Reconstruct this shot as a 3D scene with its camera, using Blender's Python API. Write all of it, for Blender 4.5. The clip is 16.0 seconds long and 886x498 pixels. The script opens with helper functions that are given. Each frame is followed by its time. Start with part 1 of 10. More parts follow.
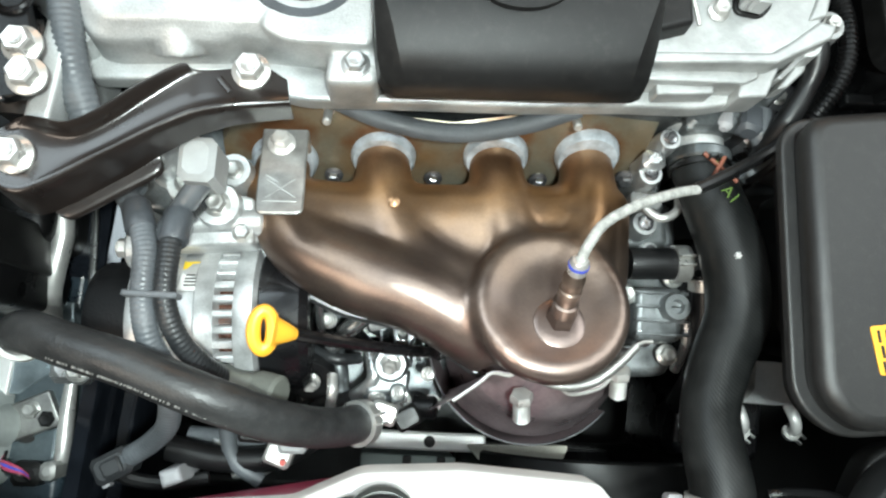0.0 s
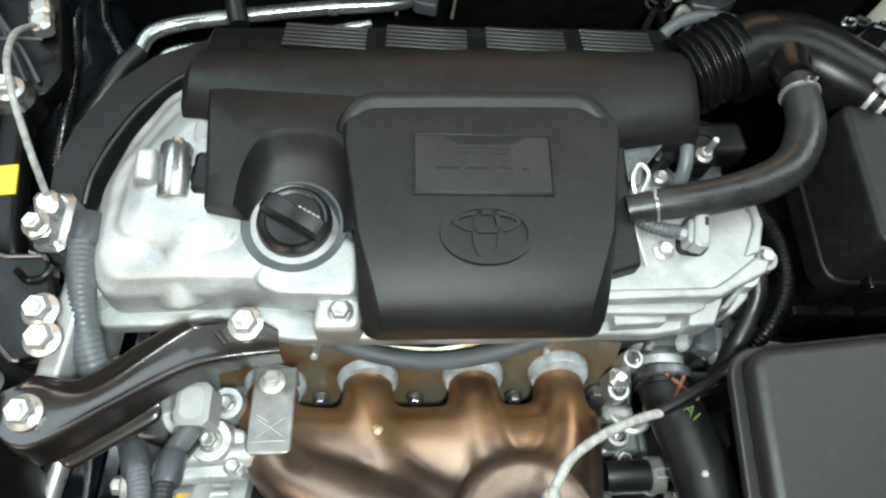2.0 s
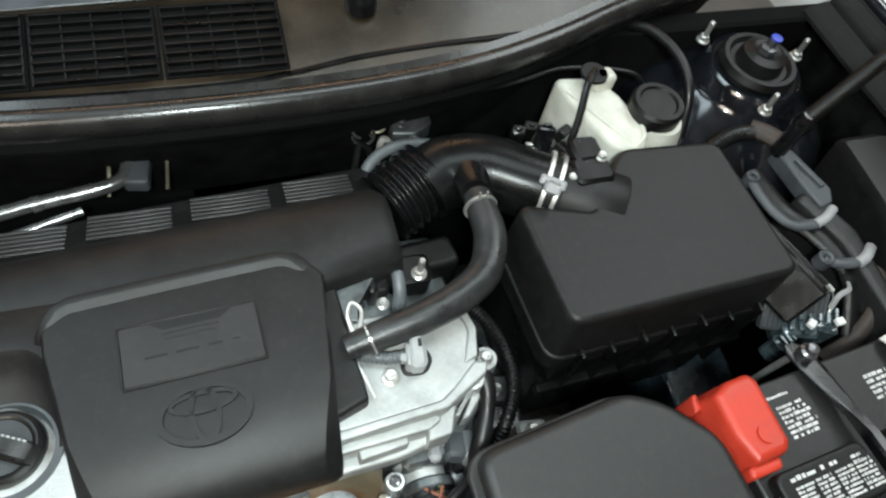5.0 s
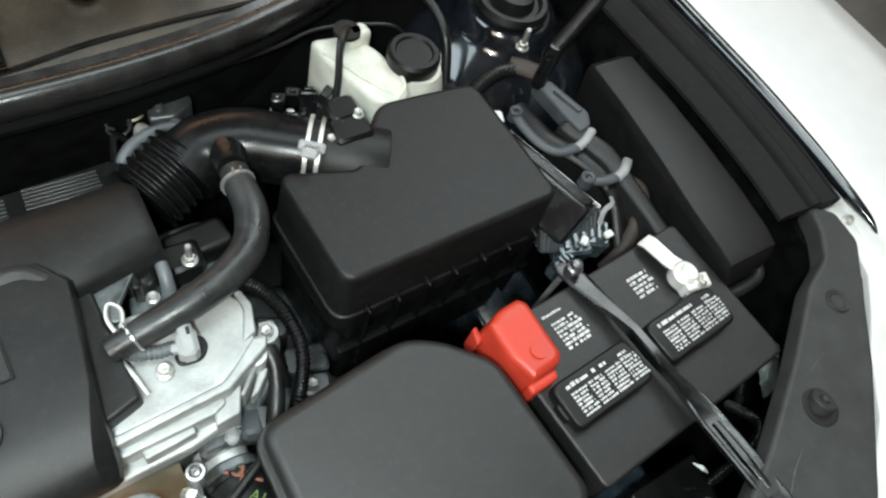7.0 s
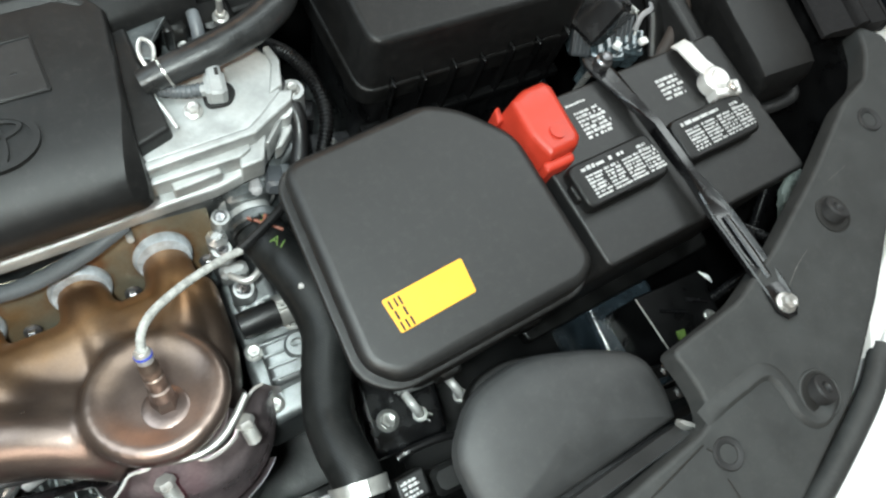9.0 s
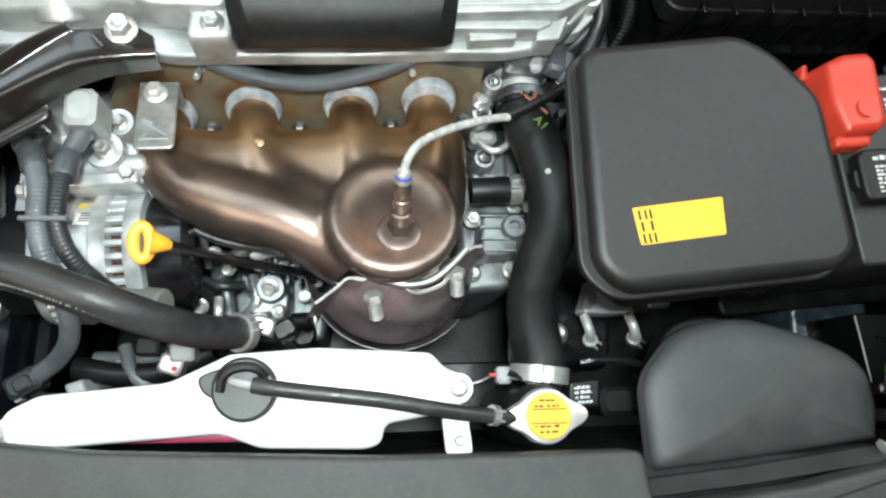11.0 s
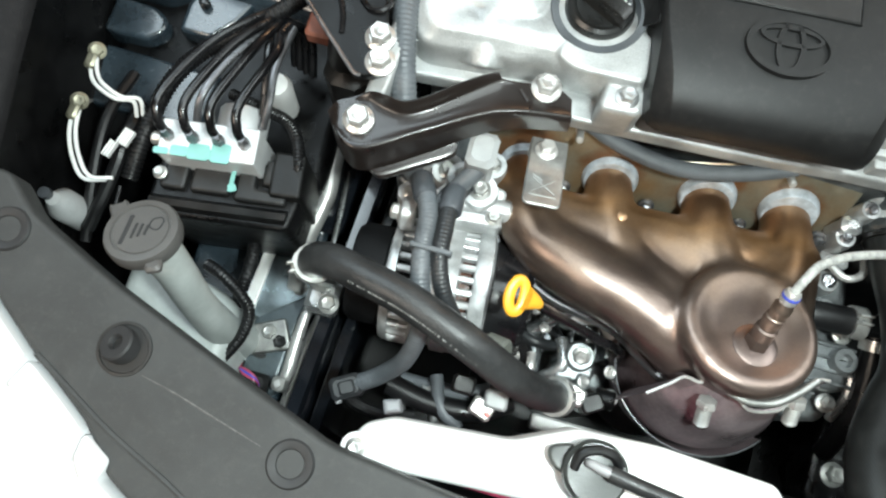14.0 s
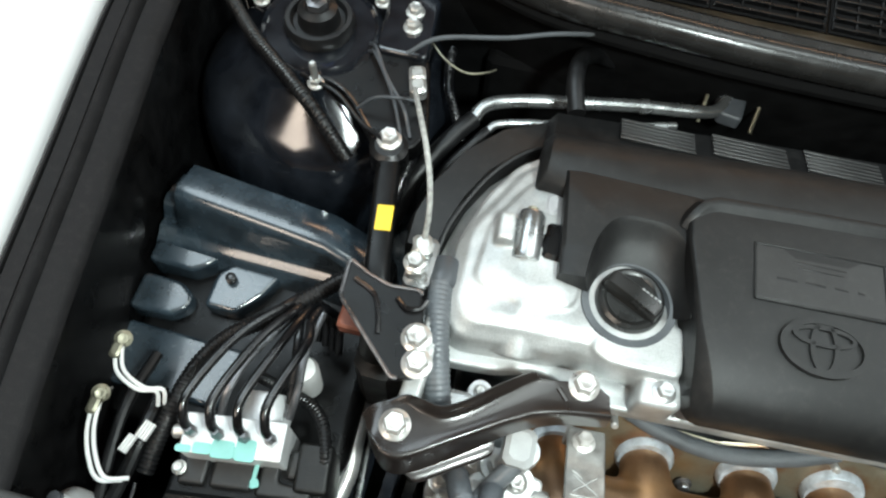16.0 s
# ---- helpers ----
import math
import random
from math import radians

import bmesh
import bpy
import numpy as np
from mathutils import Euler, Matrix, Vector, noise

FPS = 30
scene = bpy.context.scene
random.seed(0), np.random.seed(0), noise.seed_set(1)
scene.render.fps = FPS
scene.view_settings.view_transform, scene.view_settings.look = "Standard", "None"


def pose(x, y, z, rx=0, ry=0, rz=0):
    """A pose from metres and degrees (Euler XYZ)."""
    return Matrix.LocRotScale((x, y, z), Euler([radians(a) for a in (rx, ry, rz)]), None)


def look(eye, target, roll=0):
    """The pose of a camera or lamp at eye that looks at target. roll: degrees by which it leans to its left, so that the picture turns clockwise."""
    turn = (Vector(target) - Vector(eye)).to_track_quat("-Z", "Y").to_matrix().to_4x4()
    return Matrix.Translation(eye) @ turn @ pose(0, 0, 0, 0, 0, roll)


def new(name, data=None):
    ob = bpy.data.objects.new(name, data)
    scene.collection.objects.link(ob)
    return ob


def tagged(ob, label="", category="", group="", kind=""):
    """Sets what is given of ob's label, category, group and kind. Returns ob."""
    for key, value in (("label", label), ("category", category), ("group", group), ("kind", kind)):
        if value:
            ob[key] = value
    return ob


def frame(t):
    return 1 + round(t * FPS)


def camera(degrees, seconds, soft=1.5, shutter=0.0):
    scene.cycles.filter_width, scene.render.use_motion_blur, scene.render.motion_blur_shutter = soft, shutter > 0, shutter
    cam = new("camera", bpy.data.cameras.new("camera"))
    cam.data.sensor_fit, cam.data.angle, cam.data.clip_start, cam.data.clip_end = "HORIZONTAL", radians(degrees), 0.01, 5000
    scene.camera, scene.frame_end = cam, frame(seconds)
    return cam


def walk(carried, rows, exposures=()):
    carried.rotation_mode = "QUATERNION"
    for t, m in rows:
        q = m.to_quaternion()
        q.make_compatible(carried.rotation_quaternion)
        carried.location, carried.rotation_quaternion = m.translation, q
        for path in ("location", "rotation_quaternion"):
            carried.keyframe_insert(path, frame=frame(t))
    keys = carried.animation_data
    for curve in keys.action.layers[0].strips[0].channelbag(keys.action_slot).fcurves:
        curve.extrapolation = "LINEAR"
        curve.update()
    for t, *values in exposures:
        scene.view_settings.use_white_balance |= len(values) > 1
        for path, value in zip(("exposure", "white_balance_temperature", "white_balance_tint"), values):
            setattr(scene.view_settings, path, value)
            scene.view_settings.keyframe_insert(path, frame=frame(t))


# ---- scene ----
cam = camera(64.8, 16.0, soft=2.3)
PATH = [
    (0, (-0.029, -0.018, 1.441), (0.107, 0.35, -0.52), 23.5),
    (0.5, (-0.03, 0.0, 1.452), (0.082, 0.482, -0.485), 16.2),
    (1, (-0.032, 0.012, 1.469), (0.092, 0.604, -0.437), 15.0),
    (1.5, (-0.027, 0.024, 1.488), (0.103, 0.709, -0.387), 13.2),
    (2, (-0.023, 0.031, 1.5), (0.106, 0.797, -0.343), 11.6),
    (2.5, (-0.023, 0.036, 1.506), (0.089, 0.849, -0.318), 10.1),
    (3, (-0.01, 0.044, 1.509), (0.171, 0.895, -0.292), 12.4),
    (3.5, (0.024, 0.04, 1.511), (0.316, 0.948, -0.247), 13.9),
    (3.7, (0.035, 0.039, 1.514), (0.374, 0.968, -0.224), 14.3),
    (5.8, (0.112, 0.056, 1.592), (0.767, 0.951, -0.072), 18.5),
    (6, (0.123, 0.052, 1.596), (0.808, 0.925, -0.068), 19.1),
    (6.5, (0.147, 0.031, 1.589), (0.937, 0.812, -0.074), 22.0),
    (7, (0.164, 0.012, 1.583), (1.014, 0.713, -0.087), 23.9),
    (7.5, (0.175, -0.017, 1.575), (1.055, 0.624, -0.103), 24.1),
    (8, (0.175, -0.039, 1.569), (1.053, 0.542, -0.131), 25.6),
    (8.5, (0.155, -0.066, 1.559), (0.951, 0.485, -0.191), 27.4),
    (9, (0.134, -0.084, 1.551), (0.803, 0.389, -0.274), 32.2),
    (9.5, (0.111, -0.098, 1.537), (0.651, 0.319, -0.344), 35.8),
    (9.7, (0.1, -0.101, 1.533), (0.598, 0.303, -0.361), 37.0),
    (11.8, (0.009, -0.112, 1.529), (0.145, 0.309, -0.421), 22.8),
    (12, (-0.003, -0.112, 1.529), (0.104, 0.31, -0.423), 20.3),
    (12.5, (-0.034, -0.113, 1.526), (0.016, 0.319, -0.426), 16.3),
    (13, (-0.05, -0.119, 1.531), (-0.061, 0.33, -0.418), 9.8),
    (13.5, (-0.092, -0.112, 1.525), (-0.144, 0.331, -0.424), 6.8),
    (14, (-0.148, -0.093, 1.518), (-0.231, 0.357, -0.429), 4.9),
    (14.5, (-0.183, -0.057, 1.517), (-0.294, 0.498, -0.401), 4.3),
    (15, (-0.2, -0.034, 1.518), (-0.332, 0.609, -0.372), 4.4),
    (15.5, (-0.208, -0.015, 1.526), (-0.351, 0.74, -0.321), 4.3),
    (16, (-0.214, -0.008, 1.542), (-0.365, 0.883, -0.242), 5.0),
]
EXPOSURE = [(0.0, 0.08), (1.0, 0.0), (2.0, -0.10), (3.0, -0.15), (6.0, -0.18), (6.5, -0.15), (7.0, -0.10), (8.0, 0.0), (12.0, -0.04), (13.0, -0.06), (13.5, 0.0), (16.0, -0.03)]
walk(cam, [(t, look(eye, target, roll)) for t, eye, target, roll in PATH], EXPOSURE)

# ---- light ----
world = bpy.data.worlds.new("room_air")
scene.world = world
world.use_nodes = True
world.node_tree.nodes["Background"].inputs[0].default_value = (0.9, 0.95, 1.0, 1)
world.node_tree.nodes["Background"].inputs[1].default_value = 0.01


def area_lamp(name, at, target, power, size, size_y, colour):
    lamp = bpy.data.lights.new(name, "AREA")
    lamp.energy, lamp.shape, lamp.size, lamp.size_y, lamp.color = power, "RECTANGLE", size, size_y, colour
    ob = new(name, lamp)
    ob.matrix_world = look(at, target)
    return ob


# the torch above the bay; unseen ceiling panels added to light and reflect
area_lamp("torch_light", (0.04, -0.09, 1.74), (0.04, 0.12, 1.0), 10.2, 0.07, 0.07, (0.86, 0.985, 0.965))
area_lamp("ceiling_panel_left", (-1.3, 1.0, 2.95), (-1.3, 1.0, 0), 39.0, 1.4, 1.4, (0.78, 0.93, 1.0))
area_lamp("ceiling_panel_middle", (0.42, 0.5, 2.95), (0.42, 0.5, 0), 14.0, 1.2, 0.6, (0.86, 0.98, 0.98))
area_lamp("ceiling_panel_right", (1.9, 1.15, 2.95), (1.9, 1.15, 0), 44.0, 1.2, 1.7, (0.90, 0.98, 0.98))
# two warm fill lamps added for brown reflections; no such fitting is known
area_lamp("warm_fill_rear", (0.3, 3.5, 2.75), (0.3, 0.3, 1.0), 18.0, 2.4, 0.25, (1.0, 0.60, 0.34))
area_lamp("warm_fill_front", (-1.3, -1.2, 2.95), (-1.1, -1.0, 0), 34.0, 1.2, 0.9, (1.0, 0.86, 0.72))


# ---- materials ----
def mat(name, col, rough=0.5, metal=0.0, var=0.25, scale=35.0, bump=0.0, fine=500.0, coat=0.0, tint=None, rough_var=0.12, spec=0.5, trans=0.0, alpha=1.0, dust=0.0):
    """A surface with broad stains, fine grain, relief and uneven gloss."""
    m = bpy.data.materials.new(name)
    m.use_nodes = True
    nt = m.node_tree
    nodes, links = nt.nodes, nt.links
    b = nodes["Principled BSDF"]
    co = nodes.new("ShaderNodeTexCoord")
    info = nodes.new("ShaderNodeObjectInfo")
    shift = nodes.new("ShaderNodeVectorMath")
    shift.operation = "MULTIPLY_ADD"
    links.new(info.outputs["Random"], shift.inputs[0])
    shift.inputs[1].default_value = (3.1, 5.3, 7.7)
    links.new(co.outputs["Object"], shift.inputs[2])
    n1 = nodes.new("ShaderNodeTexNoise")
    n1.inputs["Scale"].default_value, n1.inputs["Detail"].default_value = scale, 5.0
    n2 = nodes.new("ShaderNodeTexNoise")
    n2.inputs["Scale"].default_value, n2.inputs["Detail"].default_value = fine, 2.0
    links.new(shift.outputs[0], n1.inputs["Vector"])
    links.new(shift.outputs[0], n2.inputs["Vector"])
    ramp = nodes.new("ShaderNodeValToRGB")
    ramp.color_ramp.elements[0].position, ramp.color_ramp.elements[1].position = 0.32, 0.68
    other = tint or [min(1.0, c * (1 + var)) for c in col]
    ramp.color_ramp.elements[0].color = (*[c * (1 - var) for c in col], 1)
    ramp.color_ramp.elements[1].color = (*other, 1)
    links.new(n1.outputs["Fac"], ramp.inputs["Fac"])
    grain = nodes.new("ShaderNodeMixRGB")
    grain.blend_type = "MULTIPLY"
    grain.inputs["Fac"].default_value = min(1.0, var)
    links.new(ramp.outputs["Color"], grain.inputs["Color1"])
    links.new(n2.outputs["Fac"], grain.inputs["Color2"])
    if dust:
        # pale dust and scuffs, lying in uneven specks
        n3 = nodes.new("ShaderNodeTexNoise")
        n3.inputs["Scale"].default_value, n3.inputs["Detail"].default_value, n3.inputs["Roughness"].default_value = 130.0, 8.0, 0.8
        links.new(shift.outputs[0], n3.inputs["Vector"])
        much = nodes.new("ShaderNodeMapRange")
        much.inputs["From Min"].default_value, much.inputs["From Max"].default_value = 0.5, 0.78
        much.inputs["To Max"].default_value = dust
        links.new(n3.outputs["Fac"], much.inputs["Value"])
        over = nodes.new("ShaderNodeMixRGB")
        links.new(much.outputs["Result"], over.inputs["Fac"])
        links.new(grain.outputs["Color"], over.inputs["Color1"])
        over.inputs["Color2"].default_value = (0.20, 0.19, 0.175, 1)
        grain = over
    links.new(grain.outputs["Color"], b.inputs["Base Color"])
    span = nodes.new("ShaderNodeMapRange")
    span.inputs["To Min"].default_value = max(0.02, rough - rough_var)
    span.inputs["To Max"].default_value = min(1.0, rough + rough_var)
    span.inputs["From Min"].default_value, span.inputs["From Max"].default_value = 0.3, 0.7
    links.new(n1.outputs["Fac"], span.inputs["Value"])
    links.new(span.outputs["Result"], b.inputs["Roughness"])
    b.inputs["Metallic"].default_value = metal
    b.inputs["Specular IOR Level"].default_value = spec
    b.inputs["Coat Weight"].default_value = coat
    b.inputs["Coat Roughness"].default_value = 0.08
    b.inputs["Transmission Weight"].default_value = trans
    b.inputs["Alpha"].default_value = alpha
    if bump:
        bn = nodes.new("ShaderNodeBump")
        bn.inputs["Strength"].default_value, bn.inputs["Distance"].default_value = bump, 0.001
        links.new(n2.outputs["Fac"], bn.inputs["Height"])
        links.new(bn.outputs["Normal"], b.inputs["Normal"])
    return m


COVER = mat("moulded_black_plastic", (0.0100, 0.0100, 0.0102), 0.44, bump=0.22, fine=1500, var=0.16, spec=0.32, rough_var=0.03, dust=0.07)
PLASTIC = mat("grained_black_plastic", (0.0124, 0.0124, 0.0126), 0.45, bump=0.22, fine=1500, var=0.16, spec=0.52, rough_var=0.03, dust=0.08)
DARKPL = mat("dull_black_plastic", (0.0062, 0.0062, 0.0062), 0.40, bump=0.25, fine=1000, var=0.35, spec=0.35, dust=0.03)
SHEET = mat("dark_grey_sheet_plastic", (0.046, 0.0475, 0.0475), 0.58, bump=0.3, fine=1300, var=0.16, spec=0.35, rough_var=0.05, dust=0.12)
RUBBER = mat("black_rubber", (0.0085, 0.0085, 0.009), 0.38, bump=0.15, fine=900, var=0.3, spec=0.42)
HOSE = mat("hose_rubber", (0.025, 0.026, 0.027), 0.38, bump=0.3, fine=450, var=0.3, spec=0.5, dust=0.12)
# dusty black paint; the ceiling's bluish reflection is put into its colour
BAYSHEEN = mat("dusty_bay_paint_blue_sheen", (0.030, 0.044, 0.056), 0.24, bump=0.04, fine=300, var=0.4, coat=0.6, rough_var=0.06, spec=0.7, dust=0.06)
INTAKE = mat("shiny_intake_rubber", (0.0055, 0.0057, 0.0062), 0.29, bump=0.06, fine=300, var=0.3, coat=0.0, rough_var=0.03, spec=0.24, dust=0.05)
GLOSS = mat("black_body_paint", (0.010, 0.012, 0.016), 0.13, bump=0.03, fine=300, var=0.4, coat=0.7, rough_var=0.05, spec=0.7)
PAINT = mat("black_painted_steel", (0.008, 0.008, 0.009), 0.26, bump=0.08, fine=300, var=0.4, coat=0.3)
BRONZE = mat("dark_painted_bracket", (0.020, 0.0155, 0.014), 0.30, metal=0.25, bump=0.03, fine=600, var=0.2, coat=0.35, rough_var=0.05, spec=0.6)
CAST = mat("cast_aluminium", (0.53, 0.54, 0.535), 0.46, metal=0.52, bump=0.3, fine=700, var=0.33, scale=24, rough_var=0.11)
MACH = mat("machined_aluminium", (0.55, 0.56, 0.56), 0.33, metal=0.8, bump=0.1, fine=380, var=0.2, scale=40)
CASTEND = mat("dull_cast_aluminium", (0.46, 0.47, 0.465), 0.50, metal=0.5, bump=0.5, fine=260, var=0.20, scale=40, rough_var=0.08)
GREYCAST = mat("grey_cast_block", (0.175, 0.19, 0.195), 0.38, metal=0.7, bump=0.2, fine=500, var=0.5, scale=40)
ZINC = mat("zinc_plated_steel", (0.60, 0.60, 0.575), 0.36, metal=0.75, bump=0.1, fine=300, var=0.2)
STEEL = mat("bright_steel", (0.70, 0.69, 0.665), 0.36, metal=0.7, bump=0.1, fine=260, var=0.15)
BLACKPL = mat("near_black_plastic", (0.0042, 0.0042, 0.0045), 0.34, bump=0.2, fine=900, var=0.4, spec=0.24, dust=0.02)
PLATEGREY = mat("dull_zinc_plate", (0.40, 0.40, 0.385), 0.42, metal=0.85, bump=0.15, fine=420, var=0.22, scale=60)
DULLSTEEL = mat("dull_steel", (0.22, 0.22, 0.23), 0.34, metal=0.8, bump=0.2, fine=260, var=0.35)
TAPE = mat("brown_cloth_tape", (0.050, 0.036, 0.030), 0.6, var=0.3, bump=0.6, fine=400)
CONNGREY = mat("dark_grey_connector", (0.060, 0.066, 0.074), 0.42, var=0.2, bump=0.2)
PALEGREY = mat("pale_grey_connector", (0.33, 0.33, 0.34), 0.45, var=0.15, bump=0.2)
CLEARBLUE = mat("bluish_clear_plastic", (0.085, 0.115, 0.13), 0.14, var=0.6, scale=90, coat=0.8, metal=0.2)
PIPEMETAL = mat("plain_metal_pipe", (0.42, 0.43, 0.43), 0.26, metal=0.85, bump=0.1, fine=260, var=0.25)
BRIGHTPLATE = mat("white_tinned_metal", (0.80, 0.79, 0.77), 0.5, metal=0.4, bump=0.2, fine=300, var=0.08)
CLIPGREY = mat("dull_clip_plastic", (0.024, 0.024, 0.025), 0.62, var=0.1, bump=0.2, fine=700)
CAPBLACK = mat("satin_black_cap_plastic", (0.010, 0.010, 0.0095), 0.33, var=0.2, bump=0.06, fine=500)
SEALRUBBER = mat("matt_seal_rubber", (0.014, 0.0135, 0.0145), 0.75, var=0.2, bump=0.4, fine=700, spec=0.18, dust=0.06)
BLOCKALU = mat("silver_valve_block", (0.74, 0.75, 0.75), 0.45, metal=0.45, bump=0.2, fine=380, var=0.1)
WASHERPE = mat("greyish_washer_polythene", (0.43, 0.46, 0.445), 0.45, var=0.15, bump=0.1, fine=200)
CAPGREY = mat("mid_grey_cap_plastic", (0.085, 0.081, 0.078), 0.5, var=0.12, bump=0.3, fine=700)
PALEBRASS = mat("passivated_yellow_zinc", (0.34, 0.32, 0.24), 0.42, metal=0.7, var=0.3)
WHITEPE = mat("milky_white_polythene", (0.80, 0.80, 0.78), 0.42, var=0.05, bump=0.1, fine=200)
CREAMPE = mat("cream_polythene", (0.64, 0.635, 0.56), 0.4, var=0.14, bump=0.1, fine=200)
GREYPE = mat("grey_polythene", (0.36, 0.37, 0.37), 0.45, var=0.15, bump=0.15, fine=300)
WHITEPAINT = mat("white_body_paint", (0.86, 0.865, 0.87), 0.32, var=0.02, coat=0.3, rough_var=0.015)
RED = mat("red_plastic", (0.50, 0.040, 0.020), 0.46, var=0.12, bump=0.2, fine=500)
YELLOW = mat("yellow_sticker", (0.80, 0.55, 0.03), 0.5, var=0.05)
STICKER = mat("amber_warning_sticker", (0.80, 0.40, 0.025), 0.5, var=0.06)
ORANGE = mat("orange_plastic", (0.85, 0.40, 0.03), 0.4, var=0.08)
INK = mat("black_ink", (0.012, 0.011, 0.01), 0.6, var=0.2)
WHITEINK = mat("white_print", (0.62, 0.62, 0.62), 0.6, var=0.15)
CORRUGATED = mat("grey_conduit", (0.115, 0.125, 0.135), 0.40, var=0.25, bump=0.2)
BRAID = mat("white_woven_sleeve", (0.42, 0.42, 0.40), 0.7, var=0.3, scale=200, bump=0.8, fine=900)
# brown tint is dust plus the room's warm reflection, put into the colour
GLASSEDGE = mat("dusty_cowl_plastic_brown_sheen", (0.019, 0.0185, 0.0155), 0.33, var=0.4, scale=9, coat=0.1, rough_var=0.1, bump=0.15, fine=500, tint=(0.058, 0.041, 0.026), dust=0.12)
LENSGLASS = mat("dark_windscreen_glass", (0.010, 0.011, 0.010), 0.04, var=0.2, coat=0.5, rough_var=0.02)
TEAL = mat("teal_ink", (0.22, 0.50, 0.46), 0.5, var=0.1)
PINK = mat("pink_coolant", (0.45, 0.06, 0.12), 0.4, var=0.2)
BLUE = mat("blue_mark", (0.05, 0.08, 0.5), 0.4, var=0.1)
COPPERCOIL = mat("varnished_copper_coil", (0.10, 0.035, 0.018), 0.35, var=0.5, scale=160, bump=0.5, fine=600)
GREEN = mat("green_paint_mark", (0.11, 0.19, 0.035), 0.6, var=0.2)
BOOTGREY = mat("olive_grey_rubber_boot", (0.105, 0.11, 0.096), 0.55, var=0.2, bump=0.3)
BLUEGREY = mat("blue_grey_bracket", (0.085, 0.108, 0.120), 0.34, metal=0.2, var=0.3, scale=40, bump=0.1, fine=300)
RAILSHEEN = mat("bluish_rail_sheen", (0.30, 0.36, 0.39), 0.22, metal=0.5, var=0.3, scale=40, coat=0.5)
INLET = mat("satin_grey_black_plastic", (0.036, 0.037, 0.038), 0.50, bump=0.2, fine=1400, var=0.15, spec=0.45, rough_var=0.03, dust=0.10)
CAPRUBBER = mat("grey_green_cap_rubber", (0.040, 0.044, 0.042), 0.40, var=0.25, bump=0.15, fine=500)
SEALGLOSS = mat("smooth_shiny_seal_rubber", (0.020, 0.0195, 0.019), 0.27, var=0.25, bump=0.1, fine=400, spec=0.6, coat=0.15, rough_var=0.05)
MIDCAST = mat("mid_grey_casting", (0.29, 0.305, 0.31), 0.40, metal=0.75, bump=0.3, fine=500, var=0.35, scale=45)
HOSEPRINT = mat("faint_hose_print", (0.17, 0.165, 0.155), 0.6, var=0.4, scale=300)
SCUFF = mat("pale_scuff", (0.12, 0.118, 0.112), 0.7, var=0.4, scale=250)
BOOTDARK = mat("dark_grey_rubber_boot", (0.026, 0.028, 0.030), 0.42, var=0.3, bump=0.2)
ALTCAST = mat("grey_cast_aluminium", (0.70, 0.71, 0.71), 0.40, metal=0.55, bump=0.25, fine=600, var=0.28, scale=50, rough_var=0.12)
WRAPHOSE = mat("fabric_wrapped_hose", (0.0105, 0.0115, 0.0115), 0.44, fine=170, var=0.3, spec=0.28, dust=0.05)


def weave():
    """Fine slanting ribs of the fabric in the wrapped hose."""
    m = WRAPHOSE
    nodes, links = m.node_tree.nodes, m.node_tree.links
    co = nodes.new("ShaderNodeTexCoord")
    wave = nodes.new("ShaderNodeTexWave")
    wave.bands_direction = "DIAGONAL"
    wave.inputs["Scale"].default_value, wave.inputs["Distortion"].default_value = 190.0, 3.0
    wave.inputs["Detail"].default_value, wave.inputs["Detail Scale"].default_value = 2.0, 0.6
    links.new(co.outputs["Object"], wave.inputs["Vector"])
    bn = nodes.new("ShaderNodeBump")
    bn.inputs["Strength"].default_value, bn.inputs["Distance"].default_value = 0.16, 0.0005
    links.new(wave.outputs["Fac"], bn.inputs["Height"])
    links.new(bn.outputs["Normal"], nodes["Principled BSDF"].inputs["Normal"])


weave()
CARD = mat("pale_beige_card", (0.40, 0.38, 0.33), 0.7, var=0.2, bump=0.4)
LAMPGREEN = mat("pale_green_grey_plastic", (0.30, 0.35, 0.33), 0.4, var=0.15, bump=0.1)
RUST = mat("red_brown_clip", (0.22, 0.07, 0.04), 0.6, var=0.3)
BELT = mat("ribbed_belt_rubber", (0.0065, 0.0065, 0.007), 0.6, var=0.3, bump=0.4, spec=0.2)
ROOMWALL = mat("plain_wall_paint", (0.30, 0.22, 0.15), 0.8, var=0.1, scale=2)
CEILING = mat("ceiling_paint", (0.34, 0.26, 0.19), 0.85, var=0.08, scale=2)
CONCRETE = mat("workshop_concrete", (0.20, 0.195, 0.185), 0.75, var=0.2, scale=4, bump=0.4, fine=80)
BANDGREY = mat("dull_grey_gasket_and_shade", (0.075, 0.082, 0.09), 0.6, var=0.25, bump=0.3)
# matt black that puts the shade below the cowl seal into the colour
SHADEBLACK = mat("matt_shade_black", (0.0045, 0.0045, 0.0048), 0.85, var=0.4, scale=30, bump=0.3, fine=300, spec=0.12)
UNDER = mat("dirty_undertray", (0.0055, 0.0055, 0.006), 0.46, var=0.5, scale=18, bump=0.4, fine=120)


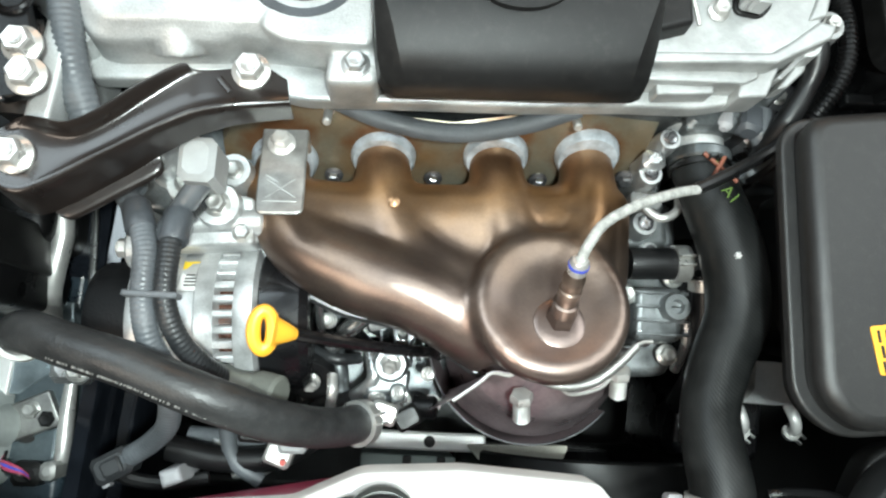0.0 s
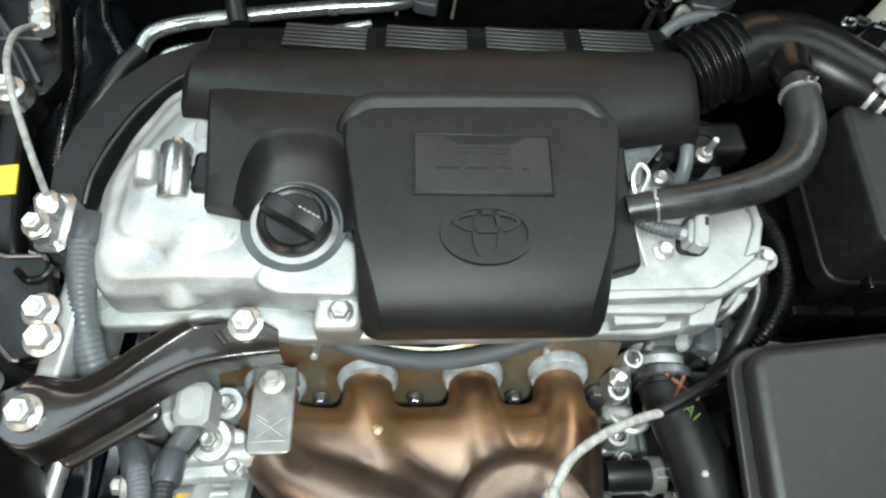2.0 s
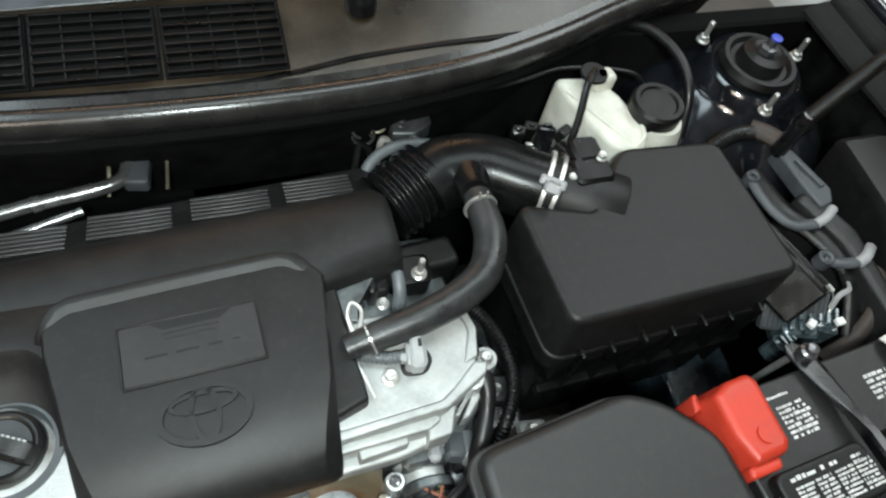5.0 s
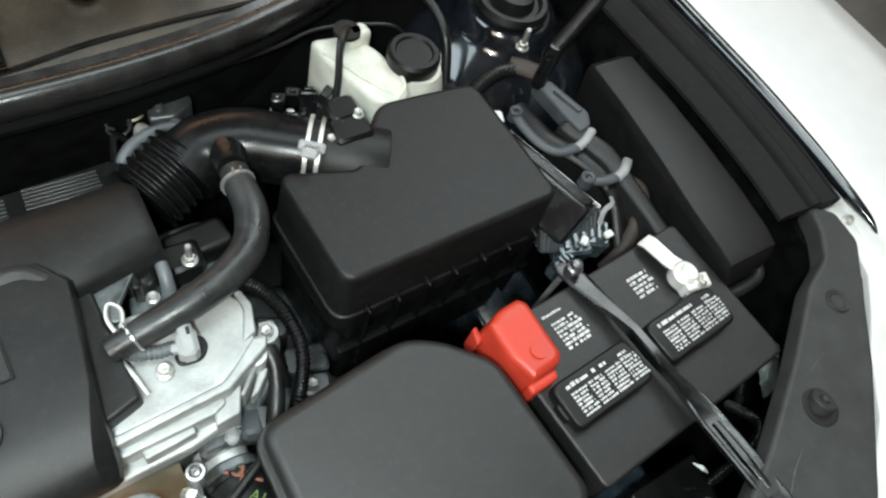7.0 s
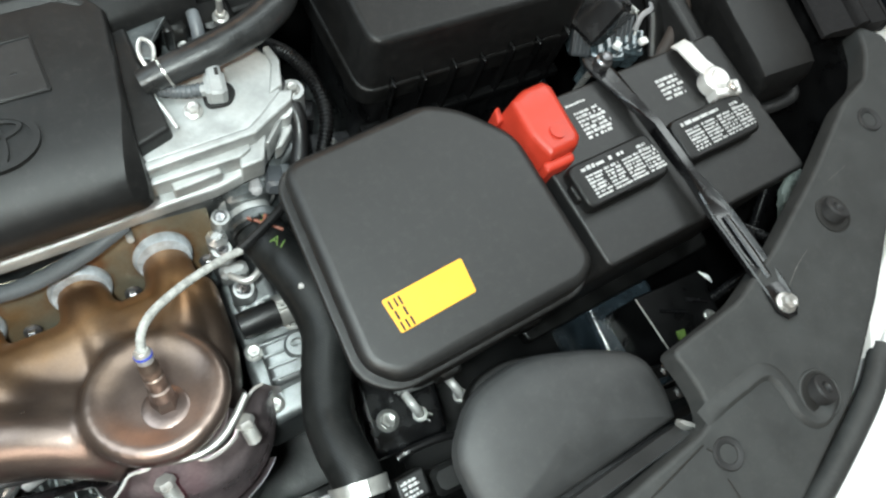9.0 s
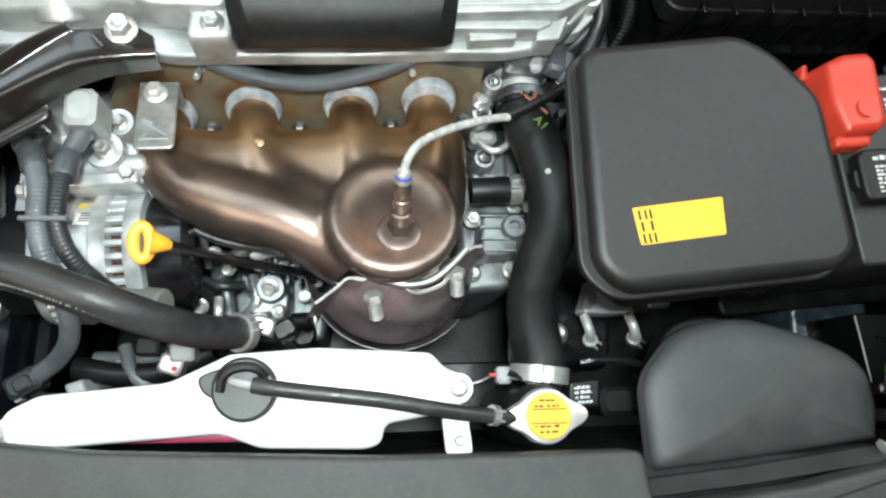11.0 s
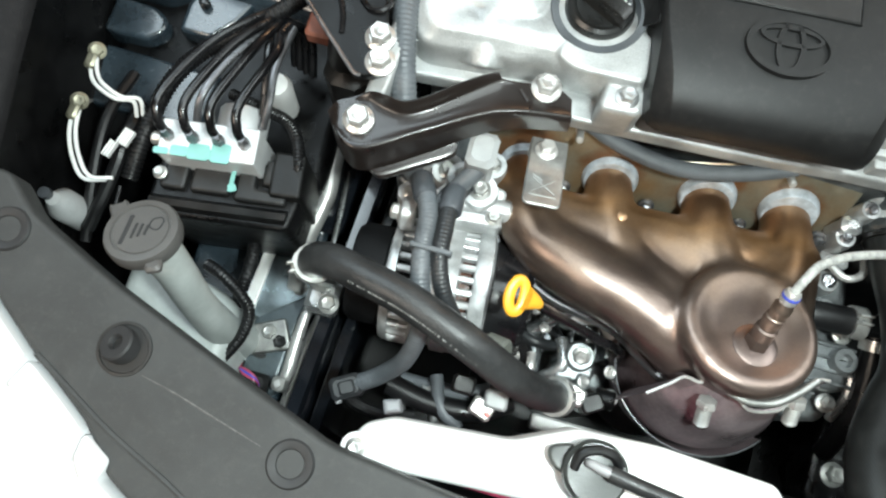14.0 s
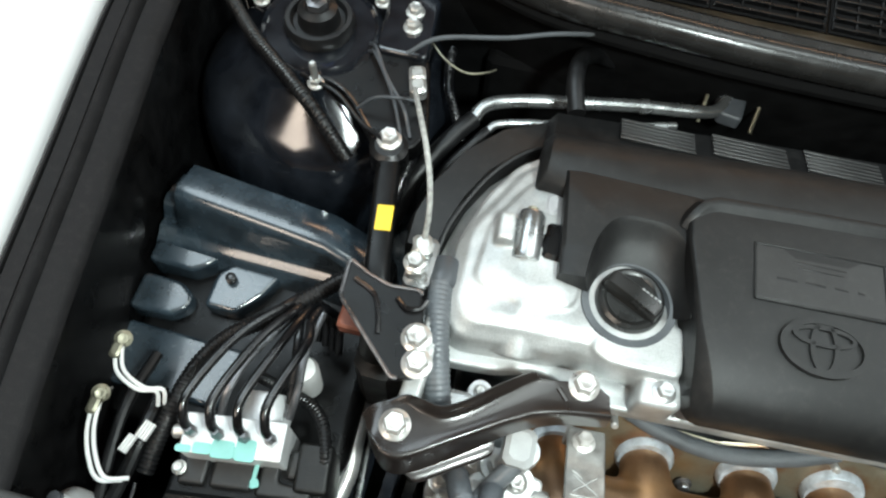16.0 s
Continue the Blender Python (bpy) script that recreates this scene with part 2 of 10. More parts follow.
def heat_tint():
    """Stainless pressing, brown from heat, straw and rust towards the ports, violet towards the collector."""
    m = mat("heat_tinted_steel", (0.20, 0.158, 0.135), 0.37, metal=0.9, var=0.45, scale=15, bump=0.10, fine=420, tint=(0.46, 0.335, 0.235), rough_var=0.10)
    nt = m.node_tree
    nodes, links = nt.nodes, nt.links
    geo = nodes.new("ShaderNodeNewGeometry")
    sep = nodes.new("ShaderNodeSeparateXYZ")
    links.new(geo.outputs["Position"], sep.inputs[0])
    warp = nodes.new("ShaderNodeTexNoise")
    warp.inputs["Scale"].default_value, warp.inputs["Detail"].default_value = 24.0, 4.0
    links.new(geo.outputs["Position"], warp.inputs["Vector"])
    mix = nodes.new("ShaderNodeMath")
    mix.operation = "MULTIPLY_ADD"
    mix.inputs[1].default_value = 0.06
    links.new(warp.outputs["Fac"], mix.inputs[0])
    links.new(sep.outputs["Y"], mix.inputs[2])
    span = nodes.new("ShaderNodeMapRange")
    span.inputs["From Min"].default_value, span.inputs["From Max"].default_value = 0.02, 0.20
    links.new(mix.outputs[0], span.inputs["Value"])
    ramp = nodes.new("ShaderNodeValToRGB")
    cr = ramp.color_ramp
    cr.elements[0].position, cr.elements[0].color = 0.0, (0.29, 0.225, 0.215, 1)
    cr.elements[1].position, cr.elements[1].color = 1.0, (0.30, 0.158, 0.075, 1)
    for p, c in ((0.28, (0.205, 0.160, 0.148)), (0.50, (0.185, 0.130, 0.105)), (0.62, (0.27, 0.165, 0.10)), (0.75, (0.44, 0.22, 0.08)), (0.88, (0.31, 0.152, 0.066))):
        cr.elements.new(p).color = (*c, 1)
    links.new(span.outputs["Result"], ramp.inputs["Fac"])
    blend = nodes.new("ShaderNodeMixRGB")
    blend.inputs["Fac"].default_value = 0.62
    b = nodes["Principled BSDF"]
    links.new(b.inputs["Base Color"].links[0].from_socket, blend.inputs["Color1"])
    links.new(ramp.outputs["Color"], blend.inputs["Color2"])
    links.new(blend.outputs["Color"], b.inputs["Base Color"])
    return m


HEAT = heat_tint()
GASKET = mat("heat_stained_flange", (0.33, 0.335, 0.27), 0.44, metal=0.6, var=0.2, scale=19, bump=0.2, fine=320, tint=(0.25, 0.155, 0.075))
COLLAR = mat("bluish_weld_ring", (0.55, 0.60, 0.65), 0.5, metal=0.4, var=0.3, scale=90, bump=0.6, fine=300)
SHIELD = mat("pink_tinted_shield", (0.47, 0.385, 0.40), 0.36, metal=0.65, var=0.35, scale=22, bump=0.1, fine=260)


# ---- shaping ----
def loft(bm, rings, cap0=True, cap1=True, close=True):
    """Skin between rings of equal length."""
    vs = [[bm.verts.new(p) for p in ring] for ring in rings]
    n = len(vs[0])
    for a, b in zip(vs, vs[1:]):
        for i in range(n if close else n - 1):
            j = (i + 1) % n
            bm.faces.new((a[i], a[j], b[j], b[i]))
    if cap0:
        bm.faces.new(vs[0][::-1])
    if cap1:
        bm.faces.new(vs[-1])
    return vs


def rounded(pts, r, n=4):
    """A closed outline with its corners rounded."""
    out, k = [], len(pts)
    for i, p in enumerate(pts):
        p, a, b = Vector(p[:2]), Vector(pts[i - 1][:2]), Vector(pts[(i + 1) % k][:2])
        u, v = a - p, b - p
        rr = pts[i][2] if len(pts[i]) > 2 else r
        d = min(rr, 0.45 * u.length, 0.45 * v.length)
        s, e = p + u.normalized() * d, p + v.normalized() * d
        for j in range(n + 1):
            t = j / n
            out.append(s * (1 - t) ** 2 + p * 2 * t * (1 - t) + e * t * t)
    return out


def inset(loop, d):
    """The outline moved inwards (it runs counter-clockwise)."""
    out, k = [], len(loop)
    for i, p in enumerate(loop):
        a, b = (p - loop[i - 1]), (loop[(i + 1) % k] - p)
        a = a.normalized() if a.length > 1e-7 else b.normalized()
        b = b.normalized() if b.length > 1e-7 else a
        t = (a + b)
        t = t.normalized() if t.length > 1e-6 else a
        c = max(0.5, t.dot(a))
        out.append(p + Vector((-t.y, t.x)) * d / c)
    return out


def ccw(pts):
    s = sum(pts[i - 1][0] * p[1] - p[0] * pts[i - 1][1] for i, p in enumerate(pts))
    return pts if s > 0 else pts[::-1]


def slab(bm, pts, z0, z1, r=0.006, b=0.003, draft=0.0, n=4, grow=0.0):
    """A plate or box: outline pts, from z0 up to z1, rounded in plan (r) and along the top edge (b), drawn in by draft towards the top."""
    pts = ccw(list(pts))
    sharp = [Vector(p[:2]) for p in pts]
    own = [p[2] if len(p) > 2 else r for p in pts]
    k = len(sharp)
    bulge = [(sharp[i] - sharp[i - 1]).cross(sharp[(i + 1) % k] - sharp[i]) > 0 for i in range(k)]

    def ring(d, z):
        moved = inset(sharp, d)
        return [(p.x, p.y, z) for p in rounded([(q.x, q.y, max(0.0006, own[i] - d if bulge[i] else own[i] + d)) for i, q in enumerate(moved)], r, n)]

    rings = [ring(-grow, z0)]
    for i in range(4):
        a = radians(30 * i)
        rings.append(ring(-grow + draft + b * (1 - math.cos(a)), z1 - b + b * math.sin(a)))
    rings.append(ring(-grow + draft + b + 0.0008, z1))
    loft(bm, rings)
    return bm


def rect(x0, y0, x1, y1):
    return [(x0, y0), (x1, y0), (x1, y1), (x0, y1)]


def turned(c, w, d, deg):
    """Corners of a turned rectangle."""
    a = radians(deg)
    u, v = Vector((math.cos(a), math.sin(a))), Vector((-math.sin(a), math.cos(a)))
    c = Vector(c)
    return [tuple(c + u * sx * w / 2 + v * sy * d / 2) for sx, sy in ((-1, -1), (1, -1), (1, 1), (-1, 1))]


def spline(pts, per=8):
    """Points along a smooth line through pts."""
    P = [Vector(p) for p in pts]
    if len(P) == 2:
        return [P[0].lerp(P[1], i / per) for i in range(per + 1)]
    Q = [P[0] * 2 - P[1]] + P + [P[-1] * 2 - P[-2]]
    out = []
    for i in range(1, len(Q) - 2):
        a, b, c, d = Q[i - 1 : i + 3]
        for j in range(per):
            t = j / per
            out.append(0.5 * (2 * b + (c - a) * t + (2 * a - 5 * b + 4 * c - d) * t * t + (3 * b - a - 3 * c + d) * t ** 3))
    return out + [P[-1]]


def tube(bm, pts, r, seg=14, per=8, ridge=0.0, pitch=0.004, flatten=1.0, smooth=True, cap=True):
    """A hose or pipe through pts; r a radius or one for each point; ridge: height of its rings, pitch apart."""
    line = spline(pts, per) if smooth else [Vector(p) for p in pts]
    radii = r if isinstance(r, (list, tuple)) else [r] * len(pts)
    lengths = [0.0]
    for a, b in zip(line, line[1:]):
        lengths.append(lengths[-1] + (b - a).length)

    def radius(i):
        f = i / (len(line) - 1) * (len(radii) - 1)
        k = min(int(f), len(radii) - 2)
        return radii[k] + (radii[k + 1] - radii[k]) * (f - k)

    stations = [(line[i], radius(i)) for i in range(len(line))]
    if ridge:
        count = max(4, int(lengths[-1] / pitch * 4))
        stations = []
        for k in range(count + 1):
            s = lengths[-1] * k / count
            i = max(j for j in range(len(lengths)) if lengths[j] <= s + 1e-9)
            i = min(i, len(line) - 2)
            f = (s - lengths[i]) / max(1e-9, lengths[i + 1] - lengths[i])
            rr = radius(i) * (1 - f) + radius(i + 1) * f
            stations.append((line[i].lerp(line[i + 1], f), rr - (ridge if k % 4 in (0, 3) else 0)))
    rings, up = [], None
    for i, (p, rr) in enumerate(stations):
        t = (stations[min(i + 1, len(stations) - 1)][0] - stations[max(i - 1, 0)][0]).normalized()
        if up is None:
            up = Vector((0, 0, 1)) if abs(t.z) < 0.9 else Vector((0, 1, 0))
        side = t.cross(up).normalized()
        up = side.cross(t).normalized()
        rings.append([p + side * rr * math.cos(2 * math.pi * k / seg) + up * rr * flatten * math.sin(2 * math.pi * k / seg) for k in range(seg)])
    loft(bm, rings, cap, cap)
    return bm


def lathe(bm, profile, m=None, seg=24):
    """A turned shape about z: (radius, height) from the bottom up, moved by m."""
    m = m or Matrix()
    rings = [[m @ Vector((max(r, 1e-5) * math.cos(2 * math.pi * k / seg), max(r, 1e-5) * math.sin(2 * math.pi * k / seg), z)) for k in range(seg)] for r, z in profile]
    loft(bm, rings)
    return bm


def aim(at, to):
    """A pose at a point with z towards another."""
    return Matrix.Translation(at) @ (Vector(to) - Vector(at)).to_track_quat("Z", "Y").to_matrix().to_4x4()


def block(bm, x0, y0, z0, x1, y1, z1, b=0.003, m=None):
    """A box with all its edges eased, moved by m."""
    m = m or Matrix()
    b = min(b, 0.24 * min(abs(x1 - x0), abs(y1 - y0), 2 * abs(z1 - z0)))
    ring = lambda d, z: [m @ Vector(p) for p in ((x0 + d, y0 + d + b, z), (x0 + d + b, y0 + d, z), (x1 - d - b, y0 + d, z), (x1 - d, y0 + d + b, z), (x1 - d, y1 - d - b, z), (x1 - d - b, y1 - d, z), (x0 + d + b, y1 - d, z), (x0 + d, y1 - d - b, z))]
    loft(bm, [ring(b, z0), ring(0, z0 + b), ring(0, z1 - b), ring(b, z1)])
    return bm


def world_of(ob):
    at = Vector()
    while ob:
        at += ob.location
        ob = ob.parent
    return at


def shade(me, sharp=35):
    for p in me.polygons:
        p.use_smooth = True
    me.set_sharp_from_angle(angle=radians(sharp))


def mesh_object(name, bm, material, sharp=35, origin=None):
    bmesh.ops.recalc_face_normals(bm, faces=bm.faces[:])
    c = origin or sum((v.co for v in bm.verts), Vector()) / max(1, len(bm.verts))
    for v in bm.verts:
        v.co -= c
    me = bpy.data.meshes.new(name)
    bm.to_mesh(me)
    bm.free()
    me.materials.append(material)
    shade(me, sharp)
    ob = new(name, me)
    ob.location = c
    return ob


def part(name, bm, material, parent, label="", sharp=35):
    ob = mesh_object(name, bm, material, sharp)
    ob.location -= world_of(parent)
    ob.parent = parent
    if label:
        ob["label"] = label
    return ob


def thing(name, at, label, category, group="", kind=""):
    ob = new(name)
    ob.location, ob.empty_display_size = at, 0.02
    return tagged(ob, label, category, group, kind)


def solid(name, bm, material, label, category, group="", kind="", sharp=35):
    return tagged(mesh_object(name, bm, material, sharp), label, category, group, kind)


def BM():
    return bmesh.new()


BOLT = {}


def bolt(parent, at, r=0.009, up=(0, 0, 1), material=None, name="bolt", stud=False):
    """A flanged hexagon bolt; alike ones share a mesh."""
    material = material or ZINC
    key = (round(r, 4), material.name, stud)
    if key not in BOLT:
        bm = BM()
        lathe(bm, [(r * 1.0, -0.001), (r, r * 0.12), (r * 0.72, r * 0.28)], seg=20)
        hexa = [(r * 0.74 * math.cos(radians(60 * k)), r * 0.74 * math.sin(radians(60 * k))) for k in range(6)]
        rings = [[(x, y, r * 0.2) for x, y in hexa], [(x, y, r * 0.8) for x, y in hexa], [(x * 0.84, y * 0.84, r * 0.92) for x, y in hexa]]
        loft(bm, rings)
        if stud:
            lathe(bm, [(r * 0.42, r * 0.5), (r * 0.42, r * 3.2), (r * 0.3, r * 3.4)], seg=12)
        else:
            lathe(bm, [(r * 0.45, r * 0.85), (r * 0.42, r * 0.99), (r * 0.2, r * 0.94)], seg=12)
        bmesh.ops.recalc_face_normals(bm, faces=bm.faces[:])
        me = bpy.data.meshes.new(name)
        bm.to_mesh(me)
        bm.free()
        me.materials.append(material)
        shade(me, 25)
        BOLT[key] = me
    ob = new(name, BOLT[key])
    turn = Vector(up).to_track_quat("Z", "Y") if Vector(up).normalized().z < 0.9999 else Matrix().to_quaternion()
    ob.rotation_mode = "QUATERNION"
    ob.rotation_quaternion = turn
    ob.location = Vector(at) - (world_of(parent) if parent else Vector())
    ob.parent = parent
    return ob


def bars(parent, name, at, w, h, rows, material, deg=0, seed=1, height=0.0006, fill=0.8):
    """Lines of print that cannot be read: rows of thin bars of uneven length."""
    rnd = random.Random(seed)
    bm = BM()
    m = Matrix.Translation(at) @ Matrix.Rotation(radians(deg), 4, "Z")
    for i in range(rows):
        y0 = h / 2 - (i + 0.85) * h / rows
        x = -w / 2
        end = w / 2 * rnd.uniform(0.65, 1.0)
        while x < end:
            step = w * rnd.uniform(0.04, 0.2)
            x1 = min(end, x + step)
            block(bm, x, y0, 0, x1, y0 + h / rows * rnd.uniform(0.45, 0.68), height, 0.0001, m)
            x = x1 + w * rnd.choice((0.03, 0.03, 0.05, 0.12))
    return part(name, bm, material, parent)


# ---- the workshop and the car's body round the bay ----
def wall(name, x0, y0, z0, x1, y1, z1, material, label, category="wall"):
    bm = BM()
    block(bm, x0, y0, z0, x1, y1, z1, 0.002)
    return solid(name, bm, material, label, category, kind="structure")


wall("floor", -3.4, -3.2, -0.1, 3.6, 4.2, 0.0, CONCRETE, "plain grey workshop floor under the car", "floor")
wall("wall_north", -3.4, 4.1, 0.001, 3.6, 4.25, 3.0, ROOMWALL, "plain brown workshop wall behind the car")
wall("wall_south", -3.4, -3.25, 0.001, 3.6, -3.1, 3.0, ROOMWALL, "plain brown workshop wall before the car")
wall("wall_west", -3.5, -3.09, 0.001, -3.35, 4.09, 3.0, ROOMWALL, "plain brown workshop wall beside the car")
wall("wall_east", 3.55, -3.09, 0.001, 3.7, 4.09, 3.0, ROOMWALL, "plain brown workshop wall beside the car")
wall("ceiling", -3.5, -3.25, 3.002, 3.7, 4.25, 3.1, CEILING, "plain workshop ceiling above the car", "ceiling")

body = thing("car_body", (0.11, 0.3, 0.30), "white car body with a glossy black engine bay", "car", kind="structure")


def bay_tray():
    bm = BM()
    block(bm, -0.56, -0.22, 0.46, 0.90, 0.60, 0.50, 0.004)
    part("undertray", bm, UNDER, body)
    bm = BM()
    # firewall, stepped as it is pressed
    block(bm, -0.60, 0.60, 0.46, 0.90, 0.63, 1.02, 0.004)
    block(bm, -0.28, 0.575, 0.50, 0.34, 0.605, 0.90, 0.02)
    part("firewall", bm, SHADEBLACK, body, "dark sound-deadened firewall")


bay_tray()


def apron(name, inner, outer, z_low, z_top):
    """Inner wing panel: a wall that falls from the wing's edge to the frame."""
    bm = BM()
    rings = []
    for (x0, y0), (x1, y1) in zip(inner, outer):
        s = 1 if x1 > x0 else -1
        rings.append([(x1, y1, z_top), (x0 + s * 0.020, y0, z_top), (x0 + s * 0.016, y0, z_top - 0.012), (x0 - s * 0.004, y0, z_low), (x0 + s * 0.02, y0, z_low), (x1, y1, z_low)])
    loft(bm, rings)
    return part(name, bm, BLACKPL, body)


apron("apron", [(-0.48, -0.16), (-0.515, 0.05), (-0.544, 0.26), (-0.578, 0.45), (-0.588, 0.60)], [(-0.60, -0.16), (-0.60, 0.05), (-0.63, 0.26), (-0.66, 0.45), (-0.67, 0.60)], 0.50, 1.030)
apron("apron", [(0.72, -0.14), (0.815, 0.02), (0.845, 0.26), (0.842, 0.45), (0.84, 0.60)], [(0.90, -0.14), (0.90, 0.05), (0.91, 0.26), (0.91, 0.45), (0.91, 0.60)], 0.50, 1.020)


def frame_rail(x0, y0, x1, y1, w, z):
    """Pressed box rail low along the bay's side, with a lip."""
    d = Vector((x1 - x0, y1 - y0))
    nrm = Vector((-d.y, d.x)).normalized() * w / 2
    bm = BM()
    a, b = Vector((x0, y0)), Vector((x1, y1))
    slab(bm, [tuple(a - nrm), tuple(b - nrm), tuple(b + nrm), tuple(a + nrm)], z - 0.12, z, 0.004, 0.008)
    return part("frame_rail", bm, BAYSHEEN, body)


frame_rail(-0.365, -0.16, -0.365, 0.45, 0.13, 0.80)
frame_rail(0.60, -0.14, 0.62, 0.5, 0.10, 0.78)


def wing(name, edge, sign, wide=0.25):
    """White wing: crown along the bay, falling away outwards."""
    bm = BM()
    rings = []
    for x, y in edge:
        rings.append([(x, y, 0.93), (x, y, 1.040), (x + sign * 0.004, y, 1.052), (x + sign * 0.014, y, 1.056), (x + sign * 0.05, y, 1.054), (x + sign * wide * 0.5, y, 1.042), (x + sign * wide * 0.78, y, 1.000), (x + sign * wide * 0.93, y, 0.92), (x + sign * wide, y, 0.60), (x + sign * wide * 0.92, y, 0.60), (x + sign * wide * 0.7, y, 0.93)])
    loft(bm, rings)
    return part(name, bm, WHITEPAINT, body, "glossy white wing", 50)


wing("wing", [(-0.545, -0.10), (-0.565, 0.00), (-0.592, 0.15), (-0.618, 0.30), (-0.636, 0.42), (-0.65, 0.60), (-0.67, 0.9)], -1)
wing("wing", [(0.916, -0.05), (0.914, -0.01), (0.912, 0.050), (0.922, 0.11), (0.930, 0.18), (0.934, 0.28), (0.930, 0.40), (0.924, 0.60), (0.915, 0.9)], 1, 0.45)


def wing_gap():
    """Black strip standing for the dark gap between seal and wing; it runs out to a point."""
    bm = BM()
    tube(bm, [(0.916, 0.046, 1.040), (0.9195, 0.075, 1.046), (0.921, 0.11, 1.047), (0.926, 0.18, 1.047), (0.928, 0.28, 1.047), (0.924, 0.40, 1.047), (0.918, 0.6, 1.047)], [0.001, 0.0045, 0.0075, 0.010, 0.011, 0.011, 0.011], 12)
    part("wing_lip", bm, GLOSS, body, "glossy black strip for the dark gap")


wing_gap()


def seal_strip(name, pts, w, z, material, sign=1, h=0.02, label=""):
    """A moulded strip along the wing's edge: a falling inner band, a rounded outer band and a soft lip."""
    bm = BM()
    line = spline([(*p, 0) for p in pts], 6)
    rings = []
    for i, p in enumerate(line):
        t = (line[min(i + 1, len(line) - 1)] - line[max(i - 1, 0)]).normalized()
        nrm = Vector((t.y, -t.x, 0))
        prof = [(-0.5, -h), (-0.5, -0.75 * h), (-0.44, -0.50 * h), (-0.30, -0.34 * h), (-0.115, -0.22 * h), (-0.105, -0.45 * h), (-0.09, -0.45 * h), (-0.08, -0.06 * h), (-0.05, 0.14 * h), (0.0, 0.24 * h), (0.05, 0.18 * h), (0.085, 0.0), (0.095, -0.35 * h), (0.11, -0.35 * h), (0.12, -0.04 * h), (0.34, 0.10 * h), (0.365, 0.0), (0.375, -0.7 * h), (0.44, -0.7 * h), (0.455, -0.15 * h), (0.48, -0.1 * h), (0.5, -0.4 * h), (0.5, -h)]
        rings.append([p + nrm * a * w * sign + Vector((0, 0, z + b)) for a, b in prof])
    loft(bm, rings)
    return part(name, bm, material, body, label)


seal_strip("wing_seal", [(-0.522, -0.03), (-0.546, 0.10), (-0.568, 0.24), (-0.597, 0.42), (-0.612, 0.6)], 0.056, 1.052, SEALRUBBER, -1, label="black rubber seal strip along the wing")
seal_strip("wing_seal", [(0.862, 0.12), (0.872, 0.2), (0.874, 0.32), (0.866, 0.45), (0.86, 0.6)], 0.085, 1.052, SEALRUBBER, label="black rubber seal strip along the wing")


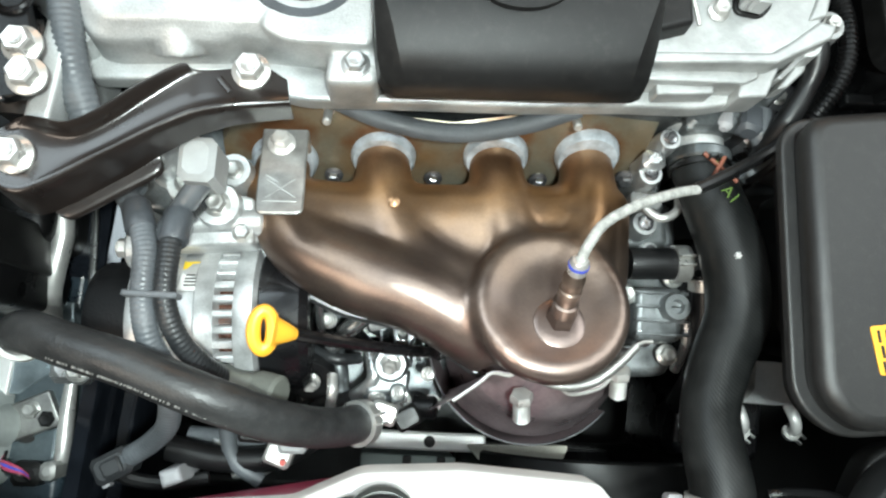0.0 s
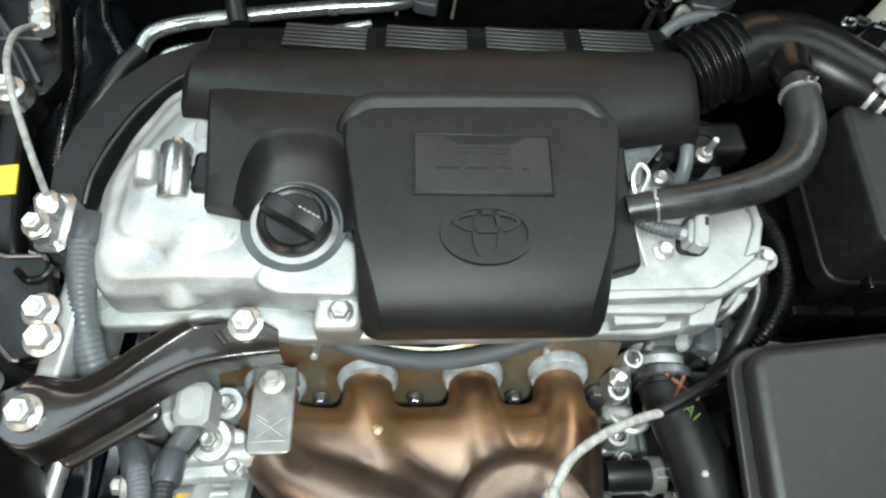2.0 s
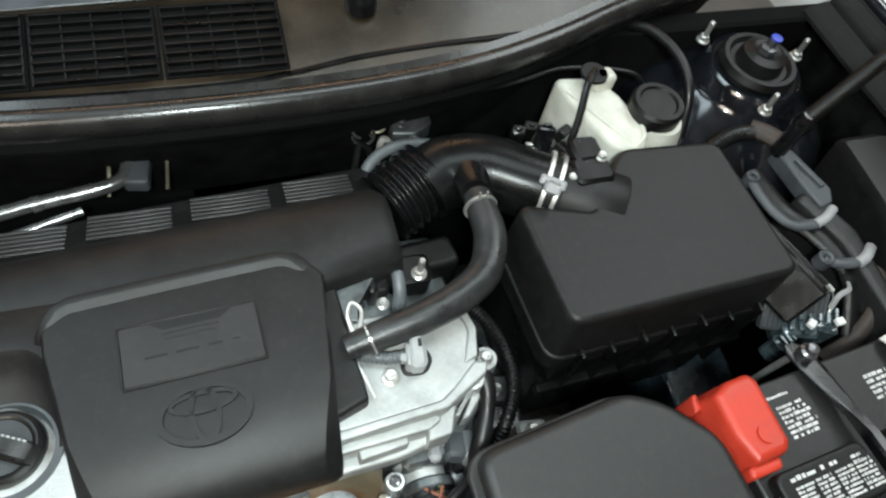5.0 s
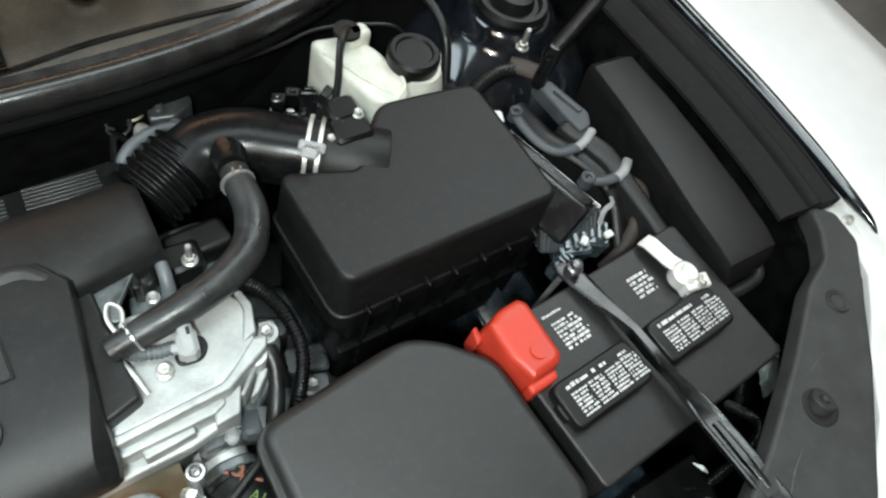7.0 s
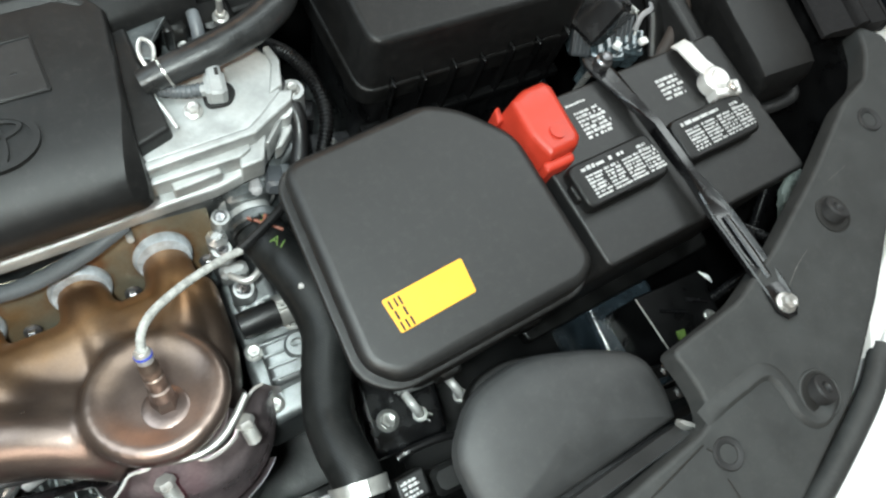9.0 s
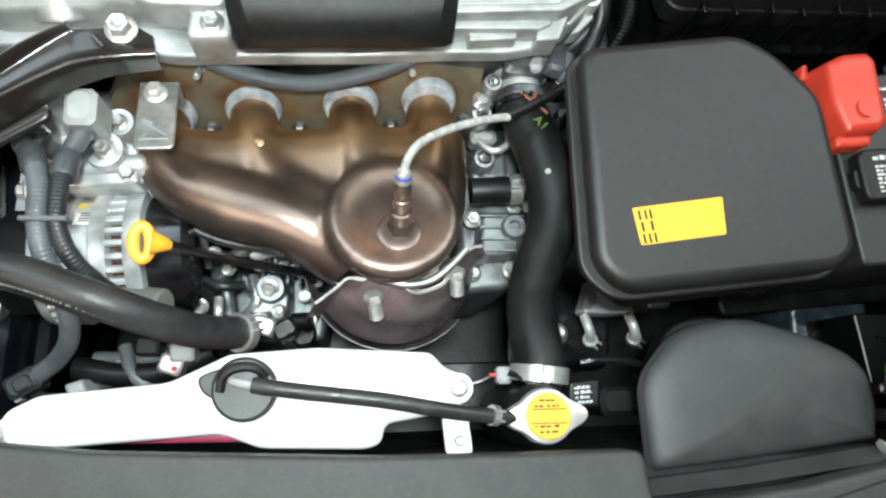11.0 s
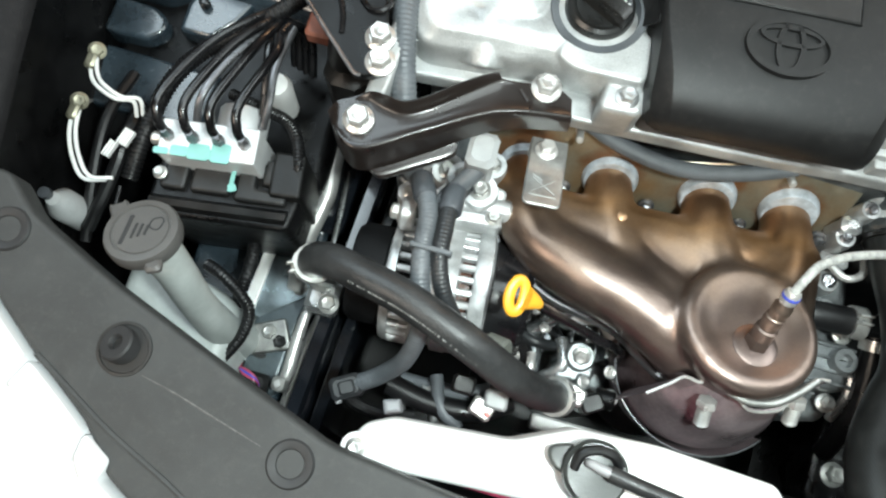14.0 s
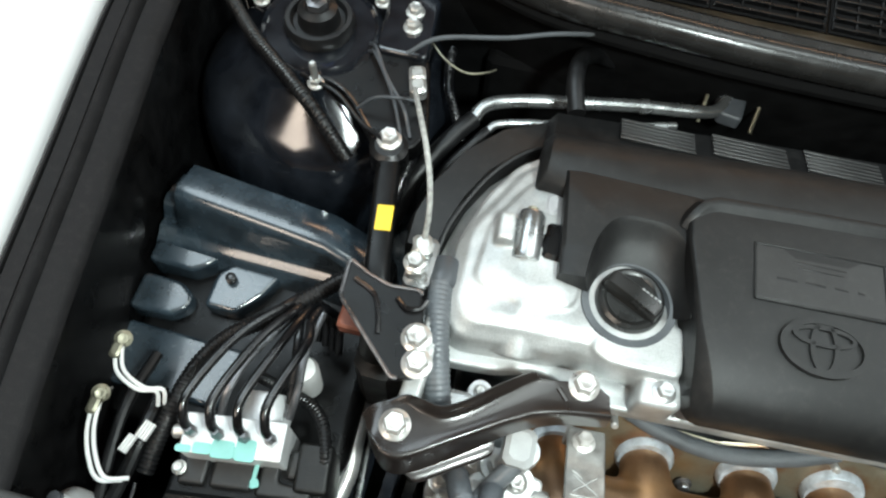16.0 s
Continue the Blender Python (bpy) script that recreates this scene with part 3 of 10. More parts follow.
# the front cover over the radiator
def front_cover():
    c = thing("radiator_cover", (0.1, -0.22, 1.0), "dark grey plastic cover over the radiator with push clips", "cover", kind="structure")
    inner = [(-0.53, -0.01), (-0.478, -0.010), (-0.452, -0.034), (-0.38, -0.066), (-0.286, -0.101), (-0.205, -0.130), (-0.12, -0.140), (0.06, -0.149), (0.16, -0.150), (0.250, -0.150), (0.256, -0.190), (0.3715, -0.1795), (0.4500, -0.1655), (0.4650, -0.1590), (0.4690, -0.1416), (0.4665, -0.1180), (0.4620, -0.1000), (0.545, -0.085), (0.608, -0.057), (0.70, -0.004), (0.781, 0.049), (0.826, 0.066), (0.850, 0.095), (0.862, 0.125)]
    outer = [(0.888, 0.105), (0.885, 0.065), (0.778, -0.048), (0.682, -0.134), (0.60, -0.197), (0.50, -0.248), (0.36, -0.30), (0.12, -0.335), (-0.10, -0.315), (-0.25, -0.245), (-0.300, -0.2075), (-0.340, -0.1850), (-0.362, -0.159), (-0.412, -0.126), (-0.46, -0.09), (-0.53, -0.06)]
    bm = BM()
    slab(bm, inner + outer, 1.020, 1.044, 0.008, 0.004, n=3)
    part("panel", bm, SHEET, c)
    for x, y, kind, turn in ((-0.3555, -0.1065, 1, 150), (-0.226, -0.148, 0, 0), (0.688, -0.050, 1, 40), (0.5700, -0.182, 1, 30), (0.4640, -0.1880, 0, 0), (0.797, 0.022, 0, 0), (-0.463, -0.050, 0, 0)):
        bm = BM()
        at = Matrix.Translation((x, y, 0))
        if kind:
            # dark well with a hollow pin leaning in it
            lathe(bm, [(0.0185, 1.0438), (0.0185, 1.0450), (0.0165, 1.0452), (0.0160, 1.0446), (0, 1.0446)], at, 28)
            clip = part("push_clip", bm, INK, c, "dark well with a hollow pin")
            if 0.5 < x < 0.6:
                bm = BM()
                lathe(bm, [(0.0215, 1.0436), (0.0205, 1.0455), (0.0190, 1.0460), (0.0180, 1.0452), (0.0176, 1.0440)], at, 28)
                part("well_lip", bm, SHEET, clip)
            a = radians(turn)
            lean = Matrix.Translation((x + 0.003 * math.cos(a), y + 0.003 * math.sin(a), 1.044)) @ Matrix.Rotation(a, 4, "Z") @ Matrix.Rotation(radians(24), 4, "Y")
            bm = BM()
            lathe(bm, [(0.0125, -0.004), (0.0125, 0.0056), (0.0114, 0.0070), (0.0056, 0.0070), (0.0046, 0.0055), (0.0044, 0.001)], lean, 22)
            part("pin", bm, CLIPGREY, clip)
            bm = BM()
            lathe(bm, [(0.0043, 0.001), (0.0043, 0.0025), (0, 0.0025)], lean, 14)
            part("pin_hole", bm, INK, clip)
        else:
            r = 0.0135 if x > 0.4 else 0.0160
            lathe(bm, [(r, 1.0438), (r, 1.0448), (r * 0.92, 1.0462), (r * 0.72, 1.0458), (r * 0.60, 1.0450), (r * 0.55, 1.0436)], at, 28)
            part("push_clip", bm, CLIPGREY, c, "flat round clip")
    # pressed ridge line, and the step that wraps round the clips by the wing
    bm = BM()
    tube(bm, [(-0.410, -0.125, 1.0435), (-0.3699, -0.1468, 1.0435), (-0.3448, -0.1599, 1.0435), (-0.3017, -0.1785, 1.0435), (-0.2743, -0.1908, 1.0435), (-0.2501, -0.1935, 1.0435), (-0.2370, -0.1875, 1.0435), (-0.205, -0.192, 1.0435), (-0.12, -0.205, 1.0435)], 0.0022, 8)
    part("ridge", bm, SHEET, c)
    bm = BM()
    rings = []
    path = [Vector(p) for p in spline([(0.460, -0.1625, 0), (0.484, -0.1560, 0), (0.508, -0.1525, 0), (0.526, -0.1500, 0), (0.5345, -0.1540, 0), (0.5385, -0.1680, 0), (0.5400, -0.1880, 0), (0.5490, -0.2005, 0), (0.562, -0.2030, 0), (0.5740, -0.1970, 0), (0.588, -0.186, 0)], 6)]
    for k, p in enumerate(path):
        d = path[min(k + 1, len(path) - 1)] - path[max(k - 1, 0)]
        n = Vector((-d.y, d.x, 0)).normalized()
        f = min(1.0, k / 6, (len(path) - 1 - k) / 8)
        rings.append([(p.x + n.x * a, p.y + n.y * a, 1.0435 + h * f) for a, h in ((0.013, 0.0), (0.010, 0.0022), (0.004, 0.0042), (0.0012, 0.0044), (-0.0012, 0.0030), (-0.0035, 0.0))])
    loft(bm, rings)
    part("step", bm, SHEET, c, "", 30)
    for pts in ([(0.3823, -0.1900, 1.0440), (0.418, -0.1810, 1.0440), (0.4475, -0.1735, 1.0440)], [(0.4490, -0.1770, 1.0440), (0.4525, -0.1815, 1.0440)], [(0.4530, -0.2035, 1.0440), (0.4545, -0.2190, 1.0440), (0.456, -0.245, 1.0440)]):
        bm = BM()
        tube(bm, pts, 0.0009, 6, flatten=0.6)
        part("split_line", bm, INK, c, "thin dark split line")
    for pts in ([(-0.3386, -0.1198, 1.0440), (-0.3127, -0.1254, 1.0440), (-0.2822, -0.1336, 1.0440), (-0.2477, -0.1426, 1.0440)], [(0.590, -0.100, 1.0440), (0.616, -0.082, 1.0440), (0.640, -0.070, 1.0440)], [(0.705, -0.020, 1.0440), (0.735, -0.012, 1.0440)]):
        bm = BM()
        tube(bm, pts, [0.0002] + [0.0006] * (len(pts) - 2) + [0.0002], 6, flatten=0.6)
        part("scuff", bm, SCUFF, c, "pale scuff mark")
    return c


front_cover()


def bumper():
    """White bumper top in front of and below the cover."""
    bm = BM()
    rings = []
    for x, y in ((-0.66, 0.06), (-0.60, -0.03), (-0.52, -0.10), (-0.42, -0.145), (-0.34, -0.20), (-0.25, -0.27), (-0.1, -0.34), (0.12, -0.36), (0.36, -0.325), (0.52, -0.27), (0.61, -0.226), (0.697, -0.158), (0.795, -0.075), (0.878, 0.008), (0.928, 0.058), (0.944, 0.10), (0.95, 0.2)):
        n = Vector((x - 0.12, y - 0.45)).normalized()
        rings.append([(x + n.x * d, y + n.y * d, z) for d, z in ((0, 1.026), (0.010, 1.034), (0.05, 1.033), (0.14, 1.012), (0.21, 0.96), (0.25, 0.86), (0.26, 0.5), (0.24, 0.5), (0, 0.95))])
    loft(bm, rings)
    part("bumper", bm, WHITEPAINT, body, "glossy white front bumper", 50)


bumper()


bm = BM()
tube(bm, [(0.672, -0.176, 1.026), (0.640, -0.2000, 1.028), (0.600, -0.2215, 1.028), (0.530, -0.2535, 1.028), (0.44, -0.289, 1.028), (0.34, -0.318, 1.028)], 0.0105, 14)
part("bumper_seal", bm, SHEET, body, "dark grey rounded bumper seal")


def headlamp_flange():
    """Pale moulded flange between front cover and wing."""
    bm = BM()
    slab(bm, [(0.895, 0.118), (0.930, 0.112), (0.928, 0.058), (0.906, 0.014), (0.85, -0.045), (0.80, -0.092), (0.70, -0.158), (0.655, -0.180), (0.68, -0.140), (0.755, -0.090), (0.802, -0.038), (0.845, -0.004), (0.880, 0.03), (0.892, 0.07)], 1.000, 1.030, 0.004, 0.003)
    f = part("headlamp_flange", bm, WHITEPE, body, "pale moulded headlamp flange")
    for x, y in ((0.912, 0.092), (0.815, -0.062)):
        bolt(f, (x, y, 1.030), 0.007, material=STEEL)
    bm = BM()
    lathe(bm, [(0.004, 1.029), (0.004, 1.032), (0.002, 1.033)], Matrix.Translation((0.920, 0.066, 0)), 10)
    part("red_mark", bm, RED, f)


headlamp_flange()


def left_lamp_flange():
    """Pale stepped moulding outside the front cover on the washer's side."""
    for pts in ([(-0.2907, -0.2210), (-0.2905, -0.2103), (-0.3003, -0.2105), (-0.3425, -0.1900), (-0.3390, -0.1830), (-0.3387, -0.1758), (-0.3594, -0.1640), (-0.3610, -0.1800), (-0.330, -0.222)], [(-0.3625, -0.1625), (-0.3816, -0.1493), (-0.412, -0.1300), (-0.420, -0.148), (-0.364, -0.185)], [(-0.416, -0.1275), (-0.462, -0.094), (-0.480, -0.112), (-0.424, -0.152)], [(-0.466, -0.092), (-0.53, -0.062), (-0.55, -0.080), (-0.486, -0.110)]):
        bm = BM()
        slab(bm, pts, 0.995, 1.0490, 0.003, 0.003)
        part("lamp_flange", bm, WHITEPAINT, body, "white stepped moulding")


left_lamp_flange()


# cowl, its seal and the windscreen
def cowl():
    c = thing("cowl", (0.12, 0.6, 1.0), "black plastic cowl below the windscreen with rubber seal", "cowl", kind="structure")
    line = spline([(-0.62, 0.72, 1.045), (-0.42, 0.62, 1.05), (-0.25, 0.537, 1.055), (-0.10, 0.515, 1.06), (0.05, 0.510, 1.06), (0.20, 0.514, 1.06), (0.33, 0.530, 1.06), (0.44, 0.562, 1.058), (0.56, 0.610, 1.055), (0.70, 0.655, 1.05), (0.86, 0.74, 1.045)], 6)
    bm = BM()
    rings = []
    for p in line:
        rings.append([p + Vector((0, a, b)) for a, b in ((-0.006, -0.018), (-0.013, -0.012), (-0.014, 0.0), (-0.010, 0.009), (-0.002, 0.013), (0.006, 0.010), (0.012, 0.002), (0.022, 0.004), (0.026, -0.004), (0.014, -0.018))])
    loft(bm, rings)
    part("cowl_seal", bm, SEALGLOSS, c, "soft black rubber cowl seal", 60)
    bm = BM()
    rings = []
    for p in line:
        # panel that rises from under the seal to the glass
        rings.append([(p.x, y, z) for y, z in ((p.y + 0.014, 1.040), (p.y + 0.03, 1.048), (p.y + 0.075, 1.058), (0.75, 1.085), (0.80, 1.09), (0.80, 1.06), (p.y + 0.03, 1.02))])
    loft(bm, rings)
    part("cowl_panel", bm, GLASSEDGE, c, "dusty dark glass and cowl edge")
    bm = BM()
    rings = [[(p.x, p.y + dy, z) for dy, z in ((-0.008, 1.030), (0.0, 1.038), (0.014, 1.036), (0.014, 1.028), (0.0, 1.030), (-0.007, 1.024))] for p in line]
    loft(bm, rings)
    part("cowl_lip", bm, SHADEBLACK, c)
    bm = BM()
    rings = [[(p.x, p.y + dy, z) for dy, z in ((0.008, 1.03), (0.02, 1.03), (0.07, 0.86), (0.06, 0.86))] for p in line]
    loft(bm, rings)
    part("cowl_face", bm, SHADEBLACK, c)
    # dark trim line behind the seal
    bm = BM()
    tube(bm, [(-0.25, 0.573, 1.050), (-0.10, 0.551, 1.050), (0.08, 0.546, 1.050), (0.155, 0.553, 1.051), (0.225, 0.565, 1.0525), (0.31, 0.574, 1.0525), (0.39, 0.580, 1.051), (0.45, 0.589, 1.048), (0.51, 0.606, 1.046)], 0.0034, 8, flatten=0.6)
    part("panel_trim", bm, BLACKPL, c)
    # air inlet grilles: thin bars over a dark sheet standing for the hollow's shade
    for x0, x1 in ((-0.18, -0.075), (-0.068, 0.036), (0.044, 0.152)):
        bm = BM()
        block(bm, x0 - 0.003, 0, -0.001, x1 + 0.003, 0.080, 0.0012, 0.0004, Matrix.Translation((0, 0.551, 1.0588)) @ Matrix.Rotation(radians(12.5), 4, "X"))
        part("grille_floor", bm, SHADEBLACK, c)
        bm = BM()
        for k in range(8):
            y = 0.553 + k * 0.0098
            block(bm, x0, y, 1.0600 + k * 0.0022, x1, y + 0.0022, 1.0655 + k * 0.0022, 0.0004)
        n = int((x1 - x0) / 0.021)
        for k in range(n + 1):
            x = x0 + (x1 - x0) * k / n
            m = Matrix.Translation((x, 0.553, 1.0605)) @ Matrix.Rotation(radians(12.5), 4, "X")
            block(bm, -0.0009, 0, 0, 0.0009, 0.072, 0.003, 0.0003, m)
        part("air_grille", bm, BLACKPL, c, "black ribbed air inlet")
    bm = BM()
    block(bm, -0.30, 0, 0, 0.158, 0.013, 0.003, 0.001, Matrix.Translation((0.0, 0.630, 1.0815)) @ Matrix.Rotation(radians(2.5), 4, "Z") @ Matrix.Rotation(radians(12), 4, "X"))
    part("grille_strip", bm, CONNGREY, c, "grey strip above the air inlet")
    # wiper
    w = thing("wiper", (0.24, 0.62, 1.07), "black wiper arm on its pivot at the cowl", "wiper")
    bm = BM()
    lathe(bm, [(0.017, 1.066), (0.017, 1.078), (0.014, 1.086), (0.006, 1.088), (0, 1.088)], Matrix.Translation((0.240, 0.622, 0)))
    part("pivot_cap", bm, PAINT, w)
    bm = BM()
    tube(bm, [(0.238, 0.624, 1.090), (0.222, 0.646, 1.096), (0.196, 0.666, 1.099), (0.15, 0.668, 1.100), (0.0, 0.657, 1.100), (-0.2, 0.648, 1.102), (-0.45, 0.66, 1.105)], [0.011, 0.009, 0.0085, 0.0085, 0.008, 0.007, 0.005], 12)
    part("arm", bm, PAINT, w)
    bm = BM()
    tube(bm, [(0.16, 0.676, 1.097), (0.0, 0.668, 1.097), (-0.2, 0.660, 1.098), (-0.42, 0.67, 1.100)], 0.004, 8)
    part("blade", bm, RUBBER, w)
    bm = BM()
    lathe(bm, [(0.007, 1.086), (0.007, 1.094), (0.004, 1.096)], Matrix.Translation((0.240, 0.622, 0)), 6)
    part("nut", bm, ZINC, w)
    bm = BM()
    rings = []
    for x in [(-0.68 + 0.08 * k) for k in range(21)]:
        bow = 0.05 * ((x - 0.12) / 0.8) ** 2
        rings.append([(x, 0.74 + bow, 1.088), (x, 1.5 + bow, 1.50), (x, 1.5 + bow, 1.49), (x, 0.75 + bow, 1.080)])
    loft(bm, rings)
    part("windscreen", bm, LENSGLASS, c, "dark windscreen glass")


cowl()


def strut_tower(x, y, name):
    t = thing(name, (x, y, 0.6), "black painted strut tower with a domed mount and nuts", "strut tower", "strut towers", kind="structure")
    bm = BM()
    lathe(bm, [(0.150, 0.55), (0.146, 0.88), (0.142, 0.916), (0.136, 0.934), (0.127, 0.947), (0.112, 0.959), (0.076, 0.985), (0.068, 0.994), (0.064, 1.006), (0.058, 1.012), (0.055, 1.008), (0.03, 1.008)], Matrix.Translation((x, y, 0)), 40)
    part("tower", bm, GLOSS, t)
    bm = BM()
    s = 1.0 if x > 0 else 0.72
    lathe(bm, [(r * s, z) for r, z in ((0.047, 1.008), (0.050, 1.016), (0.046, 1.024), (0.040, 1.024), (0.036, 1.018), (0.030, 1.018), (0.027, 1.034), (0.018, 1.038), (0.012, 1.036), (0, 1.036))], Matrix.Translation((x, y, 0)), 32)
    part("mount", bm, RUBBER, t)
    bm = BM()
    lathe(bm, [(0.011, 1.034), (0.011, 1.044), (0.006, 1.046), (0.006, 1.055), (0.004, 1.056)], Matrix.Translation((x, y, 0)), 6)
    part("centre_nut", bm, DULLSTEEL, t)
    bm = BM()
    lathe(bm, [(0.007, 1.055), (0.007, 1.0575), (0.004, 1.058)], Matrix.Translation((x + 0.002, y, 0)), 12)
    part("paint_spot", bm, BLUE, t, "blue paint spot")
    for k in range(3):
        a = radians(120 * k + (250 if x > 0 else 285))
        bolt(t, (x + 0.072 * math.cos(a), y + 0.072 * math.sin(a), 1.008), 0.0085, material=ZINC, stud=True)
    return t


strut_tower(0.722, 0.535, "strut_tower")
strut_tower(-0.440, 0.470, "strut_tower")
# ---- the engine ----
def smooth_union(ob, voxel, rounds):
    """Melt overlapping shells into one skin."""
    r = ob.modifiers.new("skin", "REMESH")
    r.mode, r.voxel_size, r.use_smooth_shade = "VOXEL", voxel, True
    s = ob.modifiers.new("soften", "SMOOTH")
    s.factor, s.iterations = 0.6, rounds


def engine():
    e = thing("engine", (0.0, 0.25, 0.6), "cast aluminium engine with a bright valve cover", "engine")
    bm = BM()
    slab(bm, [(-0.225, 0.185), (0.235, 0.185), (0.27, 0.22), (0.27, 0.40), (-0.2, 0.40), (-0.225, 0.36)], 0.72, 0.960, 0.01, 0.004)
    part("cylinder_head", bm, GREYCAST, e)
    bm = BM()
    slab(bm, [(-0.20, 0.08), (0.215, 0.10), (0.23, 0.20), (0.23, 0.40), (-0.2, 0.40)], 0.50, 0.80, 0.01, 0.006)
    part("engine_block", bm, GREYCAST, e)
    # flange of the valve cover
    bm = BM()
    slab(bm, [(-0.262, 0.190), (-0.246, 0.170), (-0.19, 0.174), (-0.16, 0.184), (-0.125, 0.172), (-0.10, 0.166), (-0.03, 0.170), (0.06, 0.174), (0.127, 0.180), (0.182, 0.182), (0.222, 0.192), (0.242, 0.212), (0.276, 0.232), (0.278, 0.250), (0.264, 0.262), (0.268, 0.282), (0.25, 0.298), (0.17, 0.305), (0.13, 0.41), (-0.18, 0.41), (-0.235, 0.372), (-0.256, 0.30), (-0.268, 0.24)], 0.966, 0.981, 0.012, 0.003)
    part("cover_flange", bm, CAST, e)
    # raised body of the valve cover, one casting that swells over the timing chain
    bm = BM()
    slab(bm, [(-0.250, 0.20), (-0.232, 0.180), (-0.14, 0.188), (-0.115, 0.200), (-0.085, 0.185), (0.13, 0.190), (0.142, 0.205), (0.225, 0.212), (0.250, 0.236), (0.258, 0.272), (0.235, 0.288), (0.16, 0.298), (0.13, 0.40), (-0.17, 0.40), (-0.218, 0.362), (-0.240, 0.32), (-0.254, 0.27)], 0.970, 1.012, 0.014, 0.009, draft=0.004)
    slab(bm, [(-0.248, 0.205), (-0.230, 0.184), (-0.15, 0.191), (-0.048, 0.188), (-0.046, 0.24), (-0.11, 0.31), (-0.165, 0.385), (-0.212, 0.358), (-0.250, 0.28)], 0.972, 1.021, 0.02, 0.020, draft=0.002)
    slab(bm, [(-0.246, 0.215), (-0.18, 0.200), (-0.125, 0.212), (-0.122, 0.30), (-0.16, 0.37), (-0.210, 0.350), (-0.242, 0.29)], 0.985, 1.028, 0.03, 0.030, draft=0.004)
    tube(bm, [(-0.190, 0.275, 1.014), (-0.187, 0.25, 1.011), (-0.183, 0.215, 1.001), (-0.180, 0.19, 0.986)], [0.015, 0.018, 0.021, 0.020], 18)
    slab(bm, [(-0.219, 0.264), (-0.200, 0.264), (-0.203, 0.296), (-0.221, 0.294)], 1.005, 1.039, 0.004, 0.004, draft=0.002)
    slab(bm, [(-0.128, 0.197), (-0.107, 0.187), (-0.05, 0.188), (-0.048, 0.232), (-0.07, 0.242), (-0.112, 0.236)], 0.99, 1.0222, 0.010, 0.003, draft=0.002)
    slab(bm, [(-0.082, 0.166), (-0.047, 0.168), (-0.045, 0.192), (-0.080, 0.190)], 0.975, 1.014, 0.006, 0.005)
    shell = part("valve_cover", bm, CAST, e, "", 180)
    smooth_union(shell, 0.0018, 4)
    bolt(e, (-0.062, 0.180, 1.014), 0.0095, material=MACH)
    # flat machined end over the gearbox, with a proud rim and stepped ledges
    bm = BM()
    slab(bm, [(0.13, 0.204), (0.222, 0.210), (0.256, 0.234), (0.263, 0.268), (0.250, 0.290), (0.205, 0.296), (0.13, 0.302)], 0.985, 1.0145, 0.006, 0.0018, draft=0.001)
    end = part("cover_end", bm, CASTEND, e, "flat dull end of the valve cover")
    for pts, z, b in (([(0.118, 0.196), (0.168, 0.200), (0.222, 0.204), (0.238, 0.213), (0.262, 0.226), (0.266, 0.236), (0.254, 0.238), (0.234, 0.222), (0.218, 0.2115), (0.118, 0.2045)], 1.0172, 0.0022), ([(0.246, 0.238), (0.259, 0.242), (0.266, 0.268), (0.262, 0.285), (0.256, 0.284), (0.257, 0.266)], 1.0168, 0.002), ([(0.110, 0.190), (0.206, 0.194), (0.216, 0.199), (0.216, 0.208), (0.110, 0.202)], 1.003, 0.0018), ([(0.145, 0.184), (0.187, 0.188), (0.187, 0.199), (0.145, 0.197)], 0.996, 0.0018), ([(0.202, 0.185), (0.223, 0.187), (0.233, 0.210), (0.208, 0.212)], 1.000, 0.002), ([(0.228, 0.200), (0.2315, 0.1985), (0.254, 0.222), (0.251, 0.224)], 1.004, 0.0012), ([(0.236, 0.198), (0.244, 0.200), (0.270, 0.226), (0.262, 0.232)], 0.990, 0.002)):
        bm = BM()
        slab(bm, pts, 0.972, z, 0.0025, b)
        part("ledge", bm, CASTEND, end)
    # ends and bosses on the gearbox side
    for x, y, z, r in ((0.268, 0.242, 1.006, 0.0105), (-0.247, 0.197, 1.000, 0.013), (0.252, 0.228, 1.004, 0.0105)):
        bm = BM()
        lathe(bm, [(r * 1.25, 0.970), (r * 1.1, z - 0.01), (r, z), (r * 0.6, z + 0.001)], Matrix.Translation((x, y, 0)), 18)
        part("boss", bm, CAST, e)
        bolt(e, (x, y, z), r * 0.68)
    # camshaft valve at the back left, with its plug
    bm = BM()
    lathe(bm, [(0.0115, -0.012), (0.0120, -0.010), (0.0120, 0.028), (0.0105, 0.031), (0.006, 0.031)], aim((-0.1905, 0.270, 1.026), (-0.1925, 0.31, 1.031)), 24)
    part("valve_body", bm, PIPEMETAL, e, "shiny metal valve housing")
    bm = BM()
    lathe(bm, [(0.0045, 0.030), (0.0045, 0.036), (0.003, 0.037)], aim((-0.1905, 0.270, 1.026), (-0.1925, 0.31, 1.031)), 12)
    part("valve_tip", bm, PALEBRASS, e)
    bm = BM()
    block(bm, -0.1835, 0.304, 1.000, -0.170, 0.326, 1.030, 0.003)
    part("valve_plug", bm, PALEGREY, e, "pale plastic connector")
    bm = BM()
    block(bm, -0.1775, 0.262, 1.005, -0.155, 0.296, 1.0325, 0.003)
    block(bm, -0.1790, 0.270, 1.018, -0.168, 0.286, 1.030, 0.002)
    part("valve_plug", bm, BLACKPL, e, "small black connector")
    # oil filler: flat dark ring standing for the shaded recess, and ridged cap
    bm = BM()
    lathe(bm, [(0.0395, 0.996), (0.0395, 1.0220), (0.0388, 1.0228), (0.0330, 1.0222), (0.0315, 1.016), (0.028, 1.010)], Matrix.Translation((-0.100, 0.245, 0)), 40)
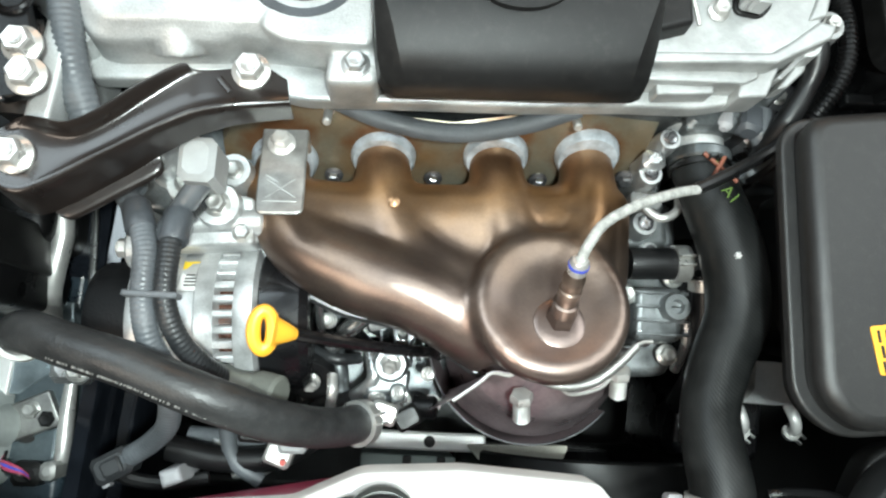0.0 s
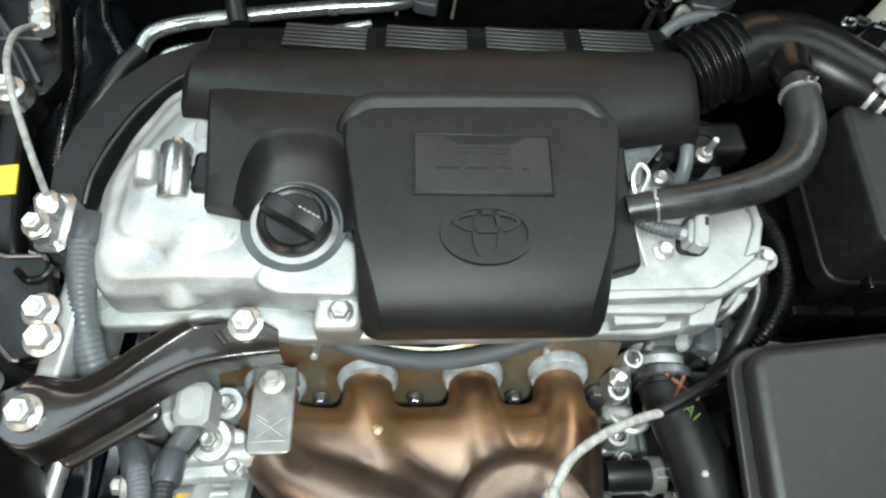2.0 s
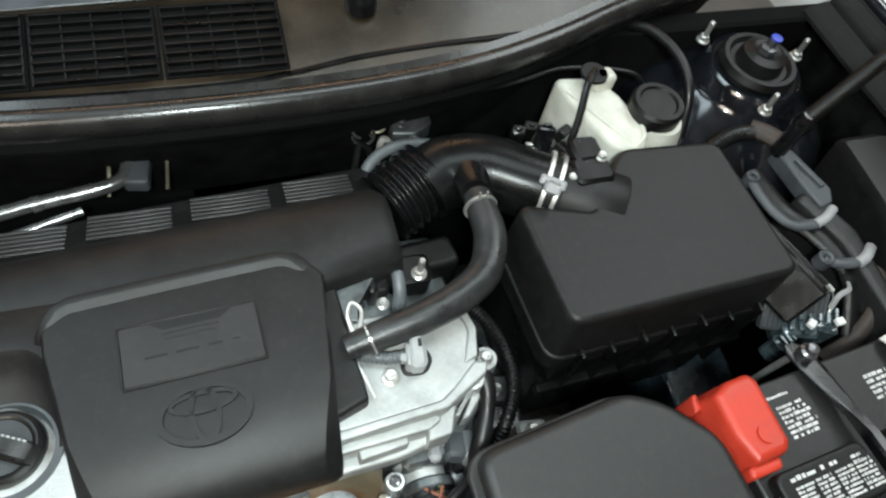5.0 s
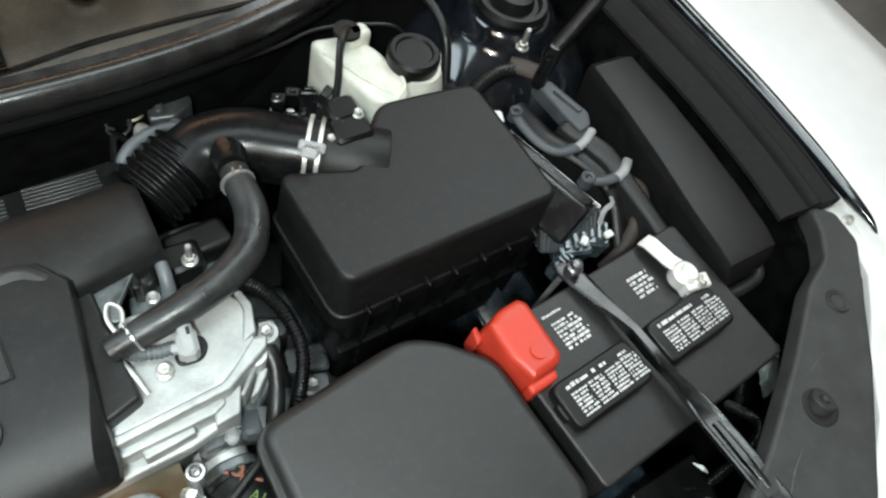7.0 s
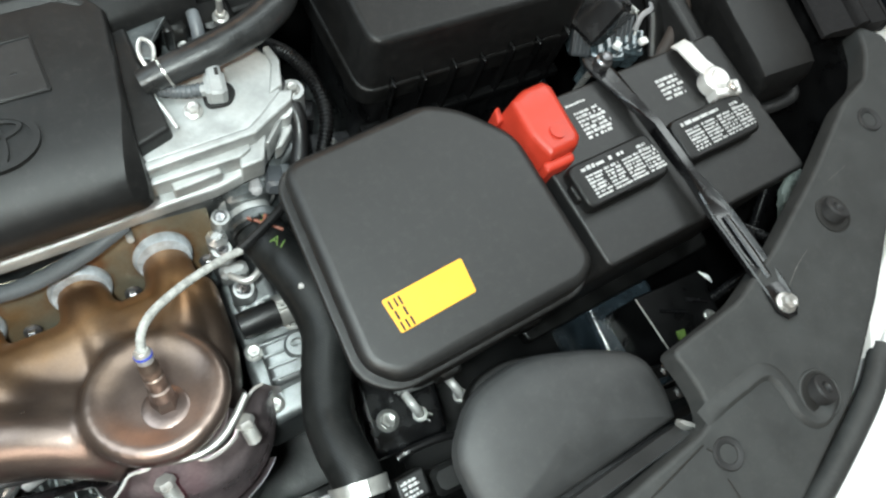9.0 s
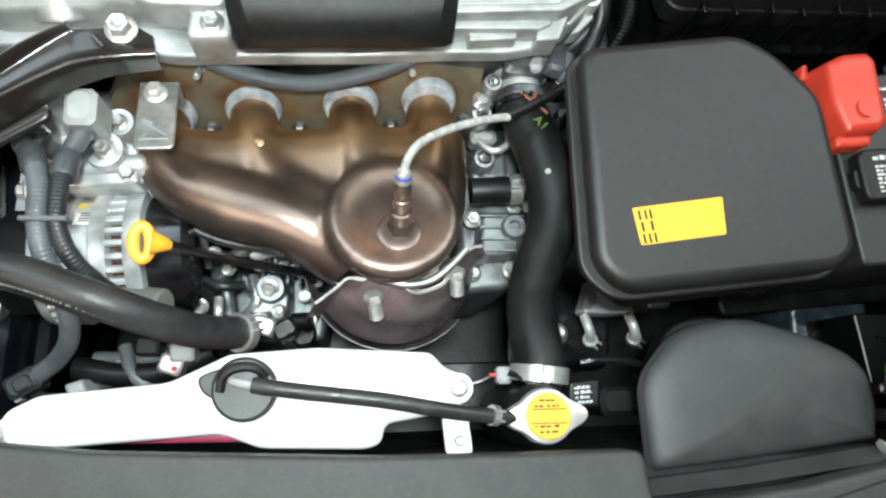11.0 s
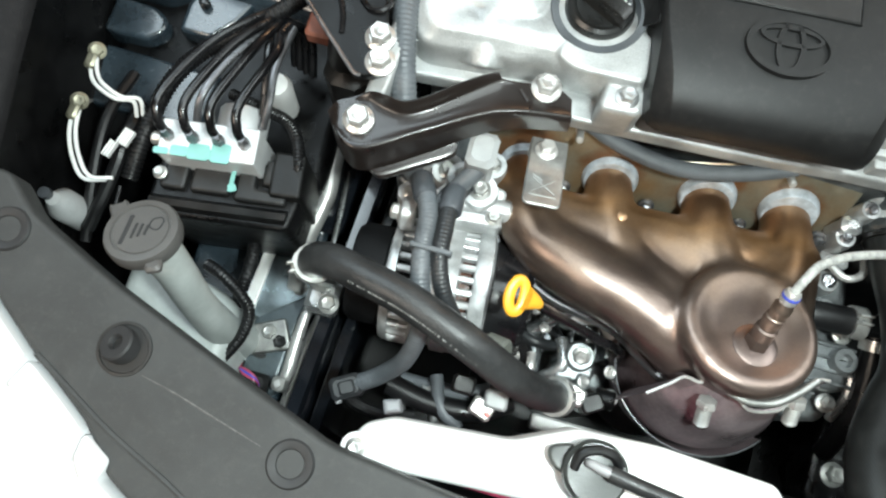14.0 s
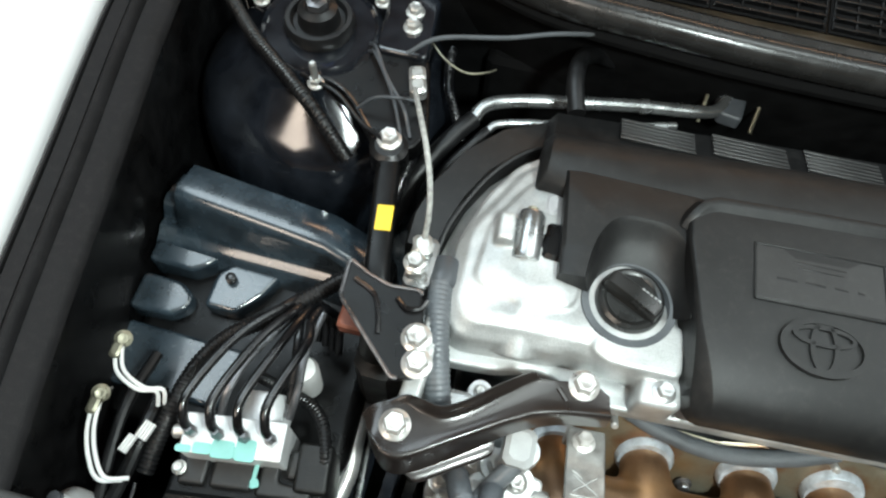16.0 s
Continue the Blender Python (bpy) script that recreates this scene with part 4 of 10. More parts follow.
    part("filler_neck", bm, BANDGREY, e)
    cap = thing("oil_filler_cap", (-0.100, 0.245, 1.006), "round black plastic oil filler cap with a grip bar", "oil cap")
    bm = BM()
    at = Matrix.Translation((-0.100, 0.245, 0))
    lathe(bm, [(0.0265, 1.004), (0.0278, 1.008), (0.0280, 1.024), (0.0268, 1.0285), (0.0240, 1.0305), (0.0215, 1.0300), (0.0200, 1.0285), (0, 1.0285)], at, 48)
    part("cap_body", bm, CAPBLACK, cap)
    bm = BM()
    m = at @ Matrix.Translation((0, 0, 1.026)) @ Matrix.Rotation(radians(-28), 4, "Z")
    rings = []
    for u, w, h in ((-0.0255, 0.0065, 0.006), (-0.024, 0.0075, 0.013), (-0.020, 0.008, 0.0155), (0.0, 0.0078, 0.016), (0.020, 0.008, 0.0155), (0.024, 0.0075, 0.013), (0.0255, 0.0065, 0.006)):
        rings.append([m @ Vector((u, v, z)) for v, z in ((-w, 0), (-w * 0.9, h * 0.85), (-w * 0.7, h), (w * 0.7, h), (w * 0.9, h * 0.85), (w, 0))])
    loft(bm, rings)
    part("grip", bm, CAPBLACK, cap)
    bm = BM()
    for k in range(5):
        block(bm, 0.002 + k * 0.0038, 0.0052, 0.0155, 0.0045 + k * 0.0038, 0.0066, 0.0166, 0.0002, m)
    part("moulded_marks", bm, GREYPE, cap)
    # coil plugs and fittings between cover and gearbox side
    m = Matrix.Translation((0.204, 0.249, 1.0165)) @ Matrix.Rotation(radians(-8), 4, "Z")
    bm = BM()
    slab(bm, [(0.192, 0.238), (0.212, 0.236), (0.2205, 0.247), (0.218, 0.258), (0.204, 0.262), (0.192, 0.252)], 1.012, 1.0175, 0.006, 0.0015)
    part("sensor_base", bm, DARKPL, e)
    bm = BM()
    block(bm, -0.0085, -0.010, 0, 0.0085, 0.010, 0.019, 0.002, m)
    block(bm, -0.0055, -0.014, 0.006, 0.006, 0.014, 0.024, 0.002, m)
    block(bm, -0.013, -0.004, 0.004, 0.002, 0.003, 0.014, 0.0015, m)
    plug = part("sensor_plug", bm, GREYPE, e, "pale grey sensor plug")
    bm = BM()
    block(bm, 0.001, 0.003, 0.0235, 0.004, 0.010, 0.0248, 0.0004, m)
    part("plug_slot", bm, INK, plug)
    bolt(e, (0.1815, 0.2395, 1.0165), 0.0078, material=STEEL)
    bm = BM()
    tube(bm, [(0.196, 0.252, 1.024), (0.180, 0.254, 1.024), (0.162, 0.262, 1.022), (0.148, 0.275, 1.016)], 0.0058, 14, ridge=0.0009, pitch=0.0036)
    part("sensor_lead", bm, CORRUGATED, e, "grey ribbed lead")
    return e


engine()


def engine_cover():
    c = thing("engine_cover", (0.02, 0.30, 0.98), "black plastic engine cover with embossed oval badge", "engine cover")
    # rear body, its top falling to the back
    bm = BM()
    rings = []
    prof = [(0.305, 1.000), (0.305, 1.030), (0.312, 1.040), (0.330, 1.045), (0.385, 1.046), (0.405, 1.040), (0.418, 1.026), (0.424, 1.018), (0.458, 1.006), (0.464, 0.998), (0.464, 0.96), (0.32, 0.96)]
    for x, back, drop in ((-0.196, -0.036, 0.035), (-0.1945, -0.031, 0.008), (-0.188, -0.027, 0.0), (-0.10, -0.020, 0.0), (0.0, -0.010, 0.0), (0.12, -0.002, 0.0), (0.205, 0.004, 0.0), (0.216, 0.003, 0.008), (0.218, 0.0, 0.035)):
        front = 0.022 if x < -0.17 else (0.01 if x < 0.13 else 0.028)
        rings.append([(x, max(y + back, 0.305 + front) if k not in (0, 1, 2, 3, 11) else y + front, z - (drop if z > 0.97 else 0)) for k, (y, z) in enumerate(prof)])
    loft(bm, rings)
    part("rear_body", bm, COVER, c, "", 40)
    # ribbed strip in four lengths
    n = 0
    for x0, x1 in ((-0.128, -0.058), (-0.042, 0.028), (0.044, 0.114), (0.128, 0.192)):
        bm = BM()
        for k in range(6):
            back = -0.022 + 0.024 * (0.5 * (x0 + x1) + 0.19) / 0.4
            y = 0.4255 + back + k * 0.0055
            m = Matrix.Translation((0, y, 1.0165 - (y - back - 0.424) * 0.35))
            block(bm, x0, -0.0012, 0, x1, 0.0016, 0.0045, 0.0006, m)
        part("rib_strip", bm, PLASTIC, c)
    # raised front block: crisp sides, the front corners cut by slanting facets
    bm = BM()
    rings = []
    for y, z, xl, xr, cut in ((0.1655, 1.016, -0.032, 0.119, 0.001), (0.1660, 1.024, -0.0345, 0.1215, 0.004), (0.1685, 1.0305, -0.0405, 0.1265, 0.010), (0.1745, 1.0375, -0.0455, 0.1285, 0.0125), (0.184, 1.0435, -0.0480, 0.1295, 0.0115), (0.196, 1.0485, -0.0495, 0.1305, 0.0095), (0.212, 1.0525, -0.0515, 0.1315, 0.006), (0.232, 1.0548, -0.0540, 0.1335, 0.0022), (0.27, 1.0562, -0.0600, 0.1370, 0.0015), (0.300, 1.0568, -0.0660, 0.1405, 0.0015), (0.318, 1.0570, -0.0675, 0.1420, 0.0015), (0.335, 1.0570, -0.0560, 0.1310, 0.0015), (0.343, 1.0560, -0.0520, 0.1250, 0.0015), (0.346, 1.040, -0.0510, 0.1240, 0.0015)):
        tilt = 0.055
        mid = 0.5 * (xl + xr)
        low = 1.010 if y < 0.2 else 0.985
        e = min(0.0015 + cut * 0.75, z - low - 0.002)
        row = [(xl - 0.0015, low), (xl, z - e - 0.001), (xl + 0.0006, z - e), (xl + cut, z - 0.0007), (xl + cut + 0.0012, z), (0.6 * xl + 0.4 * xr, z + 0.0006), (0.4 * xl + 0.6 * xr, z + 0.0006), (xr - cut - 0.0012, z), (xr - cut, z - 0.0007), (xr - 0.0006, z - e), (xr, z - e - 0.001), (xr + 0.0015, low)]
        rings.append([(x, y + (x - mid) * tilt, zz) for x, zz in row])
    loft(bm, rings)
    part("front_block", bm, COVER, c, "", 24)
    # ridge along the block's rear edge: flat top, slanting face down to the block
    bm = BM()
    path = [Vector(p) for p in ((-0.0690, 0.3090, 1.0480), (-0.0665, 0.3140, 1.0545), (-0.0625, 0.3205, 1.0585), (-0.0565, 0.3290, 1.0605), (-0.0470, 0.3338, 1.0610), (0.03, 0.3395, 1.0615), (0.107, 0.3448, 1.0610), (0.1165, 0.3420, 1.0605), (0.1255, 0.3330, 1.0585), (0.1330, 0.3255, 1.0545), (0.1365, 0.3215, 1.0480))]
    rings = []
    for k, p in enumerate(path):
        d = path[min(k + 1, len(path) - 1)] - path[max(k - 1, 0)]
        n = Vector((d.y, -d.x, 0)).normalized()
        rings.append([p + n * a + Vector((0, 0, h)) for a, h in ((0.0095, -0.008), (0.0090, -0.0045), (0.0078, -0.0040), (0.0022, -0.0004), (0.0012, 0.0), (-0.0030, 0.0), (-0.0042, -0.0005), (-0.0095, -0.012), (-0.010, -0.018))])
    loft(bm, rings)
    part("rear_ridge", bm, COVER, c, "", 28)
    # plate cut out round the oil filler, with a cone down to the cap
    bm = BM()
    cx, cy = -0.099, 0.243
    rings = []
    for k in range(33):
        a = radians(-6 + k * 5.75)
        u = Vector((math.cos(a), math.sin(a)))
        far = min([t for t in ((-0.172 - cx) / u.x if u.x < -1e-4 else 9, (-0.046 - cx) / u.x if u.x > 1e-4 else 9, (0.345 - cy) / u.y if u.y > 1e-4 else 9)])
        o = Vector((cx, cy)) + u * far
        o.x += 0.10 * (0.345 - o.y) * (1 if o.x < -0.16 else 0)
        # U-shaped pocket: steep sides, a deep back wall, down to a circle round the cap
        px, py = math.copysign(abs(u.x) ** 0.62, u.x), math.copysign(abs(u.y) ** 0.85, u.y)
        z = 1.043 + 0.004 * u.y
        rim = Vector((cx + 0.0425 * px, cy + 0.0675 * py))
        low = Vector((cx + 0.034 * u.x, cy + 0.034 * u.y))
        rings.append([(*low.lerp(rim, f), h) for f, h in ((0.0, 1.0215), (0.10, 1.0228), (0.40, 1.0275), (0.68, 1.0345), (0.88, z - 0.004), (0.96, z - 0.0012), (1.0, z))] + [(*(o - u * 0.004), z), (*o, z - 0.003), (*o, 1.030)])
    loft(bm, rings)
    part("filler_surround", bm, COVER, c, "", 40)
    bm = BM()
    slab(bm, [(0.125, 0.208), (0.161, 0.220), (0.154, 0.345), (0.128, 0.36)], 0.985, 1.030, 0.005, 0.004, draft=0.002)
    part("right_tab", bm, COVER, c)
    # framed plate and oval badge
    a = 2.6
    bm = BM()
    m = Matrix.Translation((0.0360, 0.2838, 1.0558)) @ Matrix.Rotation(radians(a), 4, "Z")
    block(bm, -0.050, -0.0235, 0, 0.050, 0.0235, 0.0016, 0.0006, m)
    part("name_plate", bm, PLASTIC, c)
    bm = BM()
    for b in ((-0.051, 0.0235, 0.051, 0.0255), (-0.051, -0.0255, 0.051, -0.0240), (-0.0515, -0.0245, -0.050, 0.0245), (0.050, -0.0245, 0.0515, 0.0245)):
        block(bm, b[0], b[1], 0, b[2], b[3], 0.0026, 0.0006, m)
    part("plate_rim", bm, COVER, c)
    bm = BM()
    for x, y, w, h in ((0, 0.0125, 0.042, 0.0016), (0, 0.0080, 0.036, 0.0012), (-0.026, -0.004, 0.016, 0.0022), (-0.004, -0.004, 0.016, 0.0022), (0.016, -0.004, 0.010, 0.0022), (0.031, -0.004, 0.005, 0.0022)):
        block(bm, x - w / 2, y - h / 2, 0.001, x + w / 2, y + h / 2, 0.0020, 0.0003, m)
    part("raised_print", bm, COVER, c)
    m = Matrix.Translation((0.039, 0.2288, 1.0552)) @ Matrix.Rotation(radians(a), 4, "Z") @ Matrix.Rotation(radians(4.5), 4, "X")
    bm = BM()

    def oval(w, h, cx, cy, band, z0, z1):
        n = 40
        rings = []
        for k in range(n):
            t = 2 * math.pi * k / n
            u = Vector((math.cos(t), math.sin(t), 0))
            o = Vector((cx + u.x * w / 2, cy + u.y * h / 2, 0))
            i = Vector((cx + u.x * (w / 2 - band), cy + u.y * (h / 2 - band), 0))
            rings.append([m @ (o + Vector((0, 0, z0))), m @ (o * 0.99 + i * 0.01 + Vector((0, 0, z1))), m @ (i + Vector((0, 0, z1))), m @ (i + Vector((0, 0, z0)))])
        rings.append(rings[0])
        loft(bm, rings, False, False)

    oval(0.067, 0.046, 0, 0, 0.0050, -0.002, 0.0036)
    oval(0.022, 0.042, 0, 0, 0.0038, -0.001, 0.0030)
    oval(0.048, 0.017, 0, 0.0085, 0.0034, -0.001, 0.0030)
    part("oval_badge", bm, COVER, c)
    bm = BM()
    lathe(bm, [(0.0325, -0.002), (0.0325, 0.0008), (0, 0.0008)], m @ Matrix.Diagonal((1, 0.68, 1, 1)), 36)
    part("badge_ground", bm, DARKPL, c)
    return c


engine_cover()


PORTS = ((-0.120, 0.146), (-0.043, 0.153), (0.046, 0.158), (0.119, 0.163))


def rust_halos():
    """Rust stains on the flange plate, ragged rings round the four ports."""
    nodes, links = GASKET.node_tree.nodes, GASKET.node_tree.links
    geo = nodes.new("ShaderNodeNewGeometry")
    least = None
    for x, y in PORTS:
        far = nodes.new("ShaderNodeVectorMath")
        far.operation = "DISTANCE"
        far.inputs[1].default_value = (x, y + 0.012, 0.912)
        links.new(geo.outputs["Position"], far.inputs[0])
        if least is None:
            least = far.outputs["Value"]
        else:
            low = nodes.new("ShaderNodeMath")
            low.operation = "MINIMUM"
            links.new(least, low.inputs[0])
            links.new(far.outputs["Value"], low.inputs[1])
            least = low.outputs[0]
    ragged = nodes.new("ShaderNodeTexNoise")
    ragged.inputs["Scale"].default_value, ragged.inputs["Detail"].default_value = 55.0, 5.0
    links.new(geo.outputs["Position"], ragged.inputs["Vector"])
    add = nodes.new("ShaderNodeMath")
    add.operation = "MULTIPLY_ADD"
    add.inputs[1].default_value = 0.034
    links.new(ragged.outputs["Fac"], add.inputs[0])
    links.new(least, add.inputs[2])
    much = nodes.new("ShaderNodeMapRange")
    much.inputs["From Min"].default_value, much.inputs["From Max"].default_value = 0.0515, 0.040
    much.inputs["To Max"].default_value = 0.75
    links.new(add.outputs[0], much.inputs["Value"])
    mix = nodes.new("ShaderNodeMixRGB")
    mix.inputs["Color2"].default_value = (0.17, 0.062, 0.018, 1)
    b = nodes["Principled BSDF"]
    links.new(b.inputs["Base Color"].links[0].from_socket, mix.inputs["Color1"])
    links.new(much.outputs["Result"], mix.inputs["Fac"])
    links.new(mix.outputs["Color"], b.inputs["Base Color"])


rust_halos()


def manifold():
    e = thing("exhaust_manifold", (0.05, 0.08, 0.8), "heat-browned steel exhaust manifold with four runners and collector", "exhaust manifold")
    # flange plate against the head, leaning forward
    bm = BM()
    lean = lambda z: 0.176 - (0.955 - z) * 0.53
    shape = [(-0.168, 0.885), (-0.152, 0.868), (-0.10, 0.872), (0.0, 0.874), (0.10, 0.882), (0.152, 0.885), (0.168, 0.905), (0.168, 0.950), (0.14, 0.957), (0.09, 0.953), (0.05, 0.940), (0.01, 0.933), (-0.03, 0.937), (-0.08, 0.952), (-0.12, 0.956), (-0.150, 0.945), (-0.166, 0.92)]
    rings = []
    for d in (0.0, 0.004, 0.007):
        k = 1 - d * 0.6
        rings.append([(x * k, lean(z) + 0.012 - d + x * 0.05, 0.906 + (z - 0.906) * k - d * 0.3) for x, z in shape])
    loft(bm, rings)
    part("flange", bm, GASKET, e, "brown heat-stained flange plate")
    # pressed shell: a low body, four runners over it and the collector's dome
    bm = BM()
    slab(bm, [(-0.150, 0.128), (-0.140, 0.095), (-0.114, 0.060), (-0.07, 0.036), (-0.012, 0.024), (0.016, 0.008), (0.042, -0.004), (0.075, -0.009), (0.110, -0.005), (0.140, 0.018), (0.153, 0.06), (0.154, 0.138), (0.10, 0.138), (0.05, 0.134), (0.0, 0.132), (-0.07, 0.128), (-0.10, 0.130)], 0.868, 0.944, 0.02, 0.030)
    runs = (([(-0.119, 0.150, 0.900), (-0.121, 0.128, 0.910), (-0.116, 0.100, 0.922), (-0.094, 0.073, 0.930), (-0.055, 0.055, 0.934), (-0.012, 0.043, 0.936), (0.025, 0.026, 0.934), (0.05, 0.010, 0.928)], [0.0205, 0.022, 0.0245, 0.027, 0.0295, 0.030, 0.030, 0.028]),
            ([(-0.043, 0.160, 0.900), (-0.042, 0.140, 0.910), (-0.038, 0.115, 0.919), (-0.026, 0.088, 0.923), (-0.005, 0.062, 0.926), (0.03, 0.045, 0.926)], [0.021, 0.022, 0.0235, 0.026, 0.028, 0.03]),
            ([(0.046, 0.163, 0.905), (0.047, 0.142, 0.914), (0.050, 0.118, 0.922), (0.057, 0.092, 0.926), (0.066, 0.07, 0.926)], [0.021, 0.022, 0.0235, 0.026, 0.03]),
            ([(0.119, 0.168, 0.905), (0.119, 0.147, 0.914), (0.118, 0.122, 0.922), (0.113, 0.095, 0.927), (0.105, 0.07, 0.93)], [0.021, 0.022, 0.0235, 0.026, 0.03]))
    for pts, radii in runs:
        tube(bm, pts, radii, 24, per=6)
    dome = Matrix.Translation((0.0815, 0.040, 0.9715)) @ Matrix.Rotation(radians(-15), 4, "X")
    lathe(bm, [(0.034, -0.085), (0.042, -0.06), (0.0515, -0.030), (0.0570, -0.015), (0.0568, -0.006), (0.0525, -0.0005), (0.046, 0.0), (0.038, -0.003), (0.030, -0.0045), (0, -0.0045)], dome, 48)
    shell = part("shell", bm, HEAT, e, "", 180)
    smooth_union(shell, 0.0022, 34)
    # seam lip along the pressing's front edge
    bm = BM()
    tube(bm, [(-0.152, 0.130, 0.902), (-0.143, 0.094, 0.903), (-0.117, 0.057, 0.903), (-0.072, 0.031, 0.902), (-0.014, 0.019, 0.901), (0.014, 0.004, 0.900), (0.036, -0.010, 0.900), (0.050, -0.016, 0.902)], 0.0034, 10, flatten=1.8)
    part("seam", bm, DULLSTEEL, e)
    # rings round the runners
    for x, y in PORTS:
        z = 0.906 + 0.05 * (x + 0.04)
        bm = BM()
        lathe(bm, [(0.0210, -0.005), (0.0245, -0.005), (0.0262, -0.001), (0.0255, 0.005), (0.0232, 0.009), (0.0210, 0.009)], aim((x, y + 0.003, z), (x, y - 0.037, z + 0.022)), 32)
        part("weld_ring", bm, COLLAR, e, "bluish white weld ring")
    for x, y, z in ((-0.084, 0.180, 0.944), (0.100, 0.190, 0.944)):
        bolt(e, (x, y, z), 0.0078, up=(0.0, -0.8, 0.6), stud=True, name="stud", material=STEEL)
    for x, y, z in ((-0.150, 0.138, 0.893), (-0.082, 0.140, 0.893), (-0.002, 0.143, 0.893), (0.084, 0.147, 0.895), (0.154, 0.152, 0.902)):
        bolt(e, (x, y, z), 0.0075, up=(0.0, -0.9, 0.43), name="nut", material=DULLSTEEL)
    for x, y, z in ((-0.032, 0.108, 0.9460),):
        bm = BM()
        lathe(bm, [(0.0045, 0), (0.0042, 0.0022), (0.002, 0.003)], Matrix.Translation((x, y, z - 0.002)), 14)
        part("rivet", bm, HEAT, e)
    # grey band of gasket between head and flange
    bm = BM()
    tube(bm, [(-0.088, 0.180, 0.960), (-0.04, 0.166, 0.953), (0.01, 0.162, 0.950), (0.06, 0.170, 0.956), (0.10, 0.184, 0.962)], 0.0075, 12, flatten=0.8)
    part("gasket_band", bm, BANDGREY, e)
    return e


manifold()


def lifting_hook():
    h = thing("lifting_hook", (-0.110, 0.135, 0.96), "bright steel engine lifting plate with a stamped mark", "lifting plate")
    bm = BM()
    m = Matrix.Translation((-0.1075, 0.1135, 0.982)) @ Matrix.Rotation(radians(3), 4, "Z") @ Matrix.Rotation(radians(-17), 4, "X")
    loop = rounded(rect(-0.0155, -0.033, 0.0155, 0.034), 0.0055)
    loft(bm, [[m @ Vector((p.x, p.y, z)) for p in inset(loop, d)] for d, z in ((0, 0), (0, 0.0018), (0.001, 0.0026))])
    part("plate", bm, PLATEGREY, h)
    bm = BM()
    for p, q in (((-0.009, -0.021), (0.009, -0.007)), ((-0.009, -0.007), (0.010, -0.021)), ((-0.011, -0.024), (0.011, -0.024)), ((-0.010, -0.004), (-0.002, -0.009))):
        tube(bm, [m @ Vector((*p, 0.0024)), m @ Vector((*q, 0.0024))], 0.0007, 6, per=2)
    part("stamped_mark", bm, PLATEGREY, h)
    bolt(h, m @ Vector((-0.002, 0.022, 0.002)), 0.0095, up=(0, 0.28, 0.96), material=STEEL)
    bm = BM()
    block(bm, -0.0155, 0.029, -0.02, 0.0155, 0.035, 0.002, 0.001, m)
    part("bent_lip", bm, PLATEGREY, h)


lifting_hook()


def oxygen_sensor():
    s = thing("oxygen_sensor", (0.087, 0.026, 0.955), "steel oxygen sensor with white woven sleeve on its lead", "oxygen sensor")
    dome_axis = Matrix.Translation((0.0855, 0.0235, 0.9705)) @ Matrix.Rotation(radians(-15), 4, "X")
    axis = aim((0.0864, 0.0235, 0.966), (0.0860, 0.057, 1.018))
    bm = BM()
    lathe(bm, [(0.0185, -0.001), (0.0178, 0.0016), (0.0155, 0.0024), (0.009, 0.0026)], dome_axis, 30)
    part("boss", bm, HEAT, s)
    bm = BM()
    lathe(bm, [(0.0105, 0.0), (0.0105, 0.012), (0.009, 0.014), (0.009, 0.018)], axis, 6)
    part("hexagon", bm, HEAT, s)
    bm = BM()
    lathe(bm, [(0.0088, 0.014), (0.0088, 0.024), (0.0072, 0.025), (0.0072, 0.031), (0.0078, 0.032), (0.0078, 0.038), (0.0068, 0.039), (0.0068, 0.043), (0.0074, 0.044), (0.0074, 0.050), (0.006, 0.052), (0.006, 0.056)], axis, 20)
    part("body", bm, HEAT, s)
    bm = BM()
    lathe(bm, [(0.0062, 0.055), (0.0066, 0.057), (0.0064, 0.064), (0.005, 0.066)], axis, 18)
    band = part("tip_band", bm, STEEL, s)
    bm = BM()
    lathe(bm, [(0.0064, 0.0600), (0.0068, 0.0603), (0.0068, 0.0622), (0.0064, 0.0625)], axis, 18)
    part("blue_ring", bm, BLUE, band, "narrow blue ring")
    bm = BM()
    tube(bm, [(0.0860, 0.0585, 1.0200), (0.0905, 0.070, 1.027), (0.1030, 0.085, 1.020), (0.130, 0.102, 1.006), (0.160, 0.115, 0.993), (0.180, 0.1215, 0.984)], 0.0036, 12, ridge=0.0003, pitch=0.004)
    part("woven_sleeve", bm, BRAID, s, "white woven heat sleeve")
    bm = BM()
    tube(bm, [(0.178, 0.1215, 0.984), (0.205, 0.136, 0.982), (0.235, 0.155, 0.980), (0.255, 0.172, 0.972)], 0.0045, 10)
    part("lead", bm, RUBBER, s)


oxygen_sensor()


